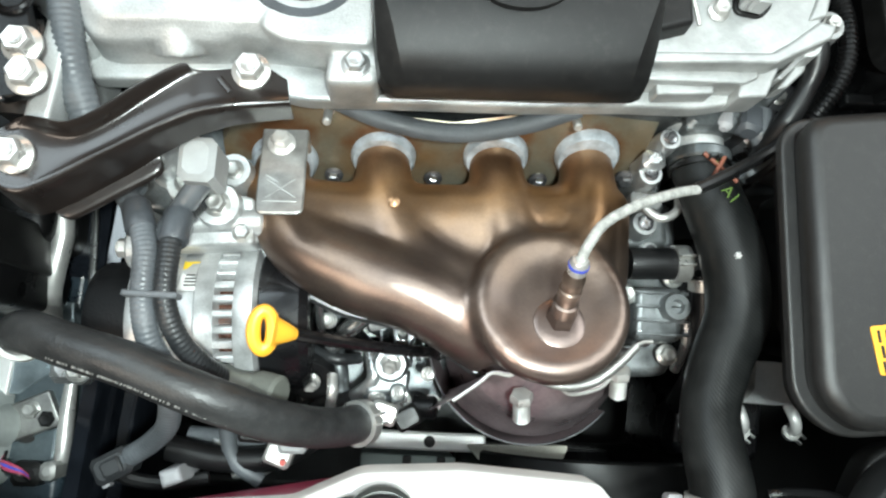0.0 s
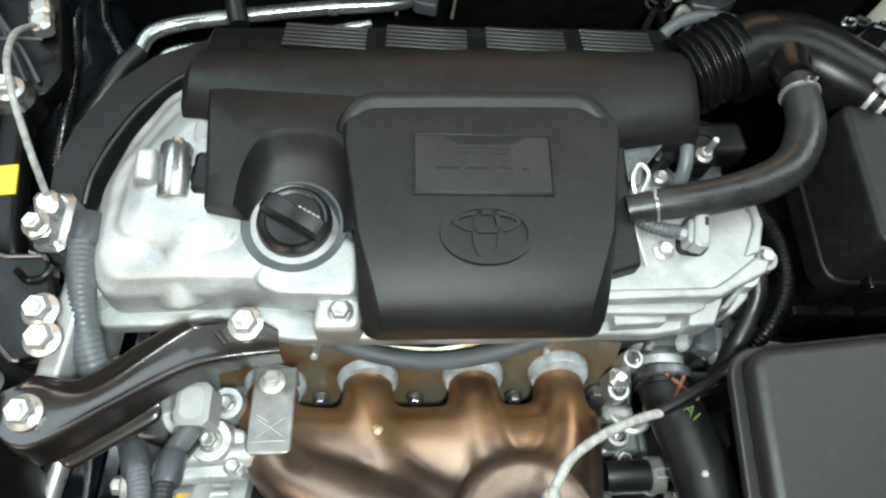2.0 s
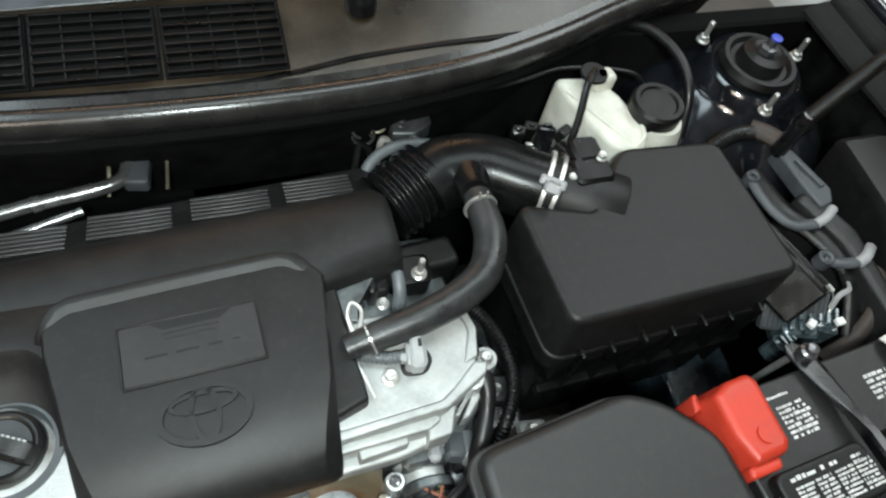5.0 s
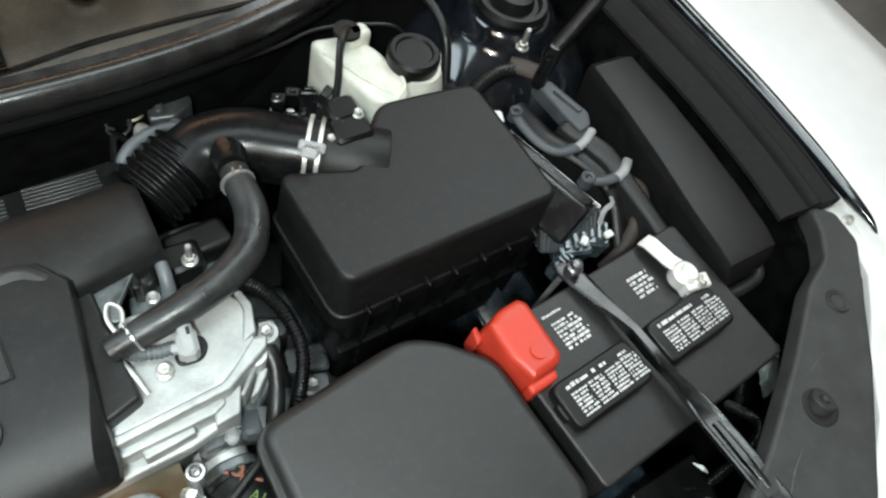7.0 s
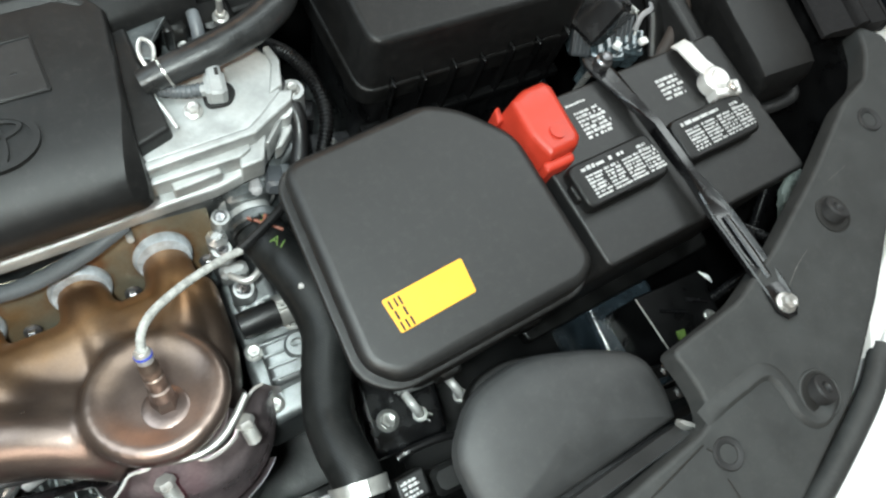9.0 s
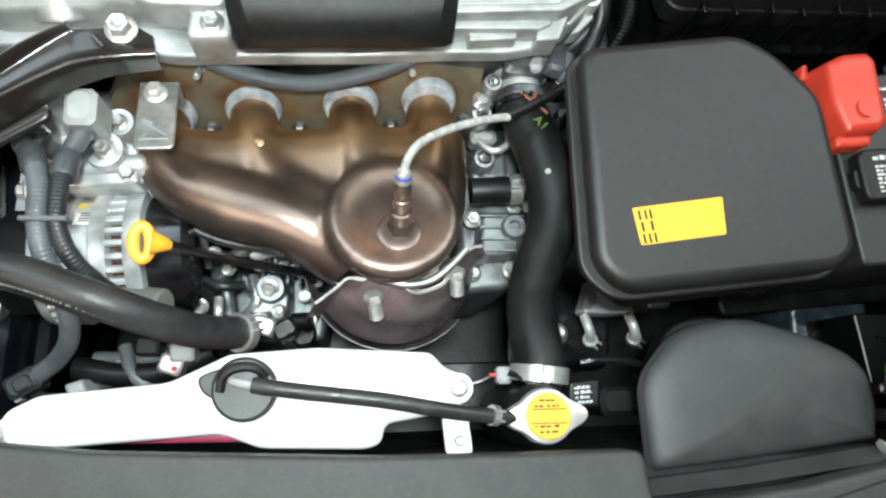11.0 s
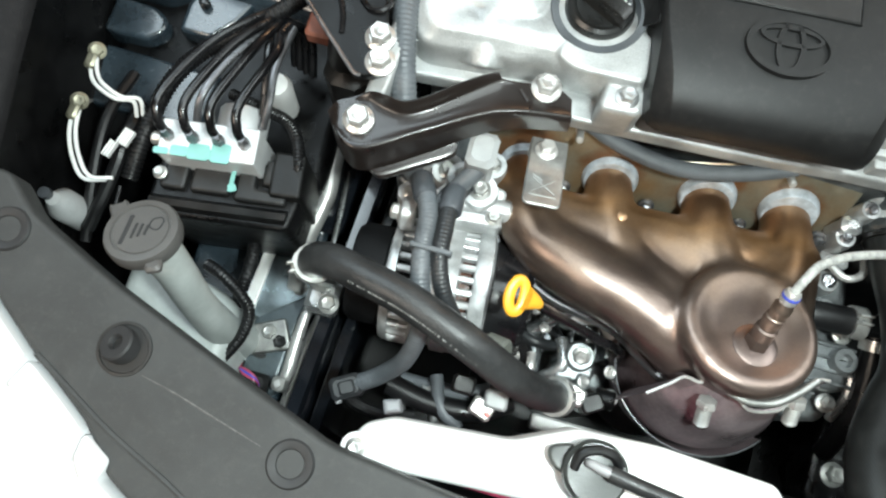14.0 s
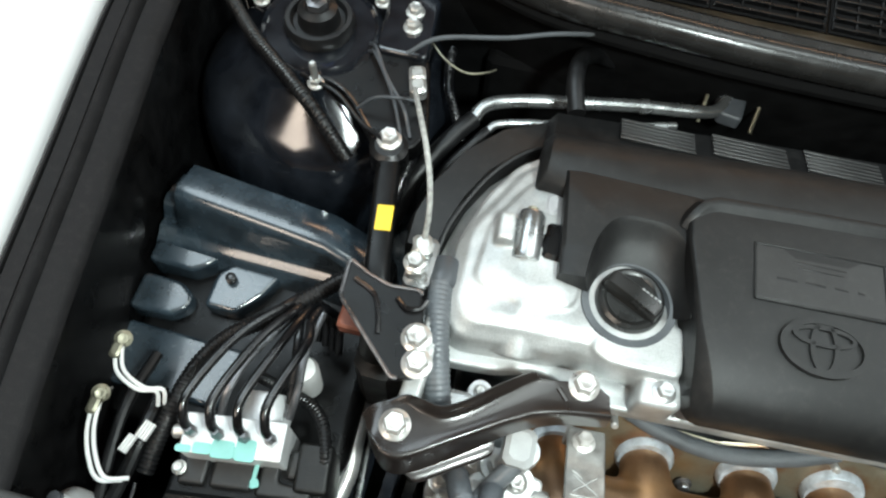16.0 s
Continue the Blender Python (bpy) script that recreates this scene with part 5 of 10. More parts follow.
def converter():
    k = thing("catalytic_converter", (0.085, 0.0, 0.7), "pinkish steel catalytic converter with wavy bright shield edges", "catalytic converter")
    m = Matrix.Translation((0.087, 0.006, 0.62)) @ Matrix.Rotation(radians(-2), 4, "X")
    bm = BM()
    lathe(bm, [(0.050, 0.0), (0.062, 0.04), (0.064, 0.10), (0.064, 0.205), (0.056, 0.25), (0.046, 0.28), (0.040, 0.31)], m, 48)
    part("can", bm, SHIELD, k)
    # outer bowl of the heat shield, open above, with a bright folded rim
    c = Vector((0.087, 0.018))
    bm = BM()
    rings, edge = [], []
    for i in range(33):
        a = radians(140 + i * 5.6)
        u = Vector((math.cos(a), math.sin(a)))
        h = 0.862 + 0.060 * max(0.0, 1 - i / 14) ** 1.5
        rings.append([(c.x + u.x * r, c.y + u.y * r, z) for r, z in ((0.060, 0.74), (0.075, 0.80), (0.0835, h - 0.012), (0.0850, h), (0.0840, h), (0.0820, h - 0.012), (0.0735, 0.80), (0.058, 0.74))])
        edge.append((c.x + u.x * 0.0845, c.y + u.y * 0.0845, h))
    loft(bm, rings)
    bowl = part("shield_bowl", bm, SHIELD, k, "dull bowl of the heat shield", 60)
    bm = BM()
    tube(bm, edge, 0.0009, 8, per=1)
    part("bowl_rim", bm, DULLSTEEL, bowl, "thin folded rim")
    # pale beige piece taken for card, added to the converter as a part
    bm = BM()
    slab(bm, [(0.045, -0.074), (0.139, -0.071), (0.130, -0.091), (0.120, -0.108), (0.088, -0.110), (0.067, -0.098)], 0.792, 0.798, 0.004, 0.001)
    part("lower_flange", bm, CARD, k, "pale beige card-like piece")
    # upper shield: wavy bright edge, pink shoulder with a pressed crease, then in under the can
    edge = spline([(0.0175, -0.0315, 0.944), (0.0350, -0.0185, 0.947), (0.0440, -0.0110, 0.948), (0.0560, -0.0122, 0.947), (0.0625, -0.0095, 0.947), (0.0750, -0.0135, 0.946), (0.0885, -0.0160, 0.946), (0.0990, -0.0228, 0.945), (0.1125, -0.0212, 0.945), (0.1255, -0.0150, 0.946), (0.1335, -0.0015, 0.947), (0.1490, 0.0145, 0.948), (0.1595, 0.0168, 0.948)], 3)
    mid = Vector((0.087, 0.020, 0))
    bm = BM()
    rings = []
    for p in edge:
        n = Vector((p.x - mid.x, p.y - mid.y, 0)).normalized()
        lift = lambda d, z: (mid.x + n.x * d, mid.y + n.y * d, z)
        own = (Vector((p.x, p.y, 0)) - mid).length
        s0 = max(own + 0.006, 0.0525)
        fold = p + n * 0.0015 + Vector((0, 0, -0.006))
        outer = [tuple(fold), lift(s0, 0.926), lift(max(s0 + 0.003, 0.0575), 0.916), lift(max(s0 + 0.005, 0.0610), 0.913), lift(max(s0 + 0.008, 0.0650), 0.906), lift(max(s0 + 0.0095, 0.0680), 0.899), lift(max(s0 + 0.010, 0.0735), 0.884), lift(max(s0 + 0.011, 0.0790), 0.868), lift(0.0800, 0.855), lift(0.0780, 0.83)]
        inner = [(x - n.x * 0.001, y - n.y * 0.001, z - 0.0006) for x, y, z in reversed(outer)]
        rings.append([tuple(p - n * 0.0006), *outer, *inner, tuple(fold - n * 0.002), tuple(p - n * 0.0016)])
    loft(bm, rings)
    shield = part("upper_shield", bm, SHIELD, k, "pink tinted heat shield with a wavy edge", 60)
    bm = BM()
    tube(bm, [p + Vector((0, -0.0006, 0.0006)) for p in edge], 0.0014, 8, per=1, smooth=False)
    part("bright_rim", bm, STEEL, shield, "bright folded rim")
    bm = BM()
    tube(bm, [(0.0635, -0.0080, 0.958), (0.0730, -0.0130, 0.958), (0.0870, -0.0175, 0.958), (0.1010, -0.0180, 0.958), (0.1155, -0.0135, 0.958), (0.1310, -0.0015, 0.959), (0.1440, 0.0120, 0.960)], [0.0028, 0.0036, 0.0036, 0.0036, 0.0036, 0.0036, 0.0028], 14, flatten=0.7)
    part("shield_strip", bm, PLATEGREY, k, "bright rolled strip round the collector")
    for x, y, z in ((0.066, -0.030, 0.945), (0.136, -0.010, 0.945)):
        a = aim((x, y, z), (x + 0.004, y - 0.022, z - 0.018))
        bm = BM()
        lathe(bm, [(0.0042, -0.006)] + [(0.0042 + (0.0022 if i % 2 else 0.0), 0.002 + i * 0.0016) for i in range(10)] + [(0.003, 0.020)], a, 12)
        sp = part("spring_stud", bm, ZINC, k, "bright spring-loaded stud")
        bm = BM()
        lathe(bm, [(0.0075, -0.007), (0.0085, -0.005), (0.0085, -0.001), (0.006, 0.001)], a, 6)
        part("nut", bm, STEEL, sp)


converter()
# ---- the battery side ----
def hose(name, label, pts, r, material=HOSE, ridge=0.0, pitch=0.004, category="hose", clamps=(), seg=20, group=""):
    """A hose as a thing, with band clamps at (point, along) pairs."""
    h = thing(name, pts[0], label, category, group)
    bm = BM()
    tube(bm, pts, r, seg, ridge=ridge, pitch=pitch)
    part("hose", bm, material, h)
    for at, to, rr, w, *kind in clamps:
        spring_clamp(h, at, to, rr, w, *kind)
    return h


def spring_clamp(parent, at, to, r, w=0.010, material=None):
    """A spring band clamp with two ears."""
    material = material or ZINC
    m = aim(at, to)
    bm = BM()
    lathe(bm, [(r, -w / 2), (r + 0.0016, -w / 2), (r + 0.0016, w / 2), (r, w / 2)], m, 32)
    c = part("clamp", bm, material, parent, "spring band clamp")
    for s in (-1, 1):
        bm = BM()
        block(bm, s * 0.0035 - 0.0009, r, -w / 2, s * 0.0035 + 0.0009, r + 0.0065, w / 2, 0.0006, m)
        part("ear", bm, material, c)


def fuse_box():
    f = thing("fuse_box", (0.34, 0.07, 0.85), "black plastic fuse box with a yellow warning sticker", "fuse box")
    lid = [(0.227, 0.157, 0.016), (0.362, 0.176, 0.014), (0.392, 0.161, 0.014), (0.428, 0.124, 0.016), (0.440, -0.004, 0.022), (0.424, -0.018), (0.250, -0.035, 0.026), (0.228, -0.016)]
    bm = BM()
    slab(bm, lid, 0.960, 1.042, 0.022, 0.009, draft=0.003, n=6, grow=0.005)
    # the lid's wall runs inwards below its shoulder on the engine's side
    for v in bm.verts:
        if v.co.z < 0.97:
            v.co.x += 0.026 * max(0.0, min(1.0, (0.34 - v.co.x) / 0.10))
    part("lid", bm, PLASTIC, f)
    bm = BM()
    slab(bm, lid, 1.012, 1.0185, 0.022, 0.002, n=6, grow=0.0068)
    part("lid_lip", bm, PLASTIC, f)
    foot = [(0.253, 0.150, 0.014), (0.362, 0.172, 0.014), (0.392, 0.158, 0.014), (0.428, 0.122, 0.016), (0.440, -0.004, 0.022), (0.424, -0.018), (0.276, -0.034, 0.024), (0.256, -0.014)]
    bm = BM()
    slab(bm, [(0.262, 0.150, 0.014), *foot[1:6], (0.292, -0.032, 0.024), (0.266, -0.008)], 0.950, 0.963, 0.022, 0.003, n=6, grow=0.005)
    part("lid_rim", bm, DARKPL, f)
    bm = BM()
    slab(bm, [(0.278, 0.146, 0.014), (0.362, 0.168, 0.014), (0.392, 0.154, 0.014), (0.424, 0.120, 0.016), (0.436, -0.002, 0.018), (0.420, -0.016), (0.345, -0.024), (0.318, 0.002), (0.290, 0.040)], 0.88, 0.951, 0.012, 0.003, n=4)
    slab(bm, [(0.370, 0.03), (0.425, 0.02), (0.420, 0.13), (0.365, 0.14)], 0.70, 0.885, 0.012, 0.003, n=4)
    part("base", bm, DARKPL, f)
    for x, y in ((0.31, -0.036), (0.40, -0.024)):
        bm = BM()
        block(bm, x - 0.010, y - 0.004, 0.925, x + 0.010, y + 0.010, 0.962, 0.002)
        part("latch", bm, DARKPL, f)
    bm = BM()
    slab(bm, [(0.262, -0.003), (0.331, 0.006), (0.331, 0.036), (0.257, 0.026)], 1.0415, 1.0428, 0.002, 0.0003)
    st = part("sticker", bm, STICKER, f, "yellow sticker with black marks")
    bm = BM()
    m = Matrix.Translation((0.268, 0.012, 1.0428)) @ Matrix.Rotation(radians(8), 4, "Z")
    for k, strokes in enumerate((((-0.0045, 0.0017), (0.0, 0.0017), (0.0045, 0.0017)), ((-0.0038, 0.0019), (0.0038, 0.0019)), ((-0.0045, 0.0017), (0.0005, 0.0017), (0.0045, 0.0017)))):
        y = -0.0095 + k * 0.0092
        for x, w in strokes:
            block(bm, x - w / 2, y - 0.0037, 0, x + w / 2, y + 0.0037, 0.0005, 0.0001, m)
    part("black_marks", bm, INK, f)
    return f


fuse_box()


def battery():
    b = thing("battery", (0.585, 0.08, 0.80), "black car battery with two vent caps and white print", "battery")
    top = [(0.471, -0.011), (0.728, 0.010), (0.714, 0.178), (0.455, 0.155)]
    bm = BM()
    slab(bm, top, 0.80, 1.000, 0.004, 0.002)
    part("case", bm, PLASTIC, b)
    bm = BM()
    slab(bm, top, 0.975, 1.010, 0.006, 0.003, grow=0.002)
    part("lid", bm, PLASTIC, b)
    for k, (x, y) in enumerate(((0.518, 0.066), (0.642, 0.076))):
        bm = BM()
        m = 5
        slab(bm, [p for p in turned((x, y), 0.098, 0.046, m)], 1.008, 1.024, 0.010, 0.003)
        v = part("vent_cap", bm, DARKPL, b)
        for s in (-1, 1):
            bm = BM()
            slab(bm, turned((x + s * 0.046, y + s * 0.005), 0.012, 0.018, m), 1.007, 1.019, 0.004, 0.002)
            part("cap_lug", bm, DARKPL, v)
        for i in range(4):
            bars(b, "white_print", (x - 0.026 + i * 0.0215, y - 0.006 + i * 0.002, 1.0241), 0.0195, 0.025, 7, WHITEINK, m, 10 * k + i)
        bars(b, "white_print", (x - 0.012, y + 0.0135, 1.0241), 0.052, 0.006, 1, WHITEINK, m, 77 + k)
        bars(b, "white_print", (x + 0.034, y + 0.0135, 1.0241), 0.012, 0.010, 2, WHITEINK, m, 79 + k)
    bars(b, "white_print", (0.530, 0.125, 1.0101), 0.034, 0.032, 7, WHITEINK, 5, 31)
    bars(b, "white_print", (0.632, 0.135, 1.0101), 0.030, 0.026, 5, WHITEINK, 5, 33)
    bars(b, "white_print", (0.520, 0.148, 1.0101), 0.026, 0.004, 1, WHITEINK, 5, 34)
    # negative post with its clamp
    bm = BM()
    lathe(bm, [(0.0105, 1.005), (0.0098, 1.031), (0.0085, 1.0325), (0.004, 1.032)], Matrix.Translation((0.672, 0.120, 0)), 20)
    part("post", bm, BRIGHTPLATE, b)
    c = thing("battery_clamp", (0.670, 0.120, 1.01), "bright metal cable clamp on the battery post", "battery clamp")
    bm = BM()
    lathe(bm, [(0.0095, 1.014), (0.0150, 1.014), (0.0155, 1.018), (0.0150, 1.027), (0.0115, 1.030), (0.0095, 1.030)], Matrix.Translation((0.6715, 0.121, 0)), 24)
    part("ring", bm, BRIGHTPLATE, c)
    bm = BM()
    slab(bm, [(0.662, 0.120), (0.694, 0.114), (0.690, 0.098), (0.660, 0.103)], 1.012, 1.0285, 0.003, 0.002)
    part("jaw", bm, BRIGHTPLATE, c)
    bm = BM()
    rings = []
    for x, y, z, w in ((0.6615, 0.176, 1.016, 0.0098), (0.6625, 0.168, 1.0205, 0.0098), (0.667, 0.143, 1.0225, 0.0094), (0.670, 0.130, 1.026, 0.0094)):
        rings.append([(x + a * w, y + a * w * 0.2, z + b) for a, b in ((-1, -0.001), (-1, 0.001), (1, 0.001), (1, -0.001))])
    loft(bm, rings)
    part("strap", bm, BRIGHTPLATE, c)
    bolt(c, (0.679, 0.107, 1.028), 0.0075, material=STEEL)
    bm = BM()
    lathe(bm, [(0.0045, 0.0), (0.0045, 0.012), (0.003, 0.013)], aim((0.668, 0.103, 1.018), (0.655, 0.095, 1.014)), 10)
    part("clamp_stud", bm, DULLSTEEL, c)
    # red boot over the positive post
    r = thing("terminal_boot", (0.46, 0.12, 1.0), "red plastic boot over the positive battery terminal", "terminal boot")
    bm = BM()
    slab(bm, [(0.438, 0.160), (0.458, 0.170), (0.484, 0.173), (0.493, 0.163), (0.495, 0.104), (0.486, 0.094), (0.450, 0.090), (0.440, 0.12)], 0.985, 1.037, 0.008, 0.007, draft=0.004)
    boot = part("boot", bm, RED, r)
    bm = BM()
    slab(bm, [(0.447, 0.085), (0.480, 0.088), (0.482, 0.098), (0.448, 0.096)], 0.985, 1.027, 0.004, 0.004)
    part("boot_flap", bm, RED, boot)
    bm = BM()
    slab(bm, [(0.433, 0.150), (0.442, 0.152), (0.443, 0.168), (0.437, 0.166)], 0.978, 1.012, 0.003, 0.003)
    part("boot_flap", bm, RED, boot)
    bm = BM()
    lathe(bm, [(0.008, 1.0365), (0.008, 1.0392), (0.006, 1.0392)], Matrix.Translation((0.470, 0.116, 0)), 20)
    part("moulded_ring", bm, RED, r)
    # hold-down strap: flat eye, twisted middle, wide slotted end
    h = thing("battery_holder", (0.585, 0.03, 1.0), "black painted steel strap holding the battery down", "battery bracket")
    bm = BM()
    line = [(0.557, 0.190, 1.012, 0.006, 0.0015), (0.560, 0.182, 1.014, 0.0125, 0.0015), (0.5635, 0.165, 1.016, 0.0125, 0.0015), (0.568, 0.140, 1.020, 0.0095, 0.002), (0.572, 0.115, 1.024, 0.0058, 0.004), (0.575, 0.095, 1.026, 0.0045, 0.007), (0.579, 0.060, 1.027, 0.0045, 0.007), (0.583, 0.035, 1.027, 0.0055, 0.005), (0.586, 0.012, 1.028, 0.0105, 0.0025), (0.587, -0.01, 1.030, 0.0130, 0.002), (0.587, -0.05, 1.036, 0.0128, 0.002), (0.5855, -0.09, 1.043, 0.0128, 0.002), (0.5845, -0.108, 1.046, 0.0115, 0.002), (0.584, -0.117, 1.047, 0.005, 0.0015)]
    rings = []
    for x, y, z, w, t in line:
        lip = 0.0022 if -0.095 < y < 0.02 else 0.0
        rings.append([(x + a * w, y, z + b) for a, b in ((-1, -t), (-1, t * 0.6 + lip), (-0.86, t + lip), (-0.62, t), (0.62, t), (0.86, t + lip), (1, t * 0.6 + lip), (1, -t))])
    loft(bm, rings)
    part("strap", bm, PAINT, h)
    bm = BM()
    tube(bm, [(0.5872, -0.012, 1.0345), (0.587, -0.05, 1.0405), (0.586, -0.078, 1.0445)], [0.003, 0.0042, 0.003], 10, flatten=0.4)
    part("pressed_slot", bm, PAINT, h)
    bolt(h, (0.5845, -0.104, 1.0475), 0.0095, material=STEEL)
    bm = BM()
    lathe(bm, [(0.0085, 1.015), (0.0085, 1.026), (0.0062, 1.028), (0.0055, 1.033), (0.003, 1.034)], Matrix.Translation((0.5625, 0.176, 0)), 14)
    part("hook_nut", bm, DULLSTEEL, h)
    bm = BM()
    tube(bm, [(0.5625, 0.178, 1.016), (0.5625, 0.182, 0.98), (0.5625, 0.184, 0.85)], 0.0035, 8)
    part("rod", bm, ZINC, h)
    # tray under it
    bm = BM()
    slab(bm, [(0.455, -0.03), (0.745, -0.006), (0.735, 0.19), (0.44, 0.17)], 0.785, 0.803, 0.01, 0.003)
    tray = solid("battery_tray", bm, DARKPL, "black plastic tray under the battery", "battery tray")


battery()


def air_box():
    a = thing("air_filter_box", (0.46, 0.32, 0.80), "black plastic air filter box with ribbed lower half", "air filter box")
    top = [(0.345, 0.246), (0.580, 0.253), (0.572, 0.404), (0.464, 0.410), (0.405, 0.342), (0.338, 0.362)]
    bm = BM()
    slab(bm, top, 0.975, 1.046, 0.010, 0.006, draft=0.003, n=5, grow=0.009)
    part("lid", bm, COVER, a)
    bm = BM()
    slab(bm, top, 0.955, 0.978, 0.010, 0.003, n=5, grow=0.012)
    part("lid_rim", bm, DARKPL, a)
    bm = BM()
    slab(bm, [(0.352, 0.238), (0.580, 0.246), (0.572, 0.40), (0.47, 0.41), (0.345, 0.38)], 0.80, 0.956, 0.01, 0.003, draft=-0.004)
    part("lower_half", bm, BLACKPL, a)
    for k in range(7):
        bm = BM()
        x = 0.366 + k * 0.034
        y = 0.236 + k * 0.0012
        block(bm, x - 0.0016, y - 0.009, 0.86, x + 0.0016, y + 0.008, 0.990 - 0.004 * (k % 2), 0.0008)
        part("rib", bm, BLACKPL, a)
    bm = BM()
    slab(bm, [(0.340, 0.226), (0.590, 0.235), (0.590, 0.245), (0.340, 0.236)], 0.905, 0.915, 0.002, 0.002)
    part("waist_lip", bm, BLACKPL, a)
    # outlet spigot and mass flow meter
    bm = BM()
    lathe(bm, [(0.028, -0.016), (0.0365, -0.015), (0.0375, -0.013), (0.0375, 0.047), (0.0365, 0.049), (0.034, 0.049), (0.034, 0.066)], aim((0.432, 0.366, 1.018), (0.36, 0.410, 1.020)), 40)
    part("outlet", bm, COVER, a)
    bm = BM()
    block(bm, 0.395, 0.372, 1.03, 0.435, 0.402, 1.060, 0.003)
    block(bm, 0.402, 0.396, 1.045, 0.432, 0.425, 1.062, 0.003)
    part("flow_sensor", bm, BLACKPL, a, "black air flow sensor")
    for p in ((0.393, 0.383, 1.052), (0.428, 0.398, 1.060)):
        bolt(a, p, 0.006)
    return a


air_box()


def intake():
    t = thing("intake_duct", (0.30, 0.41, 1.0), "black rubber intake duct with bellows and clamp", "intake duct")
    bm = BM()
    tube(bm, [(0.395, 0.389, 1.018), (0.362, 0.409, 1.018), (0.325, 0.432, 1.016), (0.288, 0.437, 1.012), (0.262, 0.425, 1.006)], [0.0345, 0.035, 0.0365, 0.0375, 0.0345], 32)
    part("elbow", bm, INTAKE, t)
    bm = BM()
    a, b = Vector((0.272, 0.440, 1.010)), Vector((0.226, 0.418, 0.998))
    prof = [(0.030, 0.0)]
    for i in range(61):
        prof.append((0.0352 + 0.0026 * math.cos(2 * math.pi * i / 10), 0.002 + i * 0.00092))
    lathe(bm, prof + [(0.030, 0.0585)], aim(a, b), 40)
    part("bellows", bm, INTAKE, t, "ribbed black bellows", 60)
    bm = BM()
    lathe(bm, [(0.021, 0.0), (0.0185, 0.014), (0.0155, 0.022), (0.0140, 0.036)], aim((0.303, 0.420, 1.028), (0.2955, 0.375, 1.050)), 24)
    part("spigot", bm, INTAKE, t)
    for d in (-0.004, 0.004):
        bm = BM()
        lathe(bm, [(0.0368, -0.002), (0.0392, -0.002), (0.0392, 0.002), (0.0368, 0.002)], aim((0.383 + d * 1.2, 0.3965 - d * 0.8, 1.018), (0.35, 0.418, 1.018)), 36)
        part("band", bm, STEEL, t, "bright clamp band")
    bm = BM()
    m = Matrix.Translation((0.370, 0.378, 1.052)) @ Matrix.Rotation(radians(-35), 4, "Z") @ Matrix.Rotation(radians(-40), 4, "X")
    block(bm, -0.008, -0.022, -0.004, 0.008, 0.018, 0.005, 0.002, m)
    block(bm, -0.013, 0.000, -0.002, 0.013, 0.007, 0.008, 0.002, m)
    part("clamp_screw", bm, PALEGREY, t, "pale ribbed clamp screw")
    bm = BM()
    for k in range(5):
        block(bm, -0.0066 + k * 0.0030, -0.020, 0.0045, -0.0052 + k * 0.0030, -0.003, 0.0062, 0.0004, m)
    part("screw_rib", bm, ZINC, t)
    # flat joint under the bellows towards the throttle
    bm = BM()
    slab(bm, [(0.215, 0.345), (0.285, 0.352), (0.28, 0.385), (0.22, 0.380)], 0.93, 0.985, 0.008, 0.006)
    part("throttle_body", bm, DARKPL, t)


intake()

hose("breather_hose", "black rubber breather hose bent between valve cover and intake", [(0.150, 0.266, 1.030), (0.178, 0.270, 1.036), (0.215, 0.276, 1.041), (0.252, 0.287, 1.045), (0.279, 0.305, 1.048), (0.293, 0.335, 1.051), (0.295, 0.366, 1.050), (0.297, 0.382, 1.046)], [0.0110, 0.0125, 0.0140, 0.0148, 0.0152, 0.0150, 0.0140, 0.0135], HOSE, clamps=(((0.2945, 0.368, 1.050), (0.2955, 0.40, 1.046), 0.0143, 0.0025), ((0.170, 0.269, 1.035), (0.14, 0.264, 1.027), 0.0126, 0.0018)))


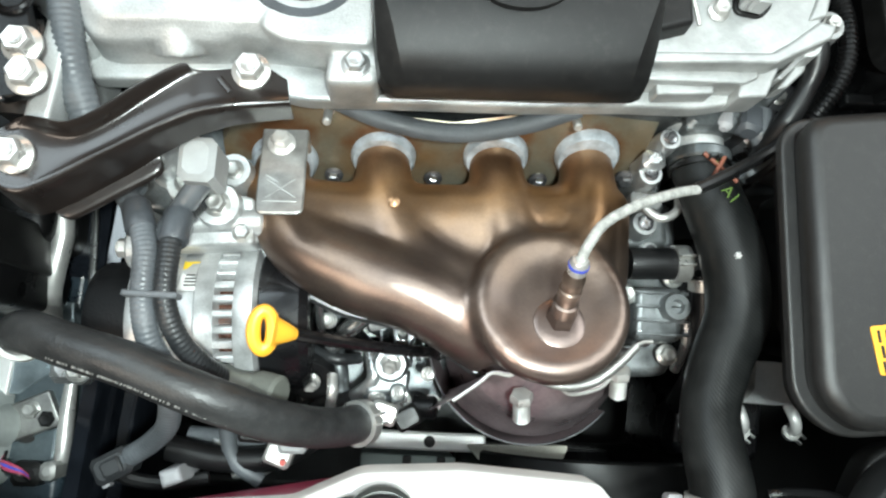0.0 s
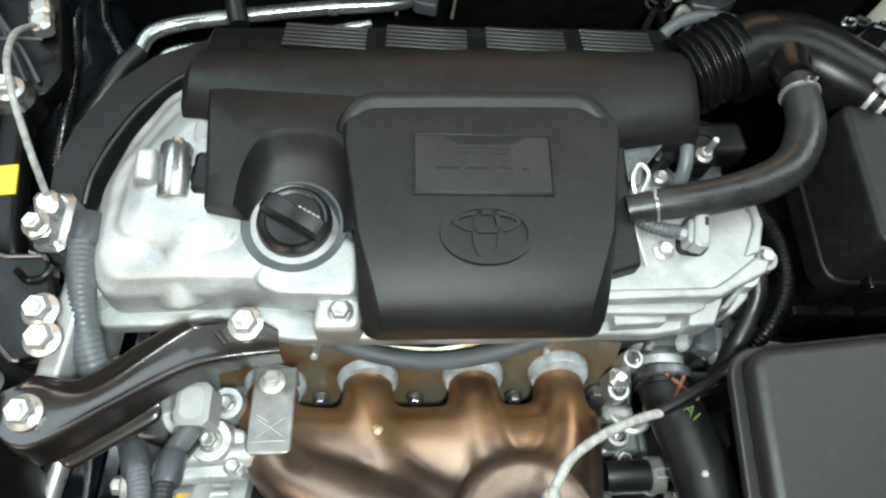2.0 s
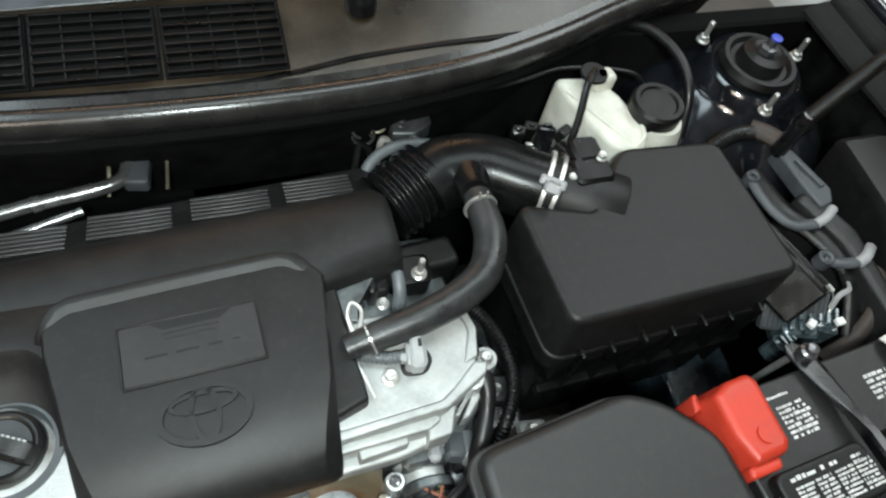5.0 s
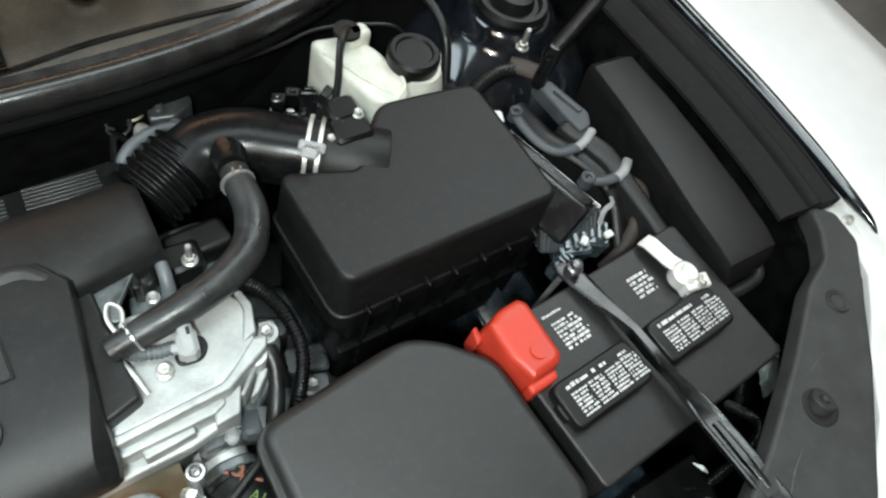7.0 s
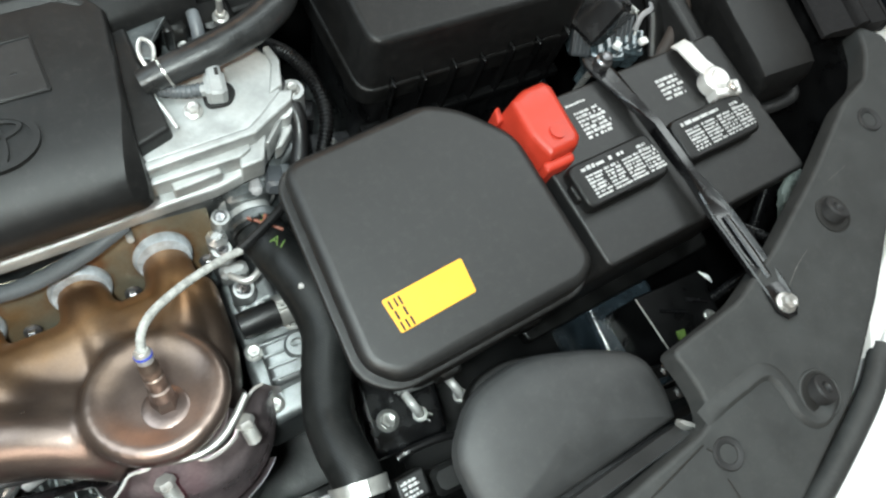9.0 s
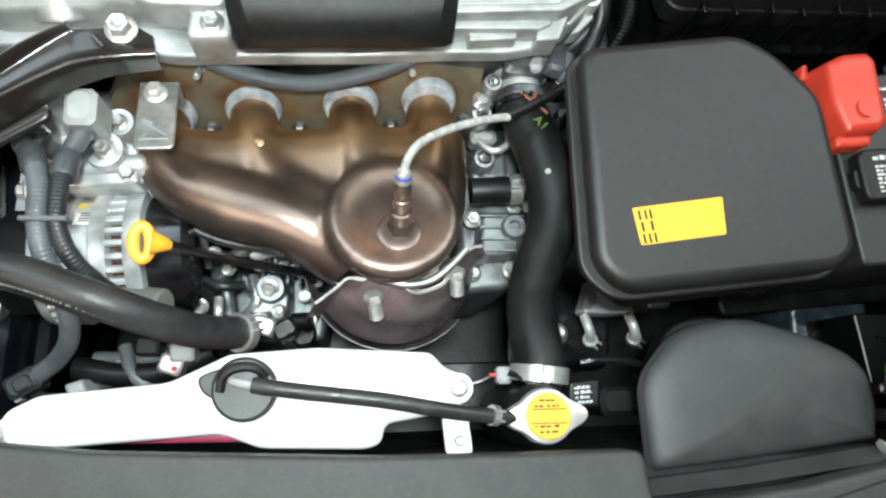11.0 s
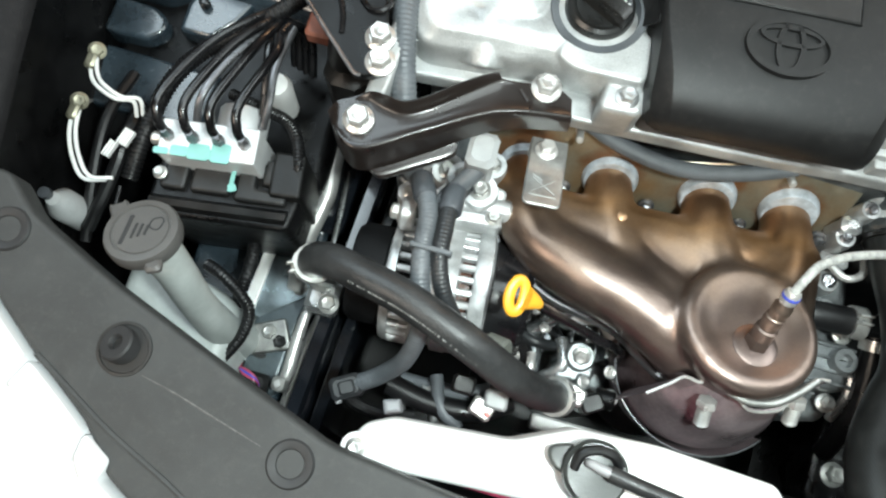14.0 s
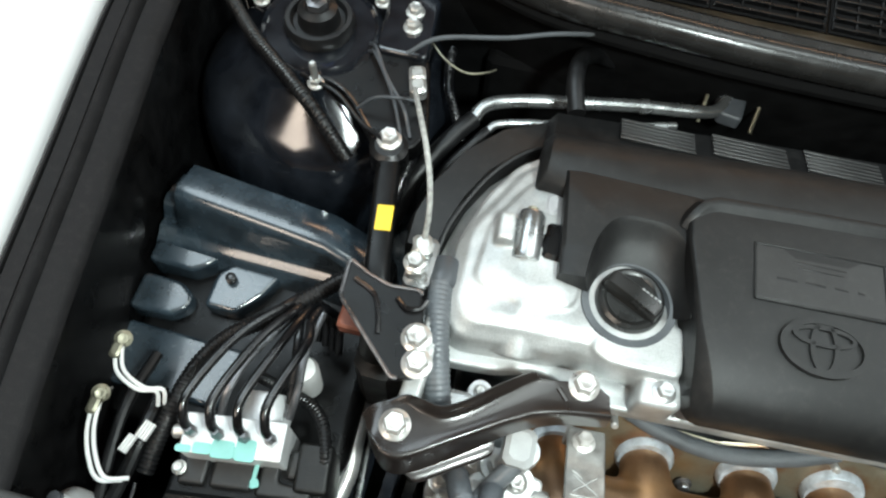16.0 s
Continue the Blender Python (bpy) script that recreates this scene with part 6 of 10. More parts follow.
def bracket_wires():
    """Small fittings between cover and gearbox side."""
    w = thing("cover_bracket", (0.17, 0.30, 1.018), "bright steel bracket with a looped wire clip", "bracket")
    bm = BM()
    slab(bm, [(0.150, 0.335), (0.185, 0.352), (0.20, 0.345), (0.168, 0.305), (0.165, 0.290), (0.152, 0.295)], 1.020, 1.025, 0.003, 0.001)
    part("plate", bm, GREYCAST, w)
    bm = BM()
    tube(bm, [(0.160, 0.275, 1.026), (0.156, 0.292, 1.034), (0.161, 0.302, 1.038), (0.168, 0.294, 1.036), (0.163, 0.280, 1.028)], 0.0018, 8)
    part("wire_loop", bm, STEEL, w)
    bm = BM()
    slab(bm, [(0.172, 0.300), (0.205, 0.298), (0.212, 0.322), (0.190, 0.340), (0.176, 0.322)], 0.985, 0.991, 0.004, 0.001)
    part("lower_plate", bm, GREYCAST, w)
    bm = BM()
    tube(bm, [(0.1445, 0.289, 1.026), (0.1535, 0.262, 1.0265), (0.1590, 0.243, 1.026), (0.1640, 0.223, 1.024)], [0.0014, 0.002, 0.002, 0.0016], 8)
    part("edge_rail", bm, ZINC, w)
    p = thing("ignition_plug", (0.2, 0.33, 1.008), "dark grey wiring plug beside the engine cover", "plug")
    bm = BM()
    block(bm, 0.178, 0.325, 0.972, 0.204, 0.350, 1.012, 0.003)
    block(bm, 0.182, 0.318, 0.99, 0.190, 0.340, 1.020, 0.002)
    block(bm, 0.21, 0.335, 0.96, 0.25, 0.365, 0.992, 0.004)
    part("shell", bm, DARKPL, p)
    bm = BM()
    tube(bm, [(0.206, 0.300, 0.985), (0.210, 0.318, 1.010), (0.2105, 0.340, 1.018), (0.209, 0.356, 1.012)], [0.0068, 0.0060, 0.0055, 0.0045], 12)
    part("boot", bm, CORRUGATED, p)
    bolt(p, (0.237, 0.342, 0.992), 0.0075, material=STEEL, stud=True)
    bolt(p, (0.196, 0.318, 0.992), 0.006, material=STEEL)


bracket_wires()


def reservoir():
    r = thing("brake_reservoir", (0.51, 0.47, 0.9), "cream plastic brake fluid reservoir with a black cap", "reservoir")
    bm = BM()
    slab(bm, [(0.440, 0.535), (0.445, 0.50), (0.470, 0.430), (0.492, 0.418), (0.512, 0.428), (0.518, 0.46), (0.508, 0.50), (0.49, 0.53)], 0.92, 1.030, 0.010, 0.008)
    part("tank", bm, CREAMPE, r)
    for pts in ([(0.447, 0.512, 1.0295), (0.470, 0.466, 1.0305), (0.492, 0.432, 1.0295)], [(0.492, 0.424, 1.028), (0.510, 0.440, 1.0305), (0.514, 0.470, 1.029)]):
        bm = BM()
        tube(bm, pts, 0.0022, 8)
        part("moulded_seam", bm, CREAMPE, r)
    bm = BM()
    slab(bm, [(0.478, 0.505), (0.506, 0.510), (0.502, 0.530), (0.476, 0.528)], 1.02, 1.046, 0.008, 0.006)
    part("neck", bm, CREAMPE, r)
    bm = BM()
    lathe(bm, [(0.030, 0.93), (0.034, 0.955), (0.034, 1.0), (0.029, 1.02), (0.026, 1.028)], Matrix.Translation((0.540, 0.462, 0)), 32)
    part("pot", bm, CREAMPE, r)
    bm = BM()
    lathe(bm, [(0.0285, 1.020), (0.0300, 1.024), (0.0300, 1.042), (0.027, 1.046), (0.022, 1.046), (0.020, 1.043), (0, 1.043)], Matrix.Translation((0.536, 0.470, 0)), 32)
    part("cap", bm, DARKPL, r, "black screw cap")
    bm = BM()
    lathe(bm, [(0.016, 1.043), (0.015, 1.046), (0, 1.046)], Matrix.Translation((0.478, 0.52, 0)), 20)
    part("small_cap", bm, DARKPL, r)
    bm = BM()
    tube(bm, [(0.478, 0.52, 1.05), (0.46, 0.50, 1.05), (0.445, 0.47, 1.02), (0.43, 0.45, 0.98)], 0.004, 8)
    part("pipe", bm, RUBBER, r)


reservoir()

hose("vent_hose", "thin black hose curving behind the reservoir", [(0.56, 0.605, 1.03), (0.578, 0.575, 1.045), (0.592, 0.53, 1.045), (0.592, 0.49, 1.03), (0.585, 0.46, 0.99)], 0.006, RUBBER, seg=12)
hose("vacuum_hose", "dull blue-grey vacuum hose at the firewall", [(0.205, 0.458, 0.965), (0.225, 0.484, 0.985), (0.26, 0.497, 0.99), (0.30, 0.50, 0.98)], 0.006, CORRUGATED, seg=14)


def master_cluster():
    """Valves and plugs between intake and reservoir."""
    c = thing("valve_cluster", (0.40, 0.46, 0.9), "cluster of black valves and plugs by the reservoir", "valves")
    rnd = random.Random(5)
    for k in range(16):
        x, y = 0.365 + rnd.random() * 0.08, 0.432 + rnd.random() * 0.06
        m = Matrix.Translation((x, y, 0.985 + rnd.random() * 0.03)) @ Matrix.Rotation(rnd.random() * 3, 4, "Z") @ Matrix.Rotation(rnd.uniform(-0.5, 0.5), 4, "X")
        w, d = rnd.uniform(0.005, 0.010), rnd.uniform(0.004, 0.007)
        bm = BM()
        block(bm, -w, -d, -0.03, w, d, 0.006, 0.0015, m)
        block(bm, -w * 0.6, -d * 1.25, -0.01, w * 0.6, -d * 0.9, 0.002, 0.0008, m)
        block(bm, -w * 0.5, -d * 0.4, 0.005, w * 0.5, d * 0.4, 0.010, 0.0008, m)
        part("plug", bm, (PAINT, DARKPL, PAINT, DULLSTEEL)[k % 4] if k % 8 != 7 else CLEARBLUE, c)
    bm = BM()
    lathe(bm, [(0.022, 0.93), (0.022, 0.985), (0.018, 0.992), (0, 0.993)], Matrix.Translation((0.41, 0.455, 0)), 26)
    part("valve", bm, PAINT, c)
    for p in ((0.437, 0.425, 1.0), (0.445, 0.412, 1.0)):
        bolt(c, p, 0.007)
    for x, z in ((0.215, 0.94), (0.24, 0.945), (0.275, 0.94)):
        bm = BM()
        tube(bm, [(x, 0.51, z), (x + 0.008, 0.525, z + 0.022), (x + 0.02, 0.52, z + 0.01), (x + 0.022, 0.505, z - 0.02)], 0.004, 8)
        part("wire", bm, ZINC if x > 0.22 else RUBBER, c)


master_cluster()


def side_duct():
    d = thing("air_inlet_duct", (0.75, 0.25, 0.9), "long black plastic inlet duct along the wing", "air duct")
    bm = BM()
    rings = []
    for y, x0, x1, z in ((0.400, 0.748, 0.806, 1.028), (0.392, 0.746, 0.812, 1.034), (0.32, 0.741, 0.813, 1.036), (0.25, 0.735, 0.812, 1.036), (0.18, 0.727, 0.809, 1.035), (0.125, 0.724, 0.803, 1.034), (0.106, 0.724, 0.800, 1.031), (0.099, 0.727, 0.796, 1.022), (0.096, 0.731, 0.792, 1.005)):
        # flat top, a long slope towards the battery and a steep outer side
        rings.append([(x0 + 0.014, y, 0.90), (x0 + 0.008, y, z - 0.055), (x0 + 0.001, y, z - 0.016), (x0, y, z - 0.006), (x0 + 0.002, y, z - 0.0015), (x0 + 0.007, y, z), (x1 - 0.010, y, z), (x1 - 0.003, y, z - 0.002), (x1, y, z - 0.008), (x1 + 0.004, y, 0.90)])
    loft(bm, rings)
    part("duct", bm, COVER, d)
    bm = BM()
    slab(bm, [(0.676, 0.352), (0.70, 0.358), (0.728, 0.30), (0.718, 0.16), (0.712, 0.108), (0.69, 0.12), (0.700, 0.20), (0.70, 0.29)], 0.90, 1.000, 0.01, 0.006)
    part("flange", bm, PLASTIC, d)
    bm = BM()
    tube(bm, [(0.716, 0.30, 0.972), (0.711, 0.22, 0.976), (0.705, 0.15, 0.980), (0.708, 0.108, 0.984), (0.728, 0.090, 0.986), (0.766, 0.087, 0.986), (0.798, 0.094, 0.984), (0.812, 0.12, 0.98)], 0.0075, 12, flatten=0.6)
    part("front_lip", bm, PLASTIC, d)


side_duct()


def right_harness():
    h = thing("wiring_harness", (0.68, 0.33, 0.95), "taped wiring harness with grey clips beside the duct", "wiring")
    for pts, r, m, flat, rid in (([(0.588, 0.41, 0.975), (0.61, 0.435, 0.99), (0.645, 0.445, 1.0), (0.675, 0.445, 1.0)], 0.010, RUBBER, 1.0, 0.001), ([(0.672, 0.452, 1.0), (0.686, 0.438, 1.003), (0.704, 0.418, 1.002)], 0.0125, TAPE, 0.8, 0.0), ([(0.636, 0.384, 0.998), (0.633, 0.361, 1.0), (0.638, 0.336, 1.0), (0.652, 0.317, 1.0), (0.680, 0.314, 1.0)], 0.0068, CONNGREY, 0.55, 0.0), ([(0.678, 0.313, 1.001), (0.694, 0.318, 1.003), (0.712, 0.328, 1.001)], 0.0055, PALEGREY, 0.8, 0.0), ([(0.664, 0.272, 0.998), (0.68, 0.263, 1.0), (0.702, 0.261, 1.0)], 0.0066, CONNGREY, 0.55, 0.0), ([(0.698, 0.259, 1.002), (0.712, 0.264, 1.003), (0.728, 0.275, 1.001)], 0.006, PALEGREY, 0.7, 0.0), ([(0.712, 0.262, 0.99), (0.724, 0.238, 0.99), (0.709, 0.212, 0.978), (0.690, 0.195, 0.95), (0.67, 0.19, 0.92)], 0.0105, TAPE, 0.8, 0.0), ([(0.655, 0.40, 0.985), (0.662, 0.35, 0.985), (0.690, 0.30, 0.985), (0.700, 0.25, 0.98), (0.69, 0.2, 0.95)], 0.013, DARKPL, 0.6, 0.0)):
        bm = BM()
        tube(bm, pts, r, 12, flatten=flat, ridge=rid)
        part("loom", bm, m, h)
    bm = BM()
    slab(bm, [(0.684, 0.416), (0.706, 0.412), (0.724, 0.352), (0.714, 0.334), (0.696, 0.330), (0.690, 0.36)], 0.985, 1.004, 0.005, 0.003)
    p = part("clip_plate", bm, CONNGREY, h, "dark grey clip plate")
    bm = BM()
    slab(bm, [(0.697, 0.395), (0.705, 0.392), (0.716, 0.356), (0.709, 0.355)], 1.003, 1.0075, 0.002, 0.001)
    part("clip_rib", bm, CONNGREY, p)
    for x, y, r in ((0.664, 0.272, 0.009), (0.636, 0.384, 0.008)):
        bm = BM()
        lathe(bm, [(r, 0.990), (r, 1.004), (r * 0.8, 1.005), (r * 0.45, 1.004), (r * 0.4, 0.998)], Matrix.Translation((x, y, 0)), 18)
        part("clip_eye", bm, CONNGREY, h)
    bm = BM()
    block(bm, -0.014, -0.009, -0.012, 0.014, 0.009, 0.008, 0.002, Matrix.Translation((0.606, 0.390, 0.992)) @ Matrix.Rotation(radians(-20), 4, "Z"))
    part("connector", bm, WHITEPE, h, "white connector")
    c = thing("control_unit", (0.63, 0.30, 0.88), "dark finned control unit beside the filter box", "control unit")
    bm = BM()
    edge = [Vector((0.624, 0.372)), Vector((0.666, 0.240))]
    d = (edge[1] - edge[0]).normalized()
    n = Vector((d.y, -d.x))
    m = Matrix(((d.x, n.x, 0, 0), (d.y, n.y, 0, 0), (0, 0, 1, 0), (0, 0, 0, 1)))
    m = Matrix.Translation((edge[0].x, edge[0].y, 0.985)) @ m @ Matrix.Rotation(radians(38), 4, "X")
    block(bm, 0, -0.002, -0.05, 0.138, 0.060, 0.0, 0.003, m)
    part("case", bm, PAINT, c)
    for k in range(13):
        bm = BM()
        block(bm, 0.008, 0.004 + k * 0.0042, -0.001, 0.130, 0.0058 + k * 0.0042, 0.003, 0.0005, m)
        part("fin", bm, DULLSTEEL if k == 0 else PAINT, c)
    tilt = Matrix.Translation((0.634, 0.252, 0.984)) @ Matrix.Rotation(radians(-19), 4, "Z") @ Matrix.Rotation(radians(42), 4, "X")
    bm = BM()
    block(bm, -0.036, -0.050, -0.012, 0.034, 0.0, 0.0, 0.002, tilt)
    part("end_panel", bm, CONNGREY, c, "blue-grey ribbed end")
    for k in range(13):
        bm = BM()
        block(bm, -0.034 + k * 0.0052, -0.047, -0.001, -0.0316 + k * 0.0052, -0.003, 0.0022, 0.0005, tilt)
        part("end_rib", bm, BANDGREY, c)
    bm = BM()
    tube(bm, [tilt @ Vector((-0.036, 0.0, 0.0)), tilt @ Vector((0.034, 0.0, 0.0)), tilt @ Vector((0.034, -0.03, 0.0))], 0.0015, 6, per=2)
    part("worn_edge", bm, ZINC, c)
    bm = BM()
    tube(bm, [m @ Vector((0.0, -0.002, 0.001)), m @ Vector((0.138, -0.002, 0.001))], 0.0013, 6, per=2)
    part("worn_edge", bm, ZINC, c)
    k = thing("clear_connector", (0.64, 0.22, 0.9), "bluish clear multi-pin connector with pale locking tab", "connector")
    rnd = random.Random(21)
    for x, y, z, w, dd, a in ((0.622, 0.255, 0.955, 0.034, 0.026, -20), (0.628, 0.222, 0.958, 0.040, 0.030, -16), (0.660, 0.222, 0.960, 0.030, 0.034, -30), (0.607, 0.210, 0.95, 0.022, 0.018, 10), (0.648, 0.246, 0.966, 0.028, 0.016, -25)):
        bm = BM()
        mm = Matrix.Translation((x, y, z)) @ Matrix.Rotation(radians(a), 4, "Z") @ Matrix.Rotation(radians(rnd.uniform(-20, 20)), 4, "X")
        block(bm, -w / 2, -dd / 2, -0.03, w / 2, dd / 2, 0.004, 0.003, mm)
        for i in range(3):
            block(bm, -w / 2 + 0.004 + i * w * 0.3, -dd * 0.3, 0.003, -w / 2 + 0.004 + i * w * 0.3 + w * 0.16, dd * 0.35, 0.009, 0.001, mm)
        part("housing", bm, CLEARBLUE, k)
    for x, y, z in ((0.632, 0.216, 0.968), (0.618, 0.238, 0.965), (0.662, 0.210, 0.972)):
        bm = BM()
        block(bm, -0.005, -0.004, 0, 0.005, 0.004, 0.006, 0.001, Matrix.Translation((x, y, z)) @ Matrix.Rotation(rnd.uniform(-1, 1), 4, "Z"))
        part("pin_block", bm, WHITEPE, k)
    bm = BM()
    tube(bm, [(0.660, 0.226, 0.975), (0.666, 0.233, 0.988), (0.678, 0.236, 0.992), (0.684, 0.244, 0.990)], 0.0032, 8, flatten=0.6)
    part("locking_tab", bm, PALEGREY, k)


right_harness()


def prop_rod():
    r = thing("bonnet_prop", (0.69, 0.413, 1.0), "black bonnet prop strut rising from the wing", "strut")
    bm = BM()
    tube(bm, [(0.690, 0.413, 1.058), (0.827, 0.449, 1.20), (1.025, 0.502, 1.40), (1.321, 0.581, 1.70)], 0.0092, 14)
    part("tube", bm, DARKPL, r)
    bm = BM()
    lathe(bm, [(0.009, 1.0), (0.009, 1.035), (0.011, 1.045), (0.011, 1.056), (0.007, 1.064), (0.003, 1.065)], Matrix.Translation((0.688, 0.413, 0)), 18)
    part("ball_joint", bm, PAINT, r)


prop_rod()


hose("gearbox_plug_lead", "grey boot and lead falling beside the valve cover", [(0.246, 0.298, 1.0), (0.256, 0.262, 1.002), (0.2655, 0.226, 0.994), (0.262, 0.204, 0.985), (0.250, 0.178, 0.972), (0.240, 0.16, 0.95)], [0.007, 0.0085, 0.008, 0.007, 0.0085, 0.007], RUBBER, category="lead", seg=14)
hose("engine_loom", "black ribbed loom passing down beside the fuse box", [(0.268, 0.33, 0.96), (0.285, 0.295, 0.98), (0.295, 0.258, 0.985), (0.294, 0.220, 0.98), (0.275, 0.186, 0.965), (0.255, 0.17, 0.93)], 0.0070, BLACKPL, ridge=0.0009, pitch=0.0038, category="wiring", seg=14)


def bay_depth():
    """Brackets and casting faces low between engine, filter box and fuse box."""
    g = thing("gearbox", (0.35, 0.25, 0.5), "dark cast gearbox low under the filter box", "gearbox")
    bm = BM()
    slab(bm, [(0.24, 0.17), (0.42, 0.19), (0.44, 0.36), (0.27, 0.40)], 0.55, 0.80, 0.03, 0.02)
    part("case", bm, GREYCAST, g)
    for x, y, z, w in ((0.315, 0.225, 0.86, 0.02), (0.335, 0.20, 0.88, 0.016), (0.300, 0.30, 0.87, 0.018), (0.325, 0.262, 0.84, 0.024)):
        bm = BM()
        block(bm, -w, -w * 0.7, -0.1, w, w * 0.7, 0, 0.003, Matrix.Translation((x, y, z)) @ Matrix.Rotation(x * 9, 4, "Z"))
        part("bracket", bm, GREYPE if x > 0.33 else DULLSTEEL, g)
        bolt(g, (x, y, z), 0.008)


bay_depth()


def firewall_fittings():
    """Brackets, coil springs and pipes on the firewall behind the bellows."""
    f = thing("firewall_bracket", (0.28, 0.55, 0.9), "dull bright bracket and coiled wires on the firewall", "bracket")
    bm = BM()
    slab(bm, [(0.262, 0.536), (0.288, 0.532), (0.312, 0.546), (0.312, 0.566), (0.285, 0.560), (0.266, 0.566)], 0.94, 0.962, 0.004, 0.003)
    part("plate", bm, GREYCAST, f)
    bolt(f, (0.276, 0.549, 0.962), 0.006, material=DULLSTEEL)
    for k, (x, y) in enumerate(((0.232, 0.545), (0.250, 0.560))):
        bm = BM()
        pts = [(x + 0.012 * math.cos(a * 0.7), y + 0.012 * math.sin(a * 0.7), 0.945 + a * 0.0011) for a in range(16)]
        tube(bm, pts, 0.0018, 8, per=3)
        part("coiled_wire", bm, PALEBRASS if k else DULLSTEEL, f)
    p = thing("firewall_panel", (0.12, 0.56, 0.85), "dull black sound panel on the firewall", "panel", kind="structure")
    bm = BM()
    slab(bm, [(0.03, 0.575), (0.20, 0.575), (0.205, 0.60), (0.03, 0.60)], 0.70, 0.952, 0.01, 0.012)
    part("panel", bm, UNDER, p)
    bm = BM()
    tube(bm, [(0.09, 0.560, 0.930), (0.13, 0.552, 0.936), (0.17, 0.556, 0.940), (0.20, 0.566, 0.945)], 0.0022, 8)
    part("edge_wire", bm, PIPEMETAL, p)
    c = thing("sensor_cluster", (0.39, 0.44, 0.95), "cluster of small black plugs with bright glint bits", "plugs")
    rnd = random.Random(31)
    for k in range(10):
        x, y, z = rnd.uniform(0.365, 0.455), rnd.uniform(0.425, 0.475), rnd.uniform(0.985, 1.03)
        m = Matrix.Translation((x, y, z)) @ Matrix.Rotation(rnd.uniform(0, 3), 4, "Z") @ Matrix.Rotation(rnd.uniform(-0.6, 0.6), 4, "X")
        bm = BM()
        if k % 3 == 0:
            tube(bm, [m @ Vector(v) for v in ((-0.018, 0, 0), (-0.006, 0.006, 0.006), (0.008, 0.004, 0.004), (0.018, -0.004, -0.008))], 0.003, 8)
            part("lead", bm, PAINT, c)
        else:
            block(bm, -0.008, -0.005, -0.012, 0.008, 0.005, 0.006, 0.0015, m)
            part("plug", bm, (PAINT, DARKPL, PAINT)[k % 3], c)
        # small zinc bits put in as glints among the plugs
        if k % 4 == 1:
            bm = BM()
            block(bm, -0.004, -0.003, 0.006, 0.004, 0.003, 0.009, 0.001, m)
            part("bright_clip", bm, ZINC, c)


firewall_fittings()
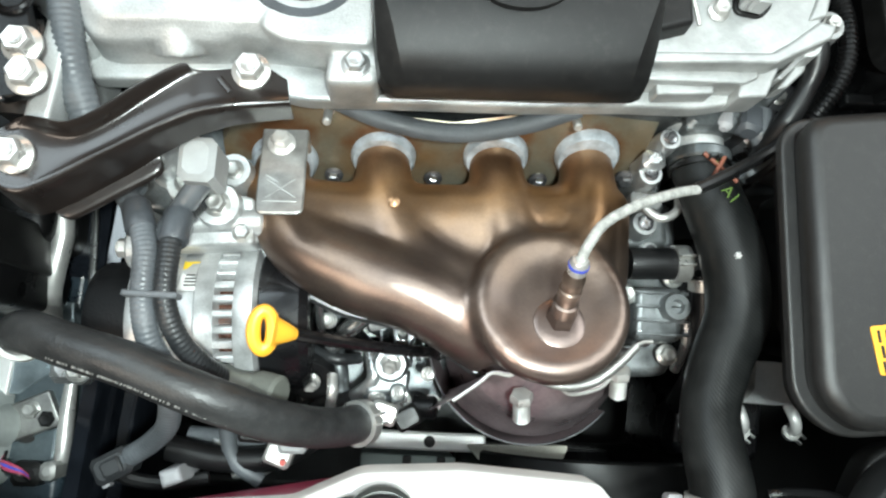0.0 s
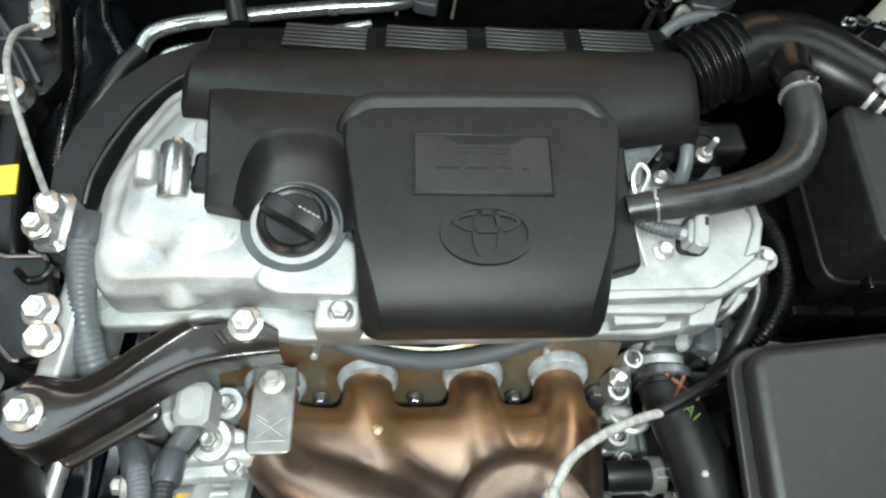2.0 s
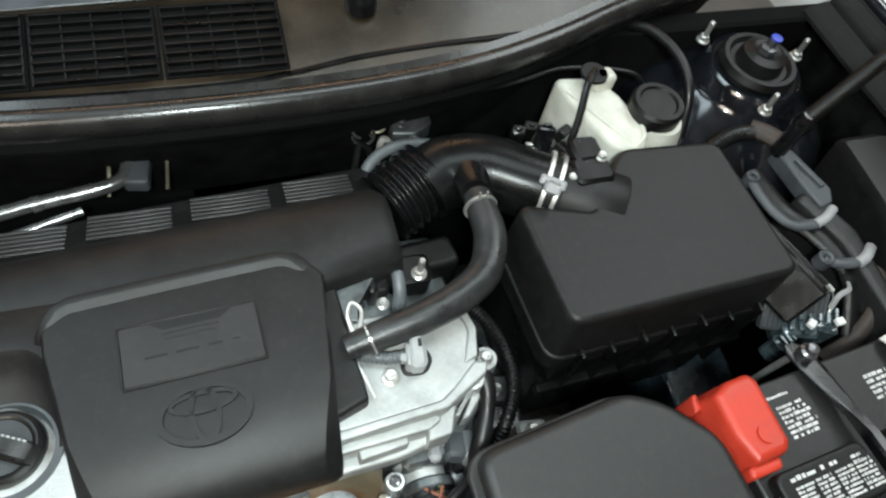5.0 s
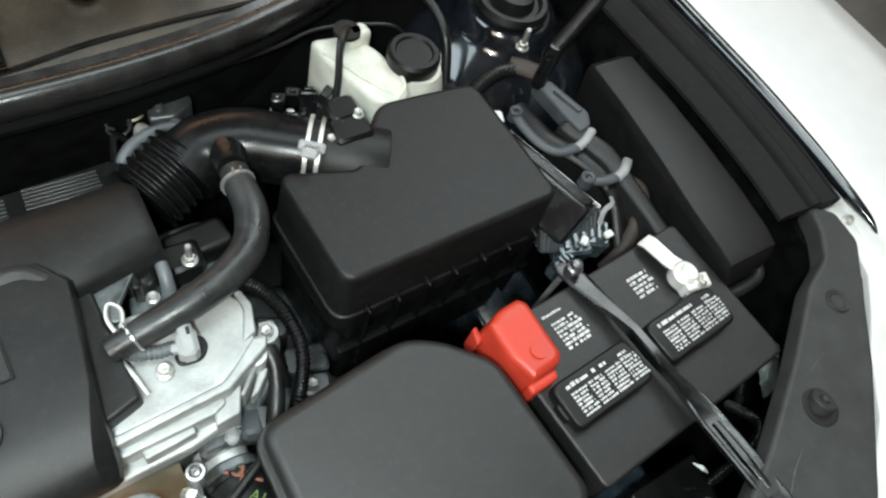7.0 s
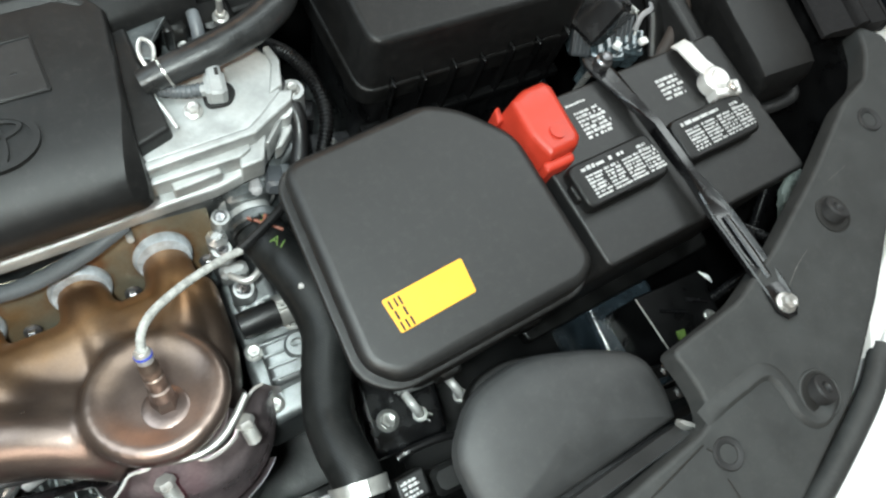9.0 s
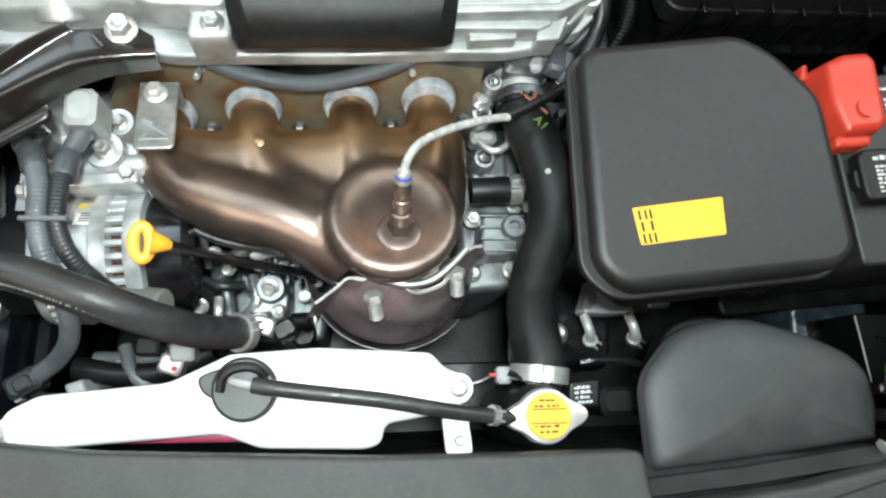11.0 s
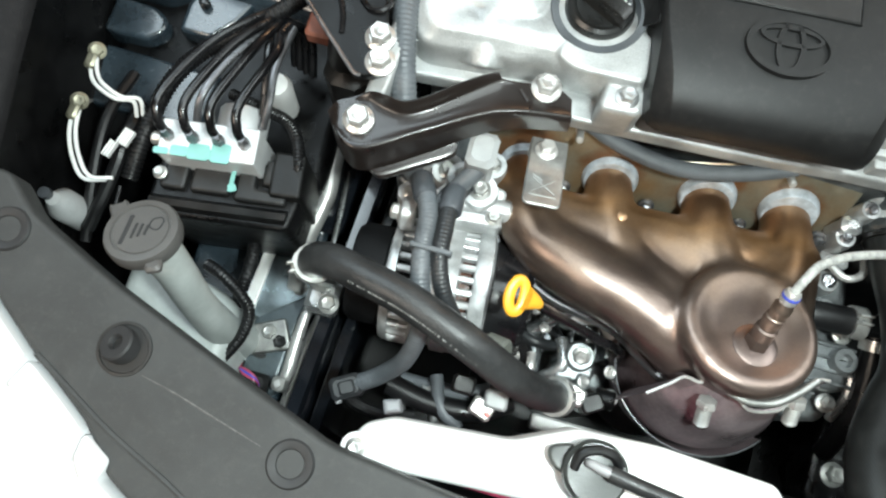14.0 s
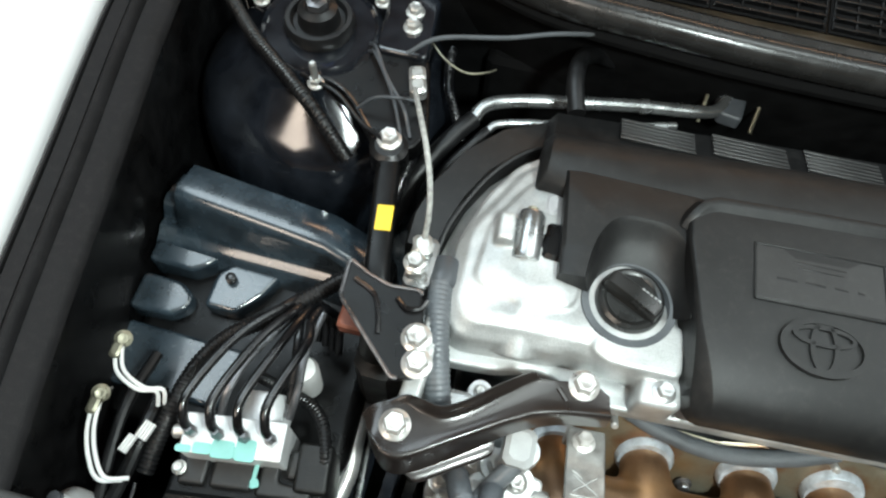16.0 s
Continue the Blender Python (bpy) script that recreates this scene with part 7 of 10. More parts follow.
# ---- the brake and washer side ----
def mount_arm():
    a = thing("engine_mount_arm", (-0.19, 0.12, 1.0), "dark glossy pressed steel engine mount arm", "mount arm")
    bm = BM()
    # pressed channel: rear edge, start of the flat, front ridge, height, rise of the rear lip, drop and slope of the front wall
    line = [((-0.2830, 0.1035), (-0.2815, 0.1015), (-0.2785, 0.0965), 1.020, 0.0, 0.010, 0.001), ((-0.2770, 0.1105), (-0.2745, 0.1070), (-0.2705, 0.0872), 1.026, 0.0, 0.018, 0.003), ((-0.2660, 0.1165), (-0.2640, 0.1130), (-0.2605, 0.0797), 1.027, 0.0, 0.024, 0.005), ((-0.2540, 0.1232), (-0.2515, 0.1165), (-0.2490, 0.0785), 1.027, 0.004, 0.027, 0.006), ((-0.2420, 0.1222), (-0.2390, 0.1135), (-0.2330, 0.0872), 1.027, 0.009, 0.027, 0.007), ((-0.2260, 0.1207), (-0.2230, 0.1130), (-0.2170, 0.0985), 1.027, 0.010, 0.027, 0.007), ((-0.2090, 0.1305), (-0.2055, 0.1228), (-0.2000, 0.1095), 1.027, 0.010, 0.027, 0.0065), ((-0.1890, 0.1475), (-0.1855, 0.1395), (-0.1820, 0.1212), 1.027, 0.009, 0.026, 0.005), ((-0.1665, 0.1640), (-0.1640, 0.1570), (-0.1630, 0.1322), 1.0265, 0.006, 0.024, 0.0045), ((-0.1590, 0.1625), (-0.1570, 0.1590), (-0.1540, 0.1362), 1.026, 0.001, 0.023, 0.004), ((-0.1420, 0.1648), (-0.1400, 0.1620), (-0.1380, 0.1410), 1.025, 0.0, 0.021, 0.003), ((-0.1200, 0.1700), (-0.1190, 0.1675), (-0.1190, 0.1452), 1.022, 0.0, 0.018, 0.003), ((-0.1040, 0.1640), (-0.1035, 0.1612), (-0.1010, 0.1490), 1.019, 0.0, 0.016, 0.003)]
    keys = [[(*a, z), (*b, z), (*c, z), (lip, drop, slope)] for a, b, c, z, lip, drop, slope in line]
    rear, flat, ridge, sizes = [spline([k[i] for k in keys], 5) for i in range(4)]
    rings = []
    for p, q, r, (lip, drop, slope) in zip(rear, flat, ridge, sizes):
        n = (r - q)
        n.z = 0
        n = n.normalized()
        up = Vector((0, 0, 1))
        lip = max(0.0, lip)
        back = (p - q)
        rings.append([p - up * 0.007, p + up * (lip * 0.85), q + back * 0.86 + up * lip, q + back * 0.66 + up * lip * 0.88, q + back * 0.38 + up * lip * 0.40, q + back * 0.16 + up * lip * 0.10, q - back * 0.05, q.lerp(r, 0.5) - up * 0.0004, q.lerp(r, 0.8) + up * 0.0002, q.lerp(r, 0.9) + up * 0.0010, q.lerp(r, 0.97) + up * 0.0014, r + n * 0.0008 + up * 0.0008, r + n * 0.0018 - up * 0.0008, r + n * (0.0022 + slope * 0.25) - up * drop * 0.3, r + n * (0.002 + slope) - up * drop, r + n * slope - up * drop, r - up * 0.004, q.lerp(r, 0.5) - up * 0.0035, q - up * 0.0035])
    loft(bm, rings)
    part("pressing", bm, BRONZE, a, "", 50)
    bm = BM()
    rings = []
    for x, y, w in spline([(-0.2445, 0.0760, 0.002), (-0.2405, 0.0768, 0.0085), (-0.2340, 0.0800, 0.0105), (-0.2105, 0.0955, 0.0105), (-0.1910, 0.1083, 0.0105), (-0.1855, 0.1118, 0.0085), (-0.1830, 0.1135, 0.004)], 4):
        n = Vector((0.54, -0.84))
        rings.append([(x + n.x * u, y + n.y * u, 1.0 + h) for u, h in ((-0.003, 0.003), (0.0, 0.001), (w * 0.5, 0.0), (w * 0.85, 0.0), (w, -0.0015), (w, -0.005), (w * 0.85, -0.004), (-0.003, -0.003))])
    loft(bm, rings)
    part("lower_flange", bm, BRONZE, a, "", 50)
    bm = BM()
    tube(bm, [(-0.1440, 0.1585, 1.0255), (-0.1365, 0.1505, 1.0250)], 0.0022, 8, per=2, flatten=0.5)
    part("stamped_dimple", bm, BRONZE, a)
    bolt(a, (-0.2565, 0.100, 1.0275), 0.0120, material=STEEL)
    bolt(a, (-0.1255, 0.1655, 1.0235), 0.0120, material=STEEL)
    b = thing("mount_bracket", (-0.28, 0.18, 1.0), "black forked engine mount bracket with two bolts", "mount bracket")
    bm = BM()
    outline = [(-0.327, 0.218), (-0.310, 0.209), (-0.290, 0.203), (-0.264, 0.205), (-0.257, 0.184), (-0.246, 0.147), (-0.252, 0.136), (-0.268, 0.131), (-0.284, 0.146), (-0.300, 0.161), (-0.325, 0.185)]
    slab(bm, outline, 1.026, 1.034, 0.004, 0.0015)
    part("plate", bm, BLACKPL, b)
    bm = BM()
    rim = rounded(ccw(outline), 0.004, 3)
    rim = [p for p in rim if p.x < -0.262]
    start = max(range(len(rim)), key=lambda i: (rim[i] - rim[i - 1]).length)
    rim = rim[start:] + rim[:start]
    tube(bm, [(p.x, p.y, 1.0345) for p in rim], 0.0017, 8, smooth=False)
    part("folded_rim", bm, DULLSTEEL, b, "pale rim of the plate")
    bm = BM()
    tube(bm, [(-0.318, 0.202, 1.034), (-0.300, 0.193, 1.0345), (-0.292, 0.178, 1.0345), (-0.288, 0.162, 1.034)], 0.0024, 8)
    part("pressed_line", bm, PAINT, b)
    bm = BM()
    tube(bm, [(-0.281, 0.194, 1.034), (-0.272, 0.187, 1.0355), (-0.262, 0.189, 1.0355), (-0.258, 0.198, 1.034)], 0.0026, 8)
    part("pressed_lip", bm, PAINT, b)
    bm = BM()
    block(bm, -0.308, 0.142, 0.88, -0.268, 0.186, 0.99, 0.01)
    lathe(bm, [(0.020, 0.985), (0.018, 1.0), (0.012, 1.027)], Matrix.Translation((-0.288, 0.17, 0)), 18)
    part("mount_body", bm, DARKPL, b)
    bm = BM()
    block(bm, -0.328, 0.172, 0.985, -0.300, 0.196, 1.0, 0.002)
    part("stay", bm, RUST, b, "red-brown rusted stay")
    bolt(b, (-0.258, 0.166, 1.0345), 0.0120, material=STEEL)
    bolt(b, (-0.2525, 0.1465, 1.0345), 0.0120, material=STEEL)
    p = thing("mount_post", (-0.25, 0.12, 0.9), "pale cast post between mount and arm", "mount post")
    bm = BM()
    slab(bm, [(-0.262, 0.114), (-0.246, 0.114), (-0.240, 0.20), (-0.256, 0.20)], 0.93, 1.018, 0.004, 0.003)
    part("casting", bm, CAST, p)
    bm = BM()
    slab(bm, [(-0.232, 0.108), (-0.206, 0.116), (-0.204, 0.150), (-0.228, 0.150)], 0.93, 0.985, 0.006, 0.004)
    part("web", bm, MACH, p)


mount_arm()


def timing_side():
    """Chain cover face, belt guard and conduits on the engine's end."""
    g = thing("belt_guard", (-0.24, 0.33, 0.95), "black plastic guard curving round the engine's end", "guard")
    bm = BM()
    rings = []
    for i, (x, y, w, z) in enumerate(((-0.150, 0.424, 0.032, 0.990), (-0.188, 0.411, 0.034, 0.998), (-0.224, 0.388, 0.035, 1.003), (-0.250, 0.358, 0.036, 1.004), (-0.268, 0.321, 0.036, 1.004), (-0.277, 0.288, 0.034, 1.002), (-0.279, 0.262, 0.030, 0.996))):
        pts = ((-0.150, 0.424), (-0.188, 0.411), (-0.224, 0.388), (-0.250, 0.358), (-0.268, 0.321), (-0.277, 0.288), (-0.279, 0.262))
        a, b = Vector(pts[max(0, i - 1)]), Vector(pts[min(6, i + 1)])
        t = (b - a).normalized()
        nrm = Vector((-t.y, t.x))
        c = Vector((x, y))
        rings.append([(*(c + nrm * w * f), z + dz) for f, dz in ((-0.55, -0.05), (-0.52, -0.006), (-0.44, 0.0), (0.42, 0.003), (0.5, -0.003), (0.52, -0.05))])
    loft(bm, rings)
    part("guard", bm, COVER, g)
    bm = BM()
    tube(bm, [(-0.172, 0.402, 1.000), (-0.207, 0.380, 1.005), (-0.233, 0.348, 1.007), (-0.250, 0.313, 1.007), (-0.260, 0.284, 1.005), (-0.264, 0.262, 0.999)], 0.0026, 8)
    part("guard_lip", bm, RUBBER, g, "black rubber lip")
    s = hose("engine_conduit", "grey corrugated wiring conduit at the engine's end", [(-0.252, 0.245, 1.004), (-0.2525, 0.225, 1.010), (-0.247, 0.19, 1.010), (-0.238, 0.155, 1.004), (-0.228, 0.125, 0.985), (-0.218, 0.105, 0.94)], 0.0105, CORRUGATED, ridge=0.0005, pitch=0.0042, category="conduit")
    bm = BM()
    lathe(bm, [(0.0125, -0.012), (0.0135, -0.008), (0.0135, 0.010), (0.0120, 0.014)], aim((-0.2525, 0.236, 1.006), (-0.2515, 0.20, 1.012)), 24)
    part("collar", bm, CONNGREY, s, "grey plastic collar")
    c = thing("crank_side_castings", (-0.21, 0.1, 0.8), "pale cast bosses and bolts below the arm", "castings")
    for x, y, z, r in ((-0.205, 0.135, 0.975, 0.014), (-0.200, 0.155, 0.975, 0.010), (-0.178, 0.085, 0.935, 0.016), (-0.172, 0.108, 0.94, 0.014), (-0.155, 0.095, 0.955, 0.015), (-0.150, 0.125, 0.94, 0.012), (-0.188, 0.118, 0.92, 0.015), (-0.215, 0.085, 0.93, 0.010)):
        bm = BM()
        lathe(bm, [(r * 1.3, z - 0.08), (r * 1.1, z - 0.008), (r, z), (r * 0.5, z)], Matrix.Translation((x, y, 0)) @ Matrix.Rotation(0.0, 4, "X"), 18)
        part("boss", bm, ALTCAST, c)
        bolt(c, (x, y, z), r * 0.62)
    bm = BM()
    block(bm, -0.173, 0.100, 0.955, -0.149, 0.130, 0.998, 0.004)
    part("plug", bm, GREYPE, c, "pale grey plug")
    bm = BM()
    tube(bm, [(-0.16, 0.105, 0.98), (-0.175, 0.085, 0.97), (-0.186, 0.064, 0.968)], 0.008, 12)
    part("plug_lead", bm, CORRUGATED, c)
    # flat faces that close the front of the timing cover
    bm = BM()
    slab(bm, [(-0.235, 0.165), (-0.235, 0.10), (-0.13, 0.09), (-0.13, 0.18)], 0.60, 0.90, 0.01, 0.006)
    part("timing_case", bm, GREYCAST, c)


timing_side()


def damper_rod():
    r = thing("torque_rod", (-0.31, 0.26, 1.0), "black torque rod with a yellow sticker", "torque rod")
    bm = BM()
    line = [(-0.331, 0.345, 1.012), (-0.326, 0.318, 1.014), (-0.318, 0.275, 1.016), (-0.308, 0.225, 1.016), (-0.304, 0.208, 1.010)]
    rings = []
    for x, y, z in spline(line, 5):
        rings.append([(x + a, y, z + b) for a, b in ((-0.010, -0.02), (-0.0115, -0.008), (-0.0105, -0.004), (-0.0085, -0.0008), (-0.0055, 0.0), (0.0055, 0.0), (0.0085, -0.0008), (0.0105, -0.004), (0.0115, -0.008), (0.010, -0.02))])
    loft(bm, rings)
    part("rod", bm, BLACKPL, r, "", 60)
    bm = BM()
    slab(bm, [(-0.3235, 0.2815), (-0.3095, 0.2840), (-0.3060, 0.2595), (-0.3200, 0.2570)], 1.0155, 1.0172, 0.001, 0.0003)
    part("sticker", bm, YELLOW, r, "plain yellow sticker")
    bm = BM()
    lathe(bm, [(0.018, 0.99), (0.018, 1.012), (0.013, 1.016), (0.007, 1.016)], Matrix.Translation((-0.332, 0.345, 0)), 26)
    part("bush", bm, RUBBER, r)
    bolt(r, (-0.333, 0.350, 1.016), 0.0115, material=STEEL)
    b = thing("strut_brace", (-0.37, 0.39, 1.0), "black pressed brace from the strut tower", "brace")
    bm = BM()
    slab(bm, [(-0.432, 0.403), (-0.413, 0.408), (-0.385, 0.394), (-0.345, 0.350), (-0.312, 0.352), (-0.302, 0.376), (-0.322, 0.46), (-0.37, 0.47), (-0.40, 0.45)], 0.985, 1.006, 0.008, 0.003)
    plate = part("brace", bm, BLACKPL, b)
    bm = BM()
    tube(bm, [(-0.430, 0.404, 1.006), (-0.413, 0.409, 1.007), (-0.386, 0.395, 1.007), (-0.347, 0.352, 1.007)], 0.0026, 8)
    part("folded_lip", bm, PAINT, plate)
    for p in ((-0.352, 0.513, 1.012), (-0.349, 0.492, 1.012)):
        bolt(b, p, 0.010)
    bm = BM()
    slab(bm, [(-0.378, 0.455), (-0.325, 0.455), (-0.33, 0.54), (-0.385, 0.54)], 0.97, 1.012, 0.008, 0.004)
    part("shelf", bm, GLOSS, b)
    g = thing("ground_strap", (-0.28, 0.24, 1.0), "white sleeved ground wire with bright lugs", "ground wire")
    bm = BM()
    tube(bm, [(-0.274, 0.250, 1.032), (-0.2735, 0.262, 1.060), (-0.2780, 0.280, 1.078), (-0.2870, 0.303, 1.086), (-0.2990, 0.332, 1.082), (-0.313, 0.370, 1.060), (-0.324, 0.406, 1.025)], 0.0024, 10)
    part("wire", bm, BRAID, g)
    for x, y, z in ((-0.274, 0.246, 1.03), (-0.276, 0.228, 1.028), (-0.328, 0.430, 1.016), (-0.323, 0.414, 1.018)):
        bm = BM()
        block(bm, -0.008, -0.009, -0.010, 0.008, 0.009, 0.006, 0.003, Matrix.Translation((x, y, z)) @ Matrix.Rotation(0.3, 4, "Z"))
        part("lug", bm, ZINC, g)
    bolt(g, (-0.276, 0.228, 1.034), 0.0095)
    bm = BM()
    block(bm, -0.284, 0.215, 0.96, -0.262, 0.262, 1.020, 0.004)
    part("post", bm, MACH, g)


damper_rod()


hose("tower_loom", "black ribbed wiring bundle over the strut tower", [(-0.575, 0.520, 1.000), (-0.544, 0.487, 1.006), (-0.502, 0.443, 1.008), (-0.460, 0.409, 1.008), (-0.412, 0.372, 1.000), (-0.375, 0.345, 0.975)], 0.0075, RUBBER, ridge=0.0008, pitch=0.004, category="wiring", seg=12)
hose("brake_wire", "thin black wire beside the strut tower", [(-0.450, 0.415, 1.000), (-0.429, 0.4035, 1.010), (-0.396, 0.391, 1.012), (-0.365, 0.365, 1.012), (-0.337, 0.346, 1.020)], 0.0022, RUBBER, category="wire", seg=8)
hose("firewall_wire", "thin black wire along the firewall", [(-0.345, 0.455, 1.015), (-0.316, 0.471, 1.028), (-0.252, 0.488, 1.030), (-0.199, 0.509, 1.030), (-0.1445, 0.521, 1.028), (-0.11, 0.525, 1.010)], 0.0024, BANDGREY, category="wire", seg=8)


hose("cowl_cable", "thin black cable hanging under the cowl seal", [(0.290, 0.548, 1.000), (0.3121, 0.5430, 1.014), (0.3537, 0.5367, 1.017), (0.4097, 0.5453, 1.017), (0.4596, 0.5560, 1.018), (0.5116, 0.5495, 1.018), (0.5538, 0.5418, 1.012), (0.575, 0.535, 0.99)], 0.0026, RUBBER, category="cable", seg=8)


hose("bulkhead_loom", "glossy black ribbed loom falling behind the torque rod", [(-0.336, 0.500, 0.940), (-0.3309, 0.4699, 0.960), (-0.3206, 0.4243, 0.960), (-0.3187, 0.3949, 0.958), (-0.3214, 0.3662, 0.950), (-0.3281, 0.3276, 0.930)], 0.0062, PAINT, ridge=0.0008, pitch=0.0036, category="wiring", seg=12, group="bulkhead looms")
hose("bulkhead_loom", "glossy black ribbed loom falling behind the torque rod", [(-0.313, 0.530, 0.950), (-0.3111, 0.5076, 0.962), (-0.3035, 0.4691, 0.962), (-0.2927, 0.4479, 0.955), (-0.2773, 0.4247, 0.935)], 0.0055, PAINT, ridge=0.0008, pitch=0.0036, category="wiring", seg=12, group="bulkhead looms")
hose("tie_wire", "thin pale yellow wire looped on the bulkhead", [(-0.335, 0.510, 0.985), (-0.3268, 0.4884, 1.000), (-0.3082, 0.4683, 1.002), (-0.2850, 0.4581, 1.002), (-0.2655, 0.4660, 1.000), (-0.2588, 0.4852, 0.985)], 0.0010, PALEBRASS, category="wire", seg=8)
for pts in ([(-0.385, 0.462, 1.010), (-0.3738, 0.4472, 1.022), (-0.3541, 0.4146, 1.024), (-0.3289, 0.3837, 1.022), (-0.3175, 0.3635, 1.008)], [(-0.383, 0.452, 1.010), (-0.3715, 0.4387, 1.022), (-0.3421, 0.3935, 1.024), (-0.3244, 0.3577, 1.010)], [(-0.374, 0.381, 1.010), (-0.3573, 0.3868, 1.024), (-0.336, 0.391, 1.026), (-0.3172, 0.3966, 1.020)]):
    hose("rod_wire", "thin grey wire beside the torque rod", pts, 0.0017, CONNGREY, category="wire", seg=8, group="rod wires")


def heater_pipes():
    for k, pts in enumerate(([(-0.272, 0.440, 0.950), (-0.262, 0.460, 0.955), (-0.235, 0.475, 0.955), (-0.175, 0.490, 0.955), (-0.10, 0.506, 0.955), (-0.028, 0.519, 0.955), (-0.012, 0.542, 0.955)], [(-0.254, 0.436, 0.943), (-0.245, 0.448, 0.945), (-0.215, 0.458, 0.945), (-0.15, 0.472, 0.945), (-0.06, 0.498, 0.945)])):
        p = thing("heater_pipe", pts[0], "bright metal heater pipe bent across the firewall", "pipe", "heater pipes")
        bm = BM()
        tube(bm, pts, 0.0072 if k == 0 else 0.0046, 14)
        part("pipe", bm, PIPEMETAL, p)
        if k == 0:
            bm = BM()
            tube(bm, [(-0.102, 0.5056, 0.955), (-0.094, 0.5070, 0.955)], 0.0082, 14)
            part("joint_collar", bm, PIPEMETAL, p)
    for pts, r in (([(-0.335, 0.315, 0.88), (-0.315, 0.365, 0.930), (-0.288, 0.415, 0.948), (-0.270, 0.444, 0.951)], 0.0095), ([(-0.308, 0.335, 0.88), (-0.290, 0.378, 0.928), (-0.264, 0.420, 0.941), (-0.253, 0.438, 0.943)], 0.0065)):
        hose("heater_pipe_sleeve", "dark rubber sleeve on the heater pipe", pts, r, RUBBER, seg=14, group="heater sleeves")
    s = thing("pipe_bracket", (-0.05, 0.55, 0.9), "bright bracket with a nut holding the pipes", "bracket")
    bm = BM()
    slab(bm, [(-0.020, 0.516), (0.004, 0.512), (0.010, 0.556), (-0.002, 0.570), (-0.022, 0.560)], 0.945, 0.960, 0.005, 0.003)
    part("plate", bm, CONNGREY, s)
    bolt(s, (-0.008, 0.552, 0.960), 0.009)
    for x in (-0.036, 0.020):
        bm = BM()
        tube(bm, [(x, 0.515, 0.94), (x + 0.004, 0.55, 0.955), (x, 0.59, 0.95)], 0.0022, 8, ridge=0.0005, pitch=0.003)
        part("spring_wire", bm, PALEBRASS, s)
    hose("heater_hose", "thin black hose looping behind the engine cover", [(-0.170, 0.44, 1.0), (-0.178, 0.475, 1.005), (-0.176, 0.51, 1.0), (-0.160, 0.54, 0.98), (-0.14, 0.555, 0.96)], 0.009, RUBBER, seg=14)


heater_pipes()


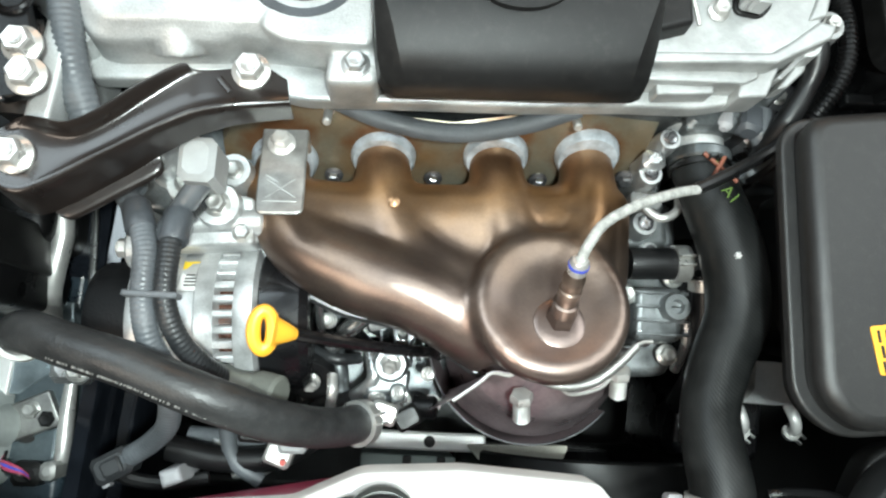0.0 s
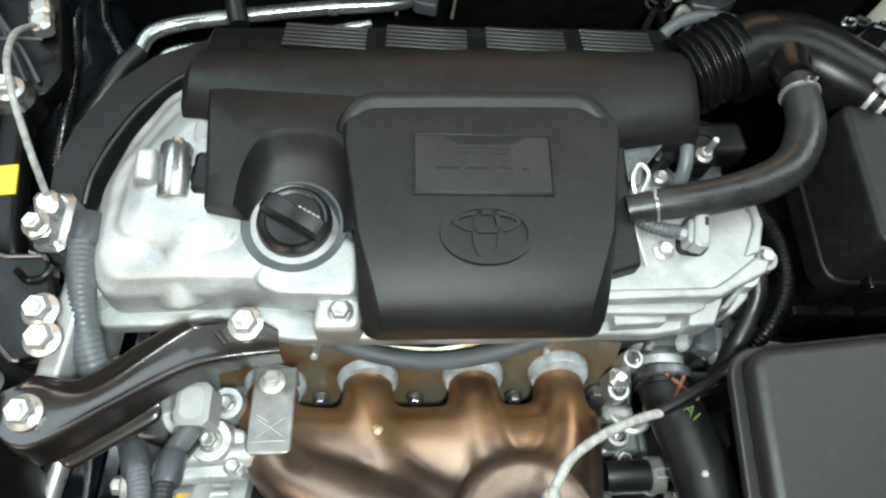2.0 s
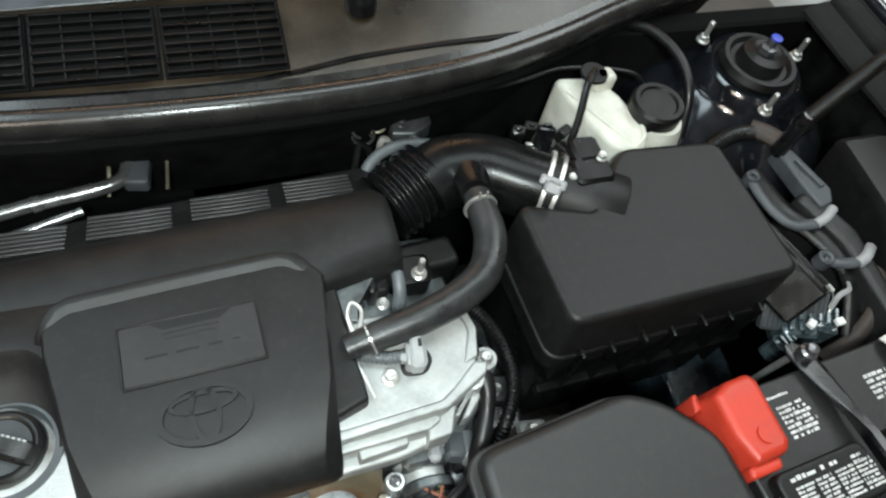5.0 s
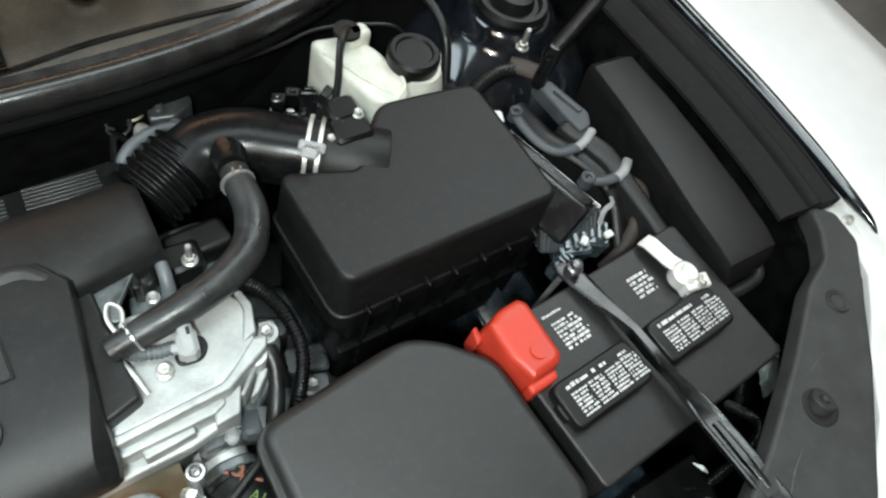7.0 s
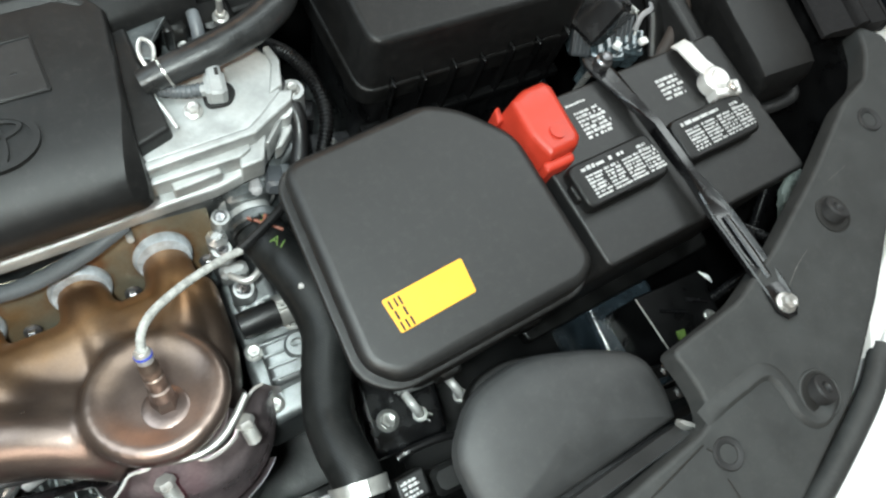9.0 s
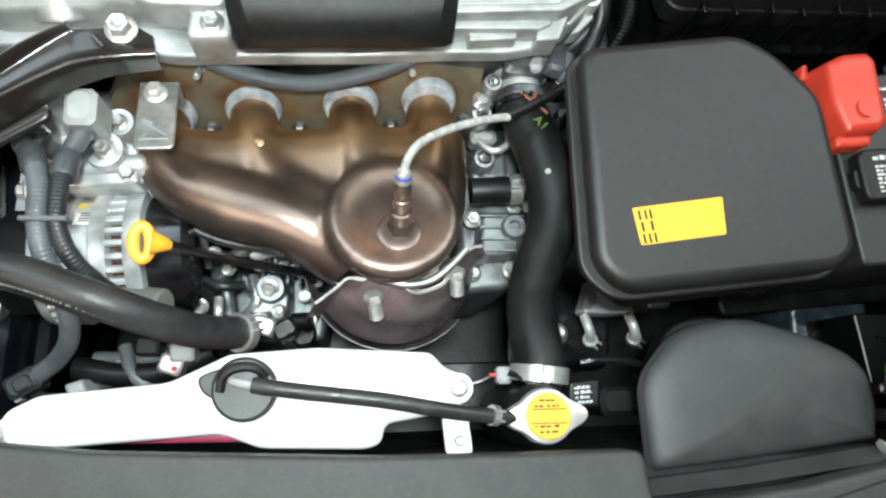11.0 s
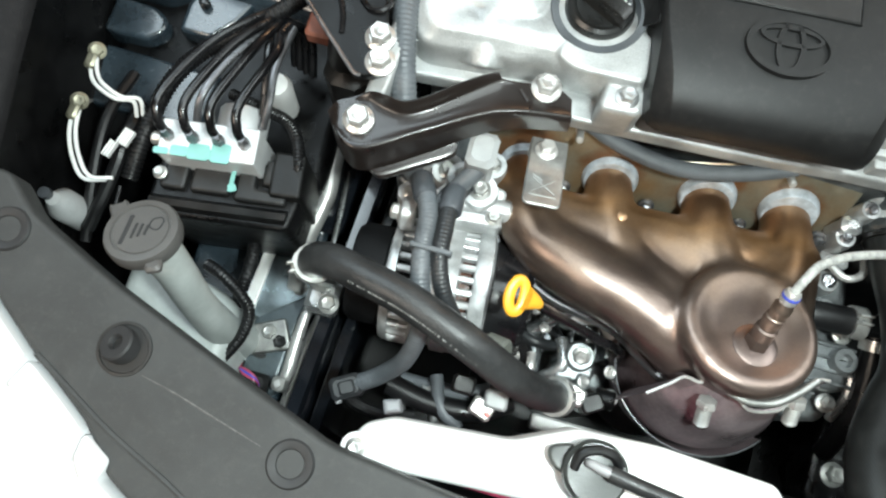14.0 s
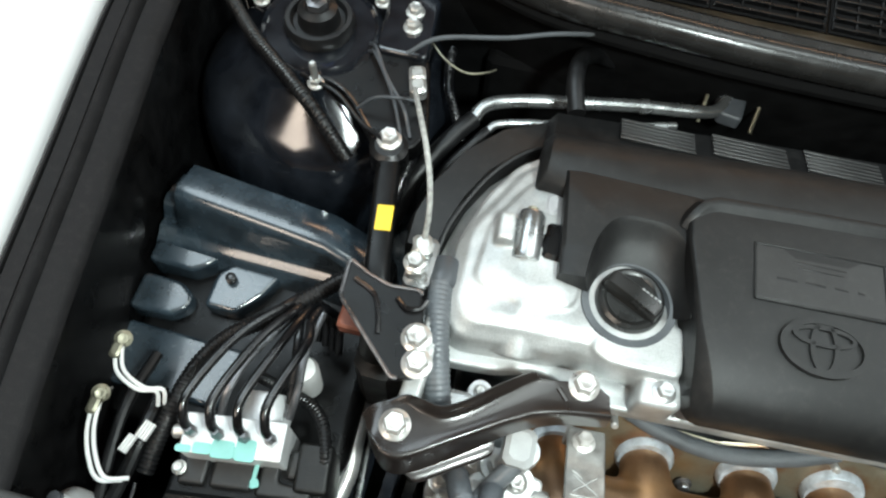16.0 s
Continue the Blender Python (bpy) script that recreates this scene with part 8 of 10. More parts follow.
def abs_unit():
    a = thing("brake_unit", (-0.385, 0.06, 0.8), "brake pressure unit with silver block and black housing", "brake unit")
    ang = 8
    bm = BM()
    slab(bm, turned((-0.3835, 0.0705), 0.082, 0.032, ang), 0.90, 0.970, 0.002, 0.0015)
    part("valve_block", bm, BLOCKALU, a, "silver valve block")
    bm = BM()
    lathe(bm, [(0.022, 0.0), (0.022, 0.034), (0.020, 0.037), (0.016, 0.037), (0.015, 0.036), (0, 0.036)], aim((-0.372, 0.080, 0.932), (-0.377, 0.14, 0.938)), 30)
    part("pump_motor", bm, BLOCKALU, a, "silver pump motor")
    bm = BM()
    slab(bm, [(-0.4290, 0.0060), (-0.3080, 0.0215), (-0.3055, 0.0500), (-0.3250, 0.0760), (-0.4310, 0.0580)], 0.82, 0.936, 0.006, 0.004, draft=-0.002)
    part("housing", bm, BLACKPL, a)
    for pts in ([(-0.4235, 0.0285), (-0.4010, 0.0315), (-0.4030, 0.0540), (-0.4235, 0.0520)], [(-0.3975, 0.0320), (-0.3630, 0.0365), (-0.3640, 0.0595), (-0.3990, 0.0548)], [(-0.3590, 0.0340), (-0.3130, 0.0400), (-0.3150, 0.0500), (-0.3430, 0.0490), (-0.3450, 0.0620), (-0.3600, 0.0600)], [(-0.3390, 0.0530), (-0.3160, 0.0560), (-0.3190, 0.0790), (-0.3400, 0.0770)]):
        bm = BM()
        slab(bm, pts, 0.932, 0.9425, 0.004, 0.003)
        part("housing_pad", bm, PLASTIC, a)
    bm = BM()
    rings = [[(x, y + dy, z) for dy, z in ((0.003, 0.90), (-0.001, 0.934), (0.004, 0.9405), (0.010, 0.9415), (0.014, 0.936), (0.014, 0.90))] for x, y in ((-0.428, 0.0085), (-0.370, 0.0160), (-0.310, 0.0240))]
    loft(bm, rings)
    part("front_lip", bm, DARKPL, a, "", 40)
    bm = BM()
    slab(bm, turned((-0.318, 0.066), 0.028, 0.040, ang), 0.86, 0.948, 0.004, 0.003)
    part("plug", bm, DARKPL, a)
    bm = BM()
    for x, y, w, h in ((-0.4185, 0.0525, 0.013, 0.006), (-0.404, 0.0560, 0.015, 0.009), (-0.388, 0.0590, 0.018, 0.014), (-0.370, 0.0625, 0.016, 0.017), (-0.379, 0.0590, 0.012, 0.009), (-0.398, 0.0700, 0.006, 0.010)):
        slab(bm, turned((x, y), w, h, ang), 0.9695, 0.9702 + h * 0.06, 0.003, 0.0003)
    part("paint_mark", bm, TEAL, a, "teal paint mark")
    bm = BM()
    slab(bm, turned((-0.3625, 0.0490), 0.0035, 0.020, ang - 3), 0.9445, 0.9462, 0.001, 0.0003)
    slab(bm, turned((-0.3605, 0.0430), 0.007, 0.007, ang + 20), 0.9445, 0.9464, 0.002, 0.0003)
    part("paint_mark", bm, TEAL, a)
    for k in range(4):
        x = -0.4165 + k * 0.0212
        y = 0.0660 + k * 0.0030
        n = thing("brake_pipe", (x, y, 0.970), "thin black brake pipe rising from the silver block", "brake pipe", "brake pipes")
        bm = BM()
        lathe(bm, [(0.0050, 0.970), (0.0050, 0.978), (0.004, 0.980), (0.003, 0.984)], Matrix.Translation((x, y, 0)), 6)
        part("pipe_nut", bm, DULLSTEEL, n)
        e = Vector((-0.374 + k * 0.008, 0.205 - k * 0.004, 0.955 + 0.004 * k))
        bm = BM()
        tube(bm, [(x, y, 0.976), (x - 0.004, y + 0.006, 0.990), (x - 0.006, y + 0.026, 0.996), (x + 0.010 - k * 0.002, y + 0.080, 0.986), (e.x - 0.004, e.y - 0.016, 0.975), e, e + Vector((0.012, 0.002, -0.02)), e + Vector((0.016, -0.02, -0.05))], 0.0040, 12)
        part("pipe", bm, PAINT, n)
    for pts in ([(-0.404, 0.084, 0.955), (-0.400, 0.105, 0.975), (-0.392, 0.140, 0.972), (-0.372, 0.185, 0.965)], [(-0.349, 0.098, 0.955), (-0.347, 0.120, 0.968), (-0.350, 0.150, 0.972), (-0.348, 0.19, 0.968)]):
        n = thing("brake_pipe", pts[0], "thin grey brake pipe behind the silver block", "brake pipe", "brake pipes")
        bm = BM()
        tube(bm, pts, 0.0034, 10)
        part("pipe", bm, DULLSTEEL, n)
    bm = BM()
    lathe(bm, [(0.006, 0), (0.006, 0.010), (0.004, 0.012)], aim((-0.425, 0.067, 0.955), (-0.45, 0.063, 0.955)), 12)
    part("end_plug", bm, ZINC, a)
    bm = BM()
    lathe(bm, [(0.012, 0.90), (0.014, 0.945), (0.011, 0.952), (0.006, 0.953)], Matrix.Translation((-0.353, 0.142, 0)), 16)
    part("pipe_joint", bm, BRIGHTPLATE, a, "bright pipe joint")
    bolt(a, (-0.424, 0.040, 0.945), 0.006)


abs_unit()

hose("body_loom", "black ribbed wiring loom along the inner wing", [(-0.455, 0.03, 0.93), (-0.452, 0.07, 0.94), (-0.445, 0.12, 0.945), (-0.425, 0.155, 0.95), (-0.39, 0.180, 0.96), (-0.365, 0.20, 0.97), (-0.335, 0.228, 0.975), (-0.318, 0.245, 0.97)], 0.0078, RUBBER, ridge=0.0009, pitch=0.004, category="wiring", seg=14)
hose("sensor_loom", "thin black ribbed loom beside the brake unit", [(-0.40, 0.135, 0.92), (-0.365, 0.125, 0.93), (-0.335, 0.115, 0.94), (-0.318, 0.095, 0.945), (-0.310, 0.065, 0.94), (-0.312, 0.035, 0.90)], 0.0055, RUBBER, ridge=0.0007, pitch=0.0035, category="wiring", seg=12)
hose("pump_pipe", "black hose looping over the inner wing", [(-0.372, 0.20, 0.965), (-0.362, 0.17, 0.975), (-0.356, 0.14, 0.97), (-0.352, 0.11, 0.955)], 0.004, PAINT, category="pipe", seg=10)


def inner_shelf():
    """Pressed glossy shelf of the inner wing."""
    s = thing("inner_wing_shelf", (-0.43, 0.22, 0.80), "glossy black pressed shelf of the inner wing", "body panel", kind="structure")
    bm = BM()
    slab(bm, [(-0.535, 0.07), (-0.30, 0.07), (-0.31, 0.30), (-0.545, 0.30)], 0.78, 0.888, 0.02, 0.012)
    part("shelf", bm, BLACKPL, s)
    bm = BM()
    rings = []
    for x in (-0.545, -0.527, -0.523, -0.50, -0.45, -0.41, -0.37, -0.34, -0.31):
        # ridge, dark face, fillet and a small second bead; it dies into the apron on the left
        t = max(0.0, (x + 0.36) / 0.09)
        low = 0.030 if x < -0.525 else 0.0
        y0 = 0.271 - 0.12 * (x + 0.52) - 0.02 * t
        f = 0.012 * (x + 0.52) / 0.11
        drop = low + 0.030 * t
        rings.append([(x, y0 - 0.040 + f, 0.88), (x, y0 - 0.032 + f, 0.9135), (x, y0 - 0.027 + f, 0.9165), (x, y0 - 0.022 + f, 0.918), (x, y0 - 0.018 + f, 0.922), (x, y0 - 0.014 + f * 0.7, 0.931 - drop * 0.3), (x, y0 - 0.009 + f * 0.4, 0.950 - drop), (x, y0 - 0.005, 0.961 - drop), (x, y0, 0.966 - drop), (x, y0 + 0.007, 0.968 - drop), (x, y0 + 0.04, 0.955 - drop), (x, y0 + 0.06, 0.80), (x, y0 - 0.040, 0.80)])
    loft(bm, rings)
    part("step", bm, BAYSHEEN, s, "", 60)
    # raised pressings, coloured bluish for the reflected ceiling, with near-black sunk channels between
    for pts, z, tilt in (([(-0.545, 0.2085), (-0.506, 0.2085, 0.010), (-0.4905, 0.198, 0.008), (-0.4905, 0.184, 0.008), (-0.505, 0.172), (-0.545, 0.170)], 0.903, -0.12), ([(-0.4775, 0.190), (-0.4775, 0.226, 0.012), (-0.465, 0.2395, 0.006), (-0.415, 0.2385), (-0.425, 0.215), (-0.445, 0.190)], 0.907, -0.03), ([(-0.545, 0.219), (-0.500, 0.219), (-0.486, 0.229), (-0.478, 0.2425), (-0.415, 0.2435), (-0.380, 0.236), (-0.375, 0.262), (-0.545, 0.262)], 0.911, -0.08), ([(-0.545, 0.10), (-0.43, 0.10), (-0.425, 0.160), (-0.545, 0.162)], 0.896, -0.03)):
        bm = BM()
        slab(bm, pts, 0.880, z, 0.006, 0.0045)
        for v in bm.verts:
            v.co.z += (v.co.x + 0.49) * tilt
        part("pressed_pad", bm, BAYSHEEN, s)
    bm = BM()
    lathe(bm, [(0.0055, 0.908), (0.005, 0.9145), (0.003, 0.9155), (0, 0.9155)], Matrix.Translation((-0.4600, 0.2215, 0)), 12)
    part("weld_stud", bm, PAINT, s)


inner_shelf()


def washer_filler():
    w = thing("washer_filler", (-0.37, -0.04, 0.75), "pale grey washer filler with a round dark cap", "washer filler")
    bm = BM()
    tube(bm, [(-0.374, -0.031, 1.018), (-0.366, -0.040, 0.990), (-0.357, -0.058, 0.94), (-0.351, -0.070, 0.88), (-0.350, -0.074, 0.82)], [0.0170, 0.0150, 0.0145, 0.0165, 0.021], 26)
    part("neck", bm, WASHERPE, w, "pale grey moulded neck")
    m = aim((-0.378, -0.029, 1.021), (-0.386, -0.007, 1.09))
    bm = BM()
    lathe(bm, [(0.023, 0.0), (0.0268, 0.002), (0.0273, 0.004), (0.0273, 0.011), (0.0260, 0.0135), (0.0215, 0.0140), (0.0210, 0.0128), (0.0198, 0.0128), (0.0193, 0.0138), (0, 0.0138)], m, 44)
    c = part("cap", bm, CAPGREY, w, "dark grey flip cap")
    bm = BM()
    block(bm, -0.016, 0.021, 0.003, -0.004, 0.032, 0.010, 0.002, m)
    part("hinge", bm, CAPGREY, c)
    bm = BM()
    block(bm, 0.005, -0.024, 0.0005, 0.019, -0.031, 0.010, 0.003, m @ Matrix.Rotation(radians(18), 4, "Z"))
    part("thumb_lip", bm, CAPGREY, c)
    # moulded picture: a washer jet
    bm = BM()
    tube(bm, [m @ Vector(p) for p in ((-0.016, -0.006, 0.0139), (-0.012, 0.001, 0.0139), (-0.006, -0.002, 0.0139), (-0.008, -0.008, 0.0139), (-0.014, -0.009, 0.0139), (-0.016, -0.006, 0.0139))], 0.0006, 6)
    for k in range(3):
        block(bm, -0.005 + k * 0.0042, -0.005, 0.0134, -0.0032 + k * 0.0042, 0.004 + 0.002 * k, 0.0146, 0.0003, m @ Matrix.Rotation(radians(-14), 4, "Z"))
    block(bm, 0.0085, -0.011, 0.0134, 0.0115, 0.014, 0.0145, 0.0003, m @ Matrix.Rotation(radians(-14), 4, "Z"))
    part("moulded_mark", bm, CLIPGREY, c)
    bm = BM()
    slab(bm, [(-0.45, -0.13), (-0.34, -0.125), (-0.335, -0.07), (-0.345, -0.045), (-0.39, -0.03), (-0.45, -0.02)], 0.62, 0.885, 0.02, 0.014)
    part("tank", bm, WASHERPE, w, "pale washer tank")
    hose("washer_loom", "black braided loom bent round the washer tank", [(-0.375, -0.020, 0.90), (-0.358, -0.026, 0.905), (-0.338, -0.038, 0.90), (-0.328, -0.050, 0.89), (-0.330, -0.072, 0.88), (-0.345, -0.10, 0.87)], 0.0055, RUBBER, ridge=0.0006, pitch=0.0035, category="wiring", seg=12)


washer_filler()


def wing_wires():
    for pts in ([(-0.512, 0.132, 0.945), (-0.508, 0.120, 0.962), (-0.500, 0.103, 0.962), (-0.490, 0.095, 0.962), (-0.474, 0.090, 0.960), (-0.460, 0.0925, 0.958), (-0.459, 0.084, 0.945)], [(-0.508, 0.088, 0.940), (-0.505, 0.072, 0.960), (-0.499, 0.050, 0.962), (-0.488, 0.030, 0.962), (-0.474, 0.016, 0.960), (-0.456, 0.020, 0.958)]):
        w = thing("earth_lead", pts[0], "pair of white earth wires bolted to the inner wing", "earth lead", "earth leads")
        for k, off in enumerate((-0.0026, 0.0026)):
            bm = BM()
            tube(bm, [(x + off, y + off * 0.5, z + 0.0012 * k) for x, y, z in pts[1:]], 0.0018, 8)
            part("wire", bm, WHITEPE, w)
        bm = BM()
        block(bm, pts[1][0] - 0.004, pts[1][1] - 0.012, 0.958, pts[1][0] + 0.005, pts[1][1] + 0.004, 0.967, 0.002)
        part("lug", bm, PALEBRASS, w)
        bm = BM()
        tube(bm, [pts[0], pts[1]], 0.0013, 8, per=2)
        part("stud", bm, ZINC, w)
        bolt(w, (pts[1][0] + 0.001, pts[1][1] + 0.006, 0.962), 0.0075, up=(0.4, -0.2, 1), material=PALEBRASS)
    c = thing("loom_clip", (-0.452, 0.03, 0.93), "pale plastic clip on the wing's loom", "clip")
    for dx, dy, n in ((0.0, 0.0, 4), (-0.0085, -0.0135, 3)):
        bm = BM()
        for k in range(n):
            block(bm, -0.004 + k * 0.0026, -0.0075, 0, -0.0025 + k * 0.0026, 0.0075, 0.005, 0.0006, Matrix.Translation((-0.4600 + dx, 0.0600 + dy, 0.950)) @ Matrix.Rotation(radians(-14), 4, "Z"))
        part("clip", bm, WHITEPE, c)
    for pts, r in (([(-0.470, 0.10, 0.93), (-0.466, 0.06, 0.940), (-0.468, 0.03, 0.935), (-0.478, -0.02, 0.92)], 0.006), ([(-0.492, 0.13, 0.92), (-0.492, 0.08, 0.935), (-0.488, 0.03, 0.93), (-0.482, -0.03, 0.91)], 0.005), ([(-0.455, 0.02, 0.94), (-0.450, -0.005, 0.94), (-0.440, -0.022, 0.93)], 0.0016)):
        hose("wing_loom", "thin black loom hanging along the inner wing", pts, r, RUBBER, category="wiring", seg=10, group="wing looms")


wing_wires()
# ---- the front: coolant tank, radiator neck, hoses, alternator ----
def coolant_tank():
    t = thing("coolant_tank", (-0.03, -0.11, 0.92), "milky white coolant tank with a dark cap", "coolant tank")
    outline = [(-0.203, -0.134), (-0.192, -0.112), (-0.172, -0.102), (-0.085, -0.095), (-0.042, -0.075), (0.022, -0.071), (0.108, -0.076), (0.118, -0.088), (0.135, -0.094), (0.138, -0.114), (0.114, -0.124), (0.073, -0.130), (0.070, -0.144), (0.058, -0.148), (-0.018, -0.145), (-0.046, -0.134), (-0.19, -0.142)]
    bm = BM()
    slab(bm, outline, 0.965, 0.998, 0.006, 0.006, draft=0.001)
    part("tank", bm, WHITEPE, t)
    bm = BM()
    slab(bm, [(-0.19, -0.138), (-0.17, -0.112), (-0.04, -0.088), (0.10, -0.088), (0.06, -0.142)], 0.90, 0.968, 0.01, 0.004)
    part("lower_tank", bm, PINK, t, "pink coolant showing through the lower tank")
    for p in ((-0.192, -0.130, 0.998), (0.127, -0.104, 0.998)):
        bm = BM()
        lathe(bm, [(0.011, 0.985), (0.011, 1.001), (0.009, 1.002)], Matrix.Translation((p[0], p[1], 0)), 20)
        part("lug", bm, WHITEPE, t)
        bolt(t, (p[0], p[1], 1.001), 0.0075)
    bm = BM()
    lathe(bm, [(0.018, 0.99), (0.018, 1.006), (0.0215, 1.008), (0.0225, 1.012), (0.0225, 1.020), (0.020, 1.0225), (0.012, 1.0225), (0, 1.023)], Matrix.Translation((-0.027, -0.102, 0)), 36)
    part("cap", bm, CAPRUBBER, t, "grey-green rubber cap")
    bm = BM()
    slab(bm, [(-0.062, -0.093), (-0.044, -0.086), (-0.032, -0.092), (-0.036, -0.112), (-0.056, -0.106)], 1.006, 1.013, 0.008, 0.002)
    part("cap_tab", bm, CAPRUBBER, t)
    bm = BM()
    tube(bm, [(-0.043, -0.103, 1.022), (-0.040, -0.092, 1.026), (-0.030, -0.087, 1.027), (-0.019, -0.088, 1.026), (-0.012, -0.094, 1.022)], 0.0035, 10)
    part("cap_loop", bm, RUBBER, t)
    hose("overflow_hose", "thin black overflow hose from tank cap to radiator neck", [(-0.020, -0.0995, 1.030), (-0.008, -0.1015, 1.0315), (0.012, -0.1045, 1.032), (0.07, -0.112, 1.032), (0.12, -0.121, 1.025), (0.165, -0.127, 1.012)], 0.0056, HOSE, seg=14, clamps=(((0.150, -0.1245, 1.016), (0.175, -0.128, 1.006), 0.0060, 0.005),))
    bm = BM()
    tube(bm, [(-0.0345, -0.0965, 1.024), (-0.0335, -0.0968, 1.029), (-0.026, -0.0985, 1.0305), (-0.014, -0.1005, 1.0315)], [0.0028, 0.003, 0.0036, 0.0036], 12)
    part("nozzle", bm, PALEGREY, t, "pale nozzle of the cap")
    s = thing("label_tag", (0.126, -0.14, 0.99), "small white tag printed with a letter", "tag")
    bm = BM()
    slab(bm, [(0.115, -0.126), (0.135, -0.125), (0.138, -0.152), (0.118, -0.153)], 0.986, 0.992, 0.003, 0.001)
    part("card", bm, WHITEPE, s)
    fc = bpy.data.curves.new("letter", "FONT")
    fc.body, fc.size, fc.extrude, fc.align_x, fc.align_y = "C", 0.011, 0.0003, "CENTER", "CENTER"
    fo = bpy.data.objects.new("letter", fc)
    me = bpy.data.meshes.new_from_object(fo)
    me.materials.append(INK)
    lo = new("letter", me)
    lo.parent = s
    lo.location = Vector((0.1275, -0.1435, 0.9923)) - s.location
    lo.rotation_euler = (0, 0, radians(4))
    bpy.data.objects.remove(fo)


coolant_tank()


def radiator_neck():
    r = thing("radiator_neck", (0.19, -0.125, 0.9), "black radiator neck with a bright yellow-labelled cap", "radiator neck")
    bm = BM()
    lathe(bm, [(0.026, 0.88), (0.024, 1.0), (0.021, 1.006)], Matrix.Translation((0.190, -0.126, 0)), 30)
    part("neck", bm, DARKPL, r)
    bm = BM()
    loop = []
    for k in range(72):
        a = 2 * math.pi * k / 72
        ear = max(0.0, math.cos(a - radians(2))) ** 14 + max(0.0, -math.cos(a - radians(2))) ** 14
        rr = 0.0205 + 0.0115 * ear
        loop.append(Vector((0.190 + rr * math.cos(a), -0.126 + rr * math.sin(a))))
    rings = [[(p.x, p.y, z) for p in inset(loop, d)] for d, z in ((0, 1.006), (0, 1.014), (0.001, 1.016), (0.0035, 1.017))]
    loft(bm, rings)
    c = part("cap", bm, STEEL, r, "bright radiator cap with two ears")
    bm = BM()
    lathe(bm, [(0.0168, 1.0165), (0.0168, 1.0195), (0.016, 1.0203), (0, 1.0203)], Matrix.Translation((0.190, -0.126, 0)), 36)
    part("disc", bm, STICKER, c, "yellow printed disc")
    for k, y in enumerate((-0.1145, -0.1185, -0.133, -0.137)):
        bars(c, "black_print", (0.190, y, 1.0203), 0.021 if k in (1, 2) else 0.014, 0.0028, 1, INK, 0, 50 + k, 0.0003)
    for y in (-0.1210, -0.1310):
        bm = BM()
        block(bm, 0.1770, y - 0.0004, 1.0200, 0.2030, y + 0.0004, 1.0206, 0.0001)
        part("black_line", bm, INK, c)


radiator_neck()

RAD_HOSE = hose("radiator_hose", "thick black upper radiator hose curving to the engine", [(0.192, -0.104, 0.965), (0.200, -0.086, 0.966), (0.198, -0.058, 0.96), (0.199, -0.030, 0.952), (0.211, 0.005, 0.946), (0.2265, 0.042, 0.943), (0.224, 0.085, 0.942), (0.212, 0.125, 0.938), (0.202, 0.158, 0.932)], [0.0215, 0.0215, 0.0210, 0.0205, 0.0215, 0.0235, 0.024, 0.023, 0.021], WRAPHOSE, seg=28, clamps=(((0.199, -0.094, 0.966), (0.196, -0.12, 0.965), 0.0226, 0.013), ((0.2035, 0.1535, 0.933), (0.20, 0.2, 0.93), 0.0222, 0.0035, DARKPL)))


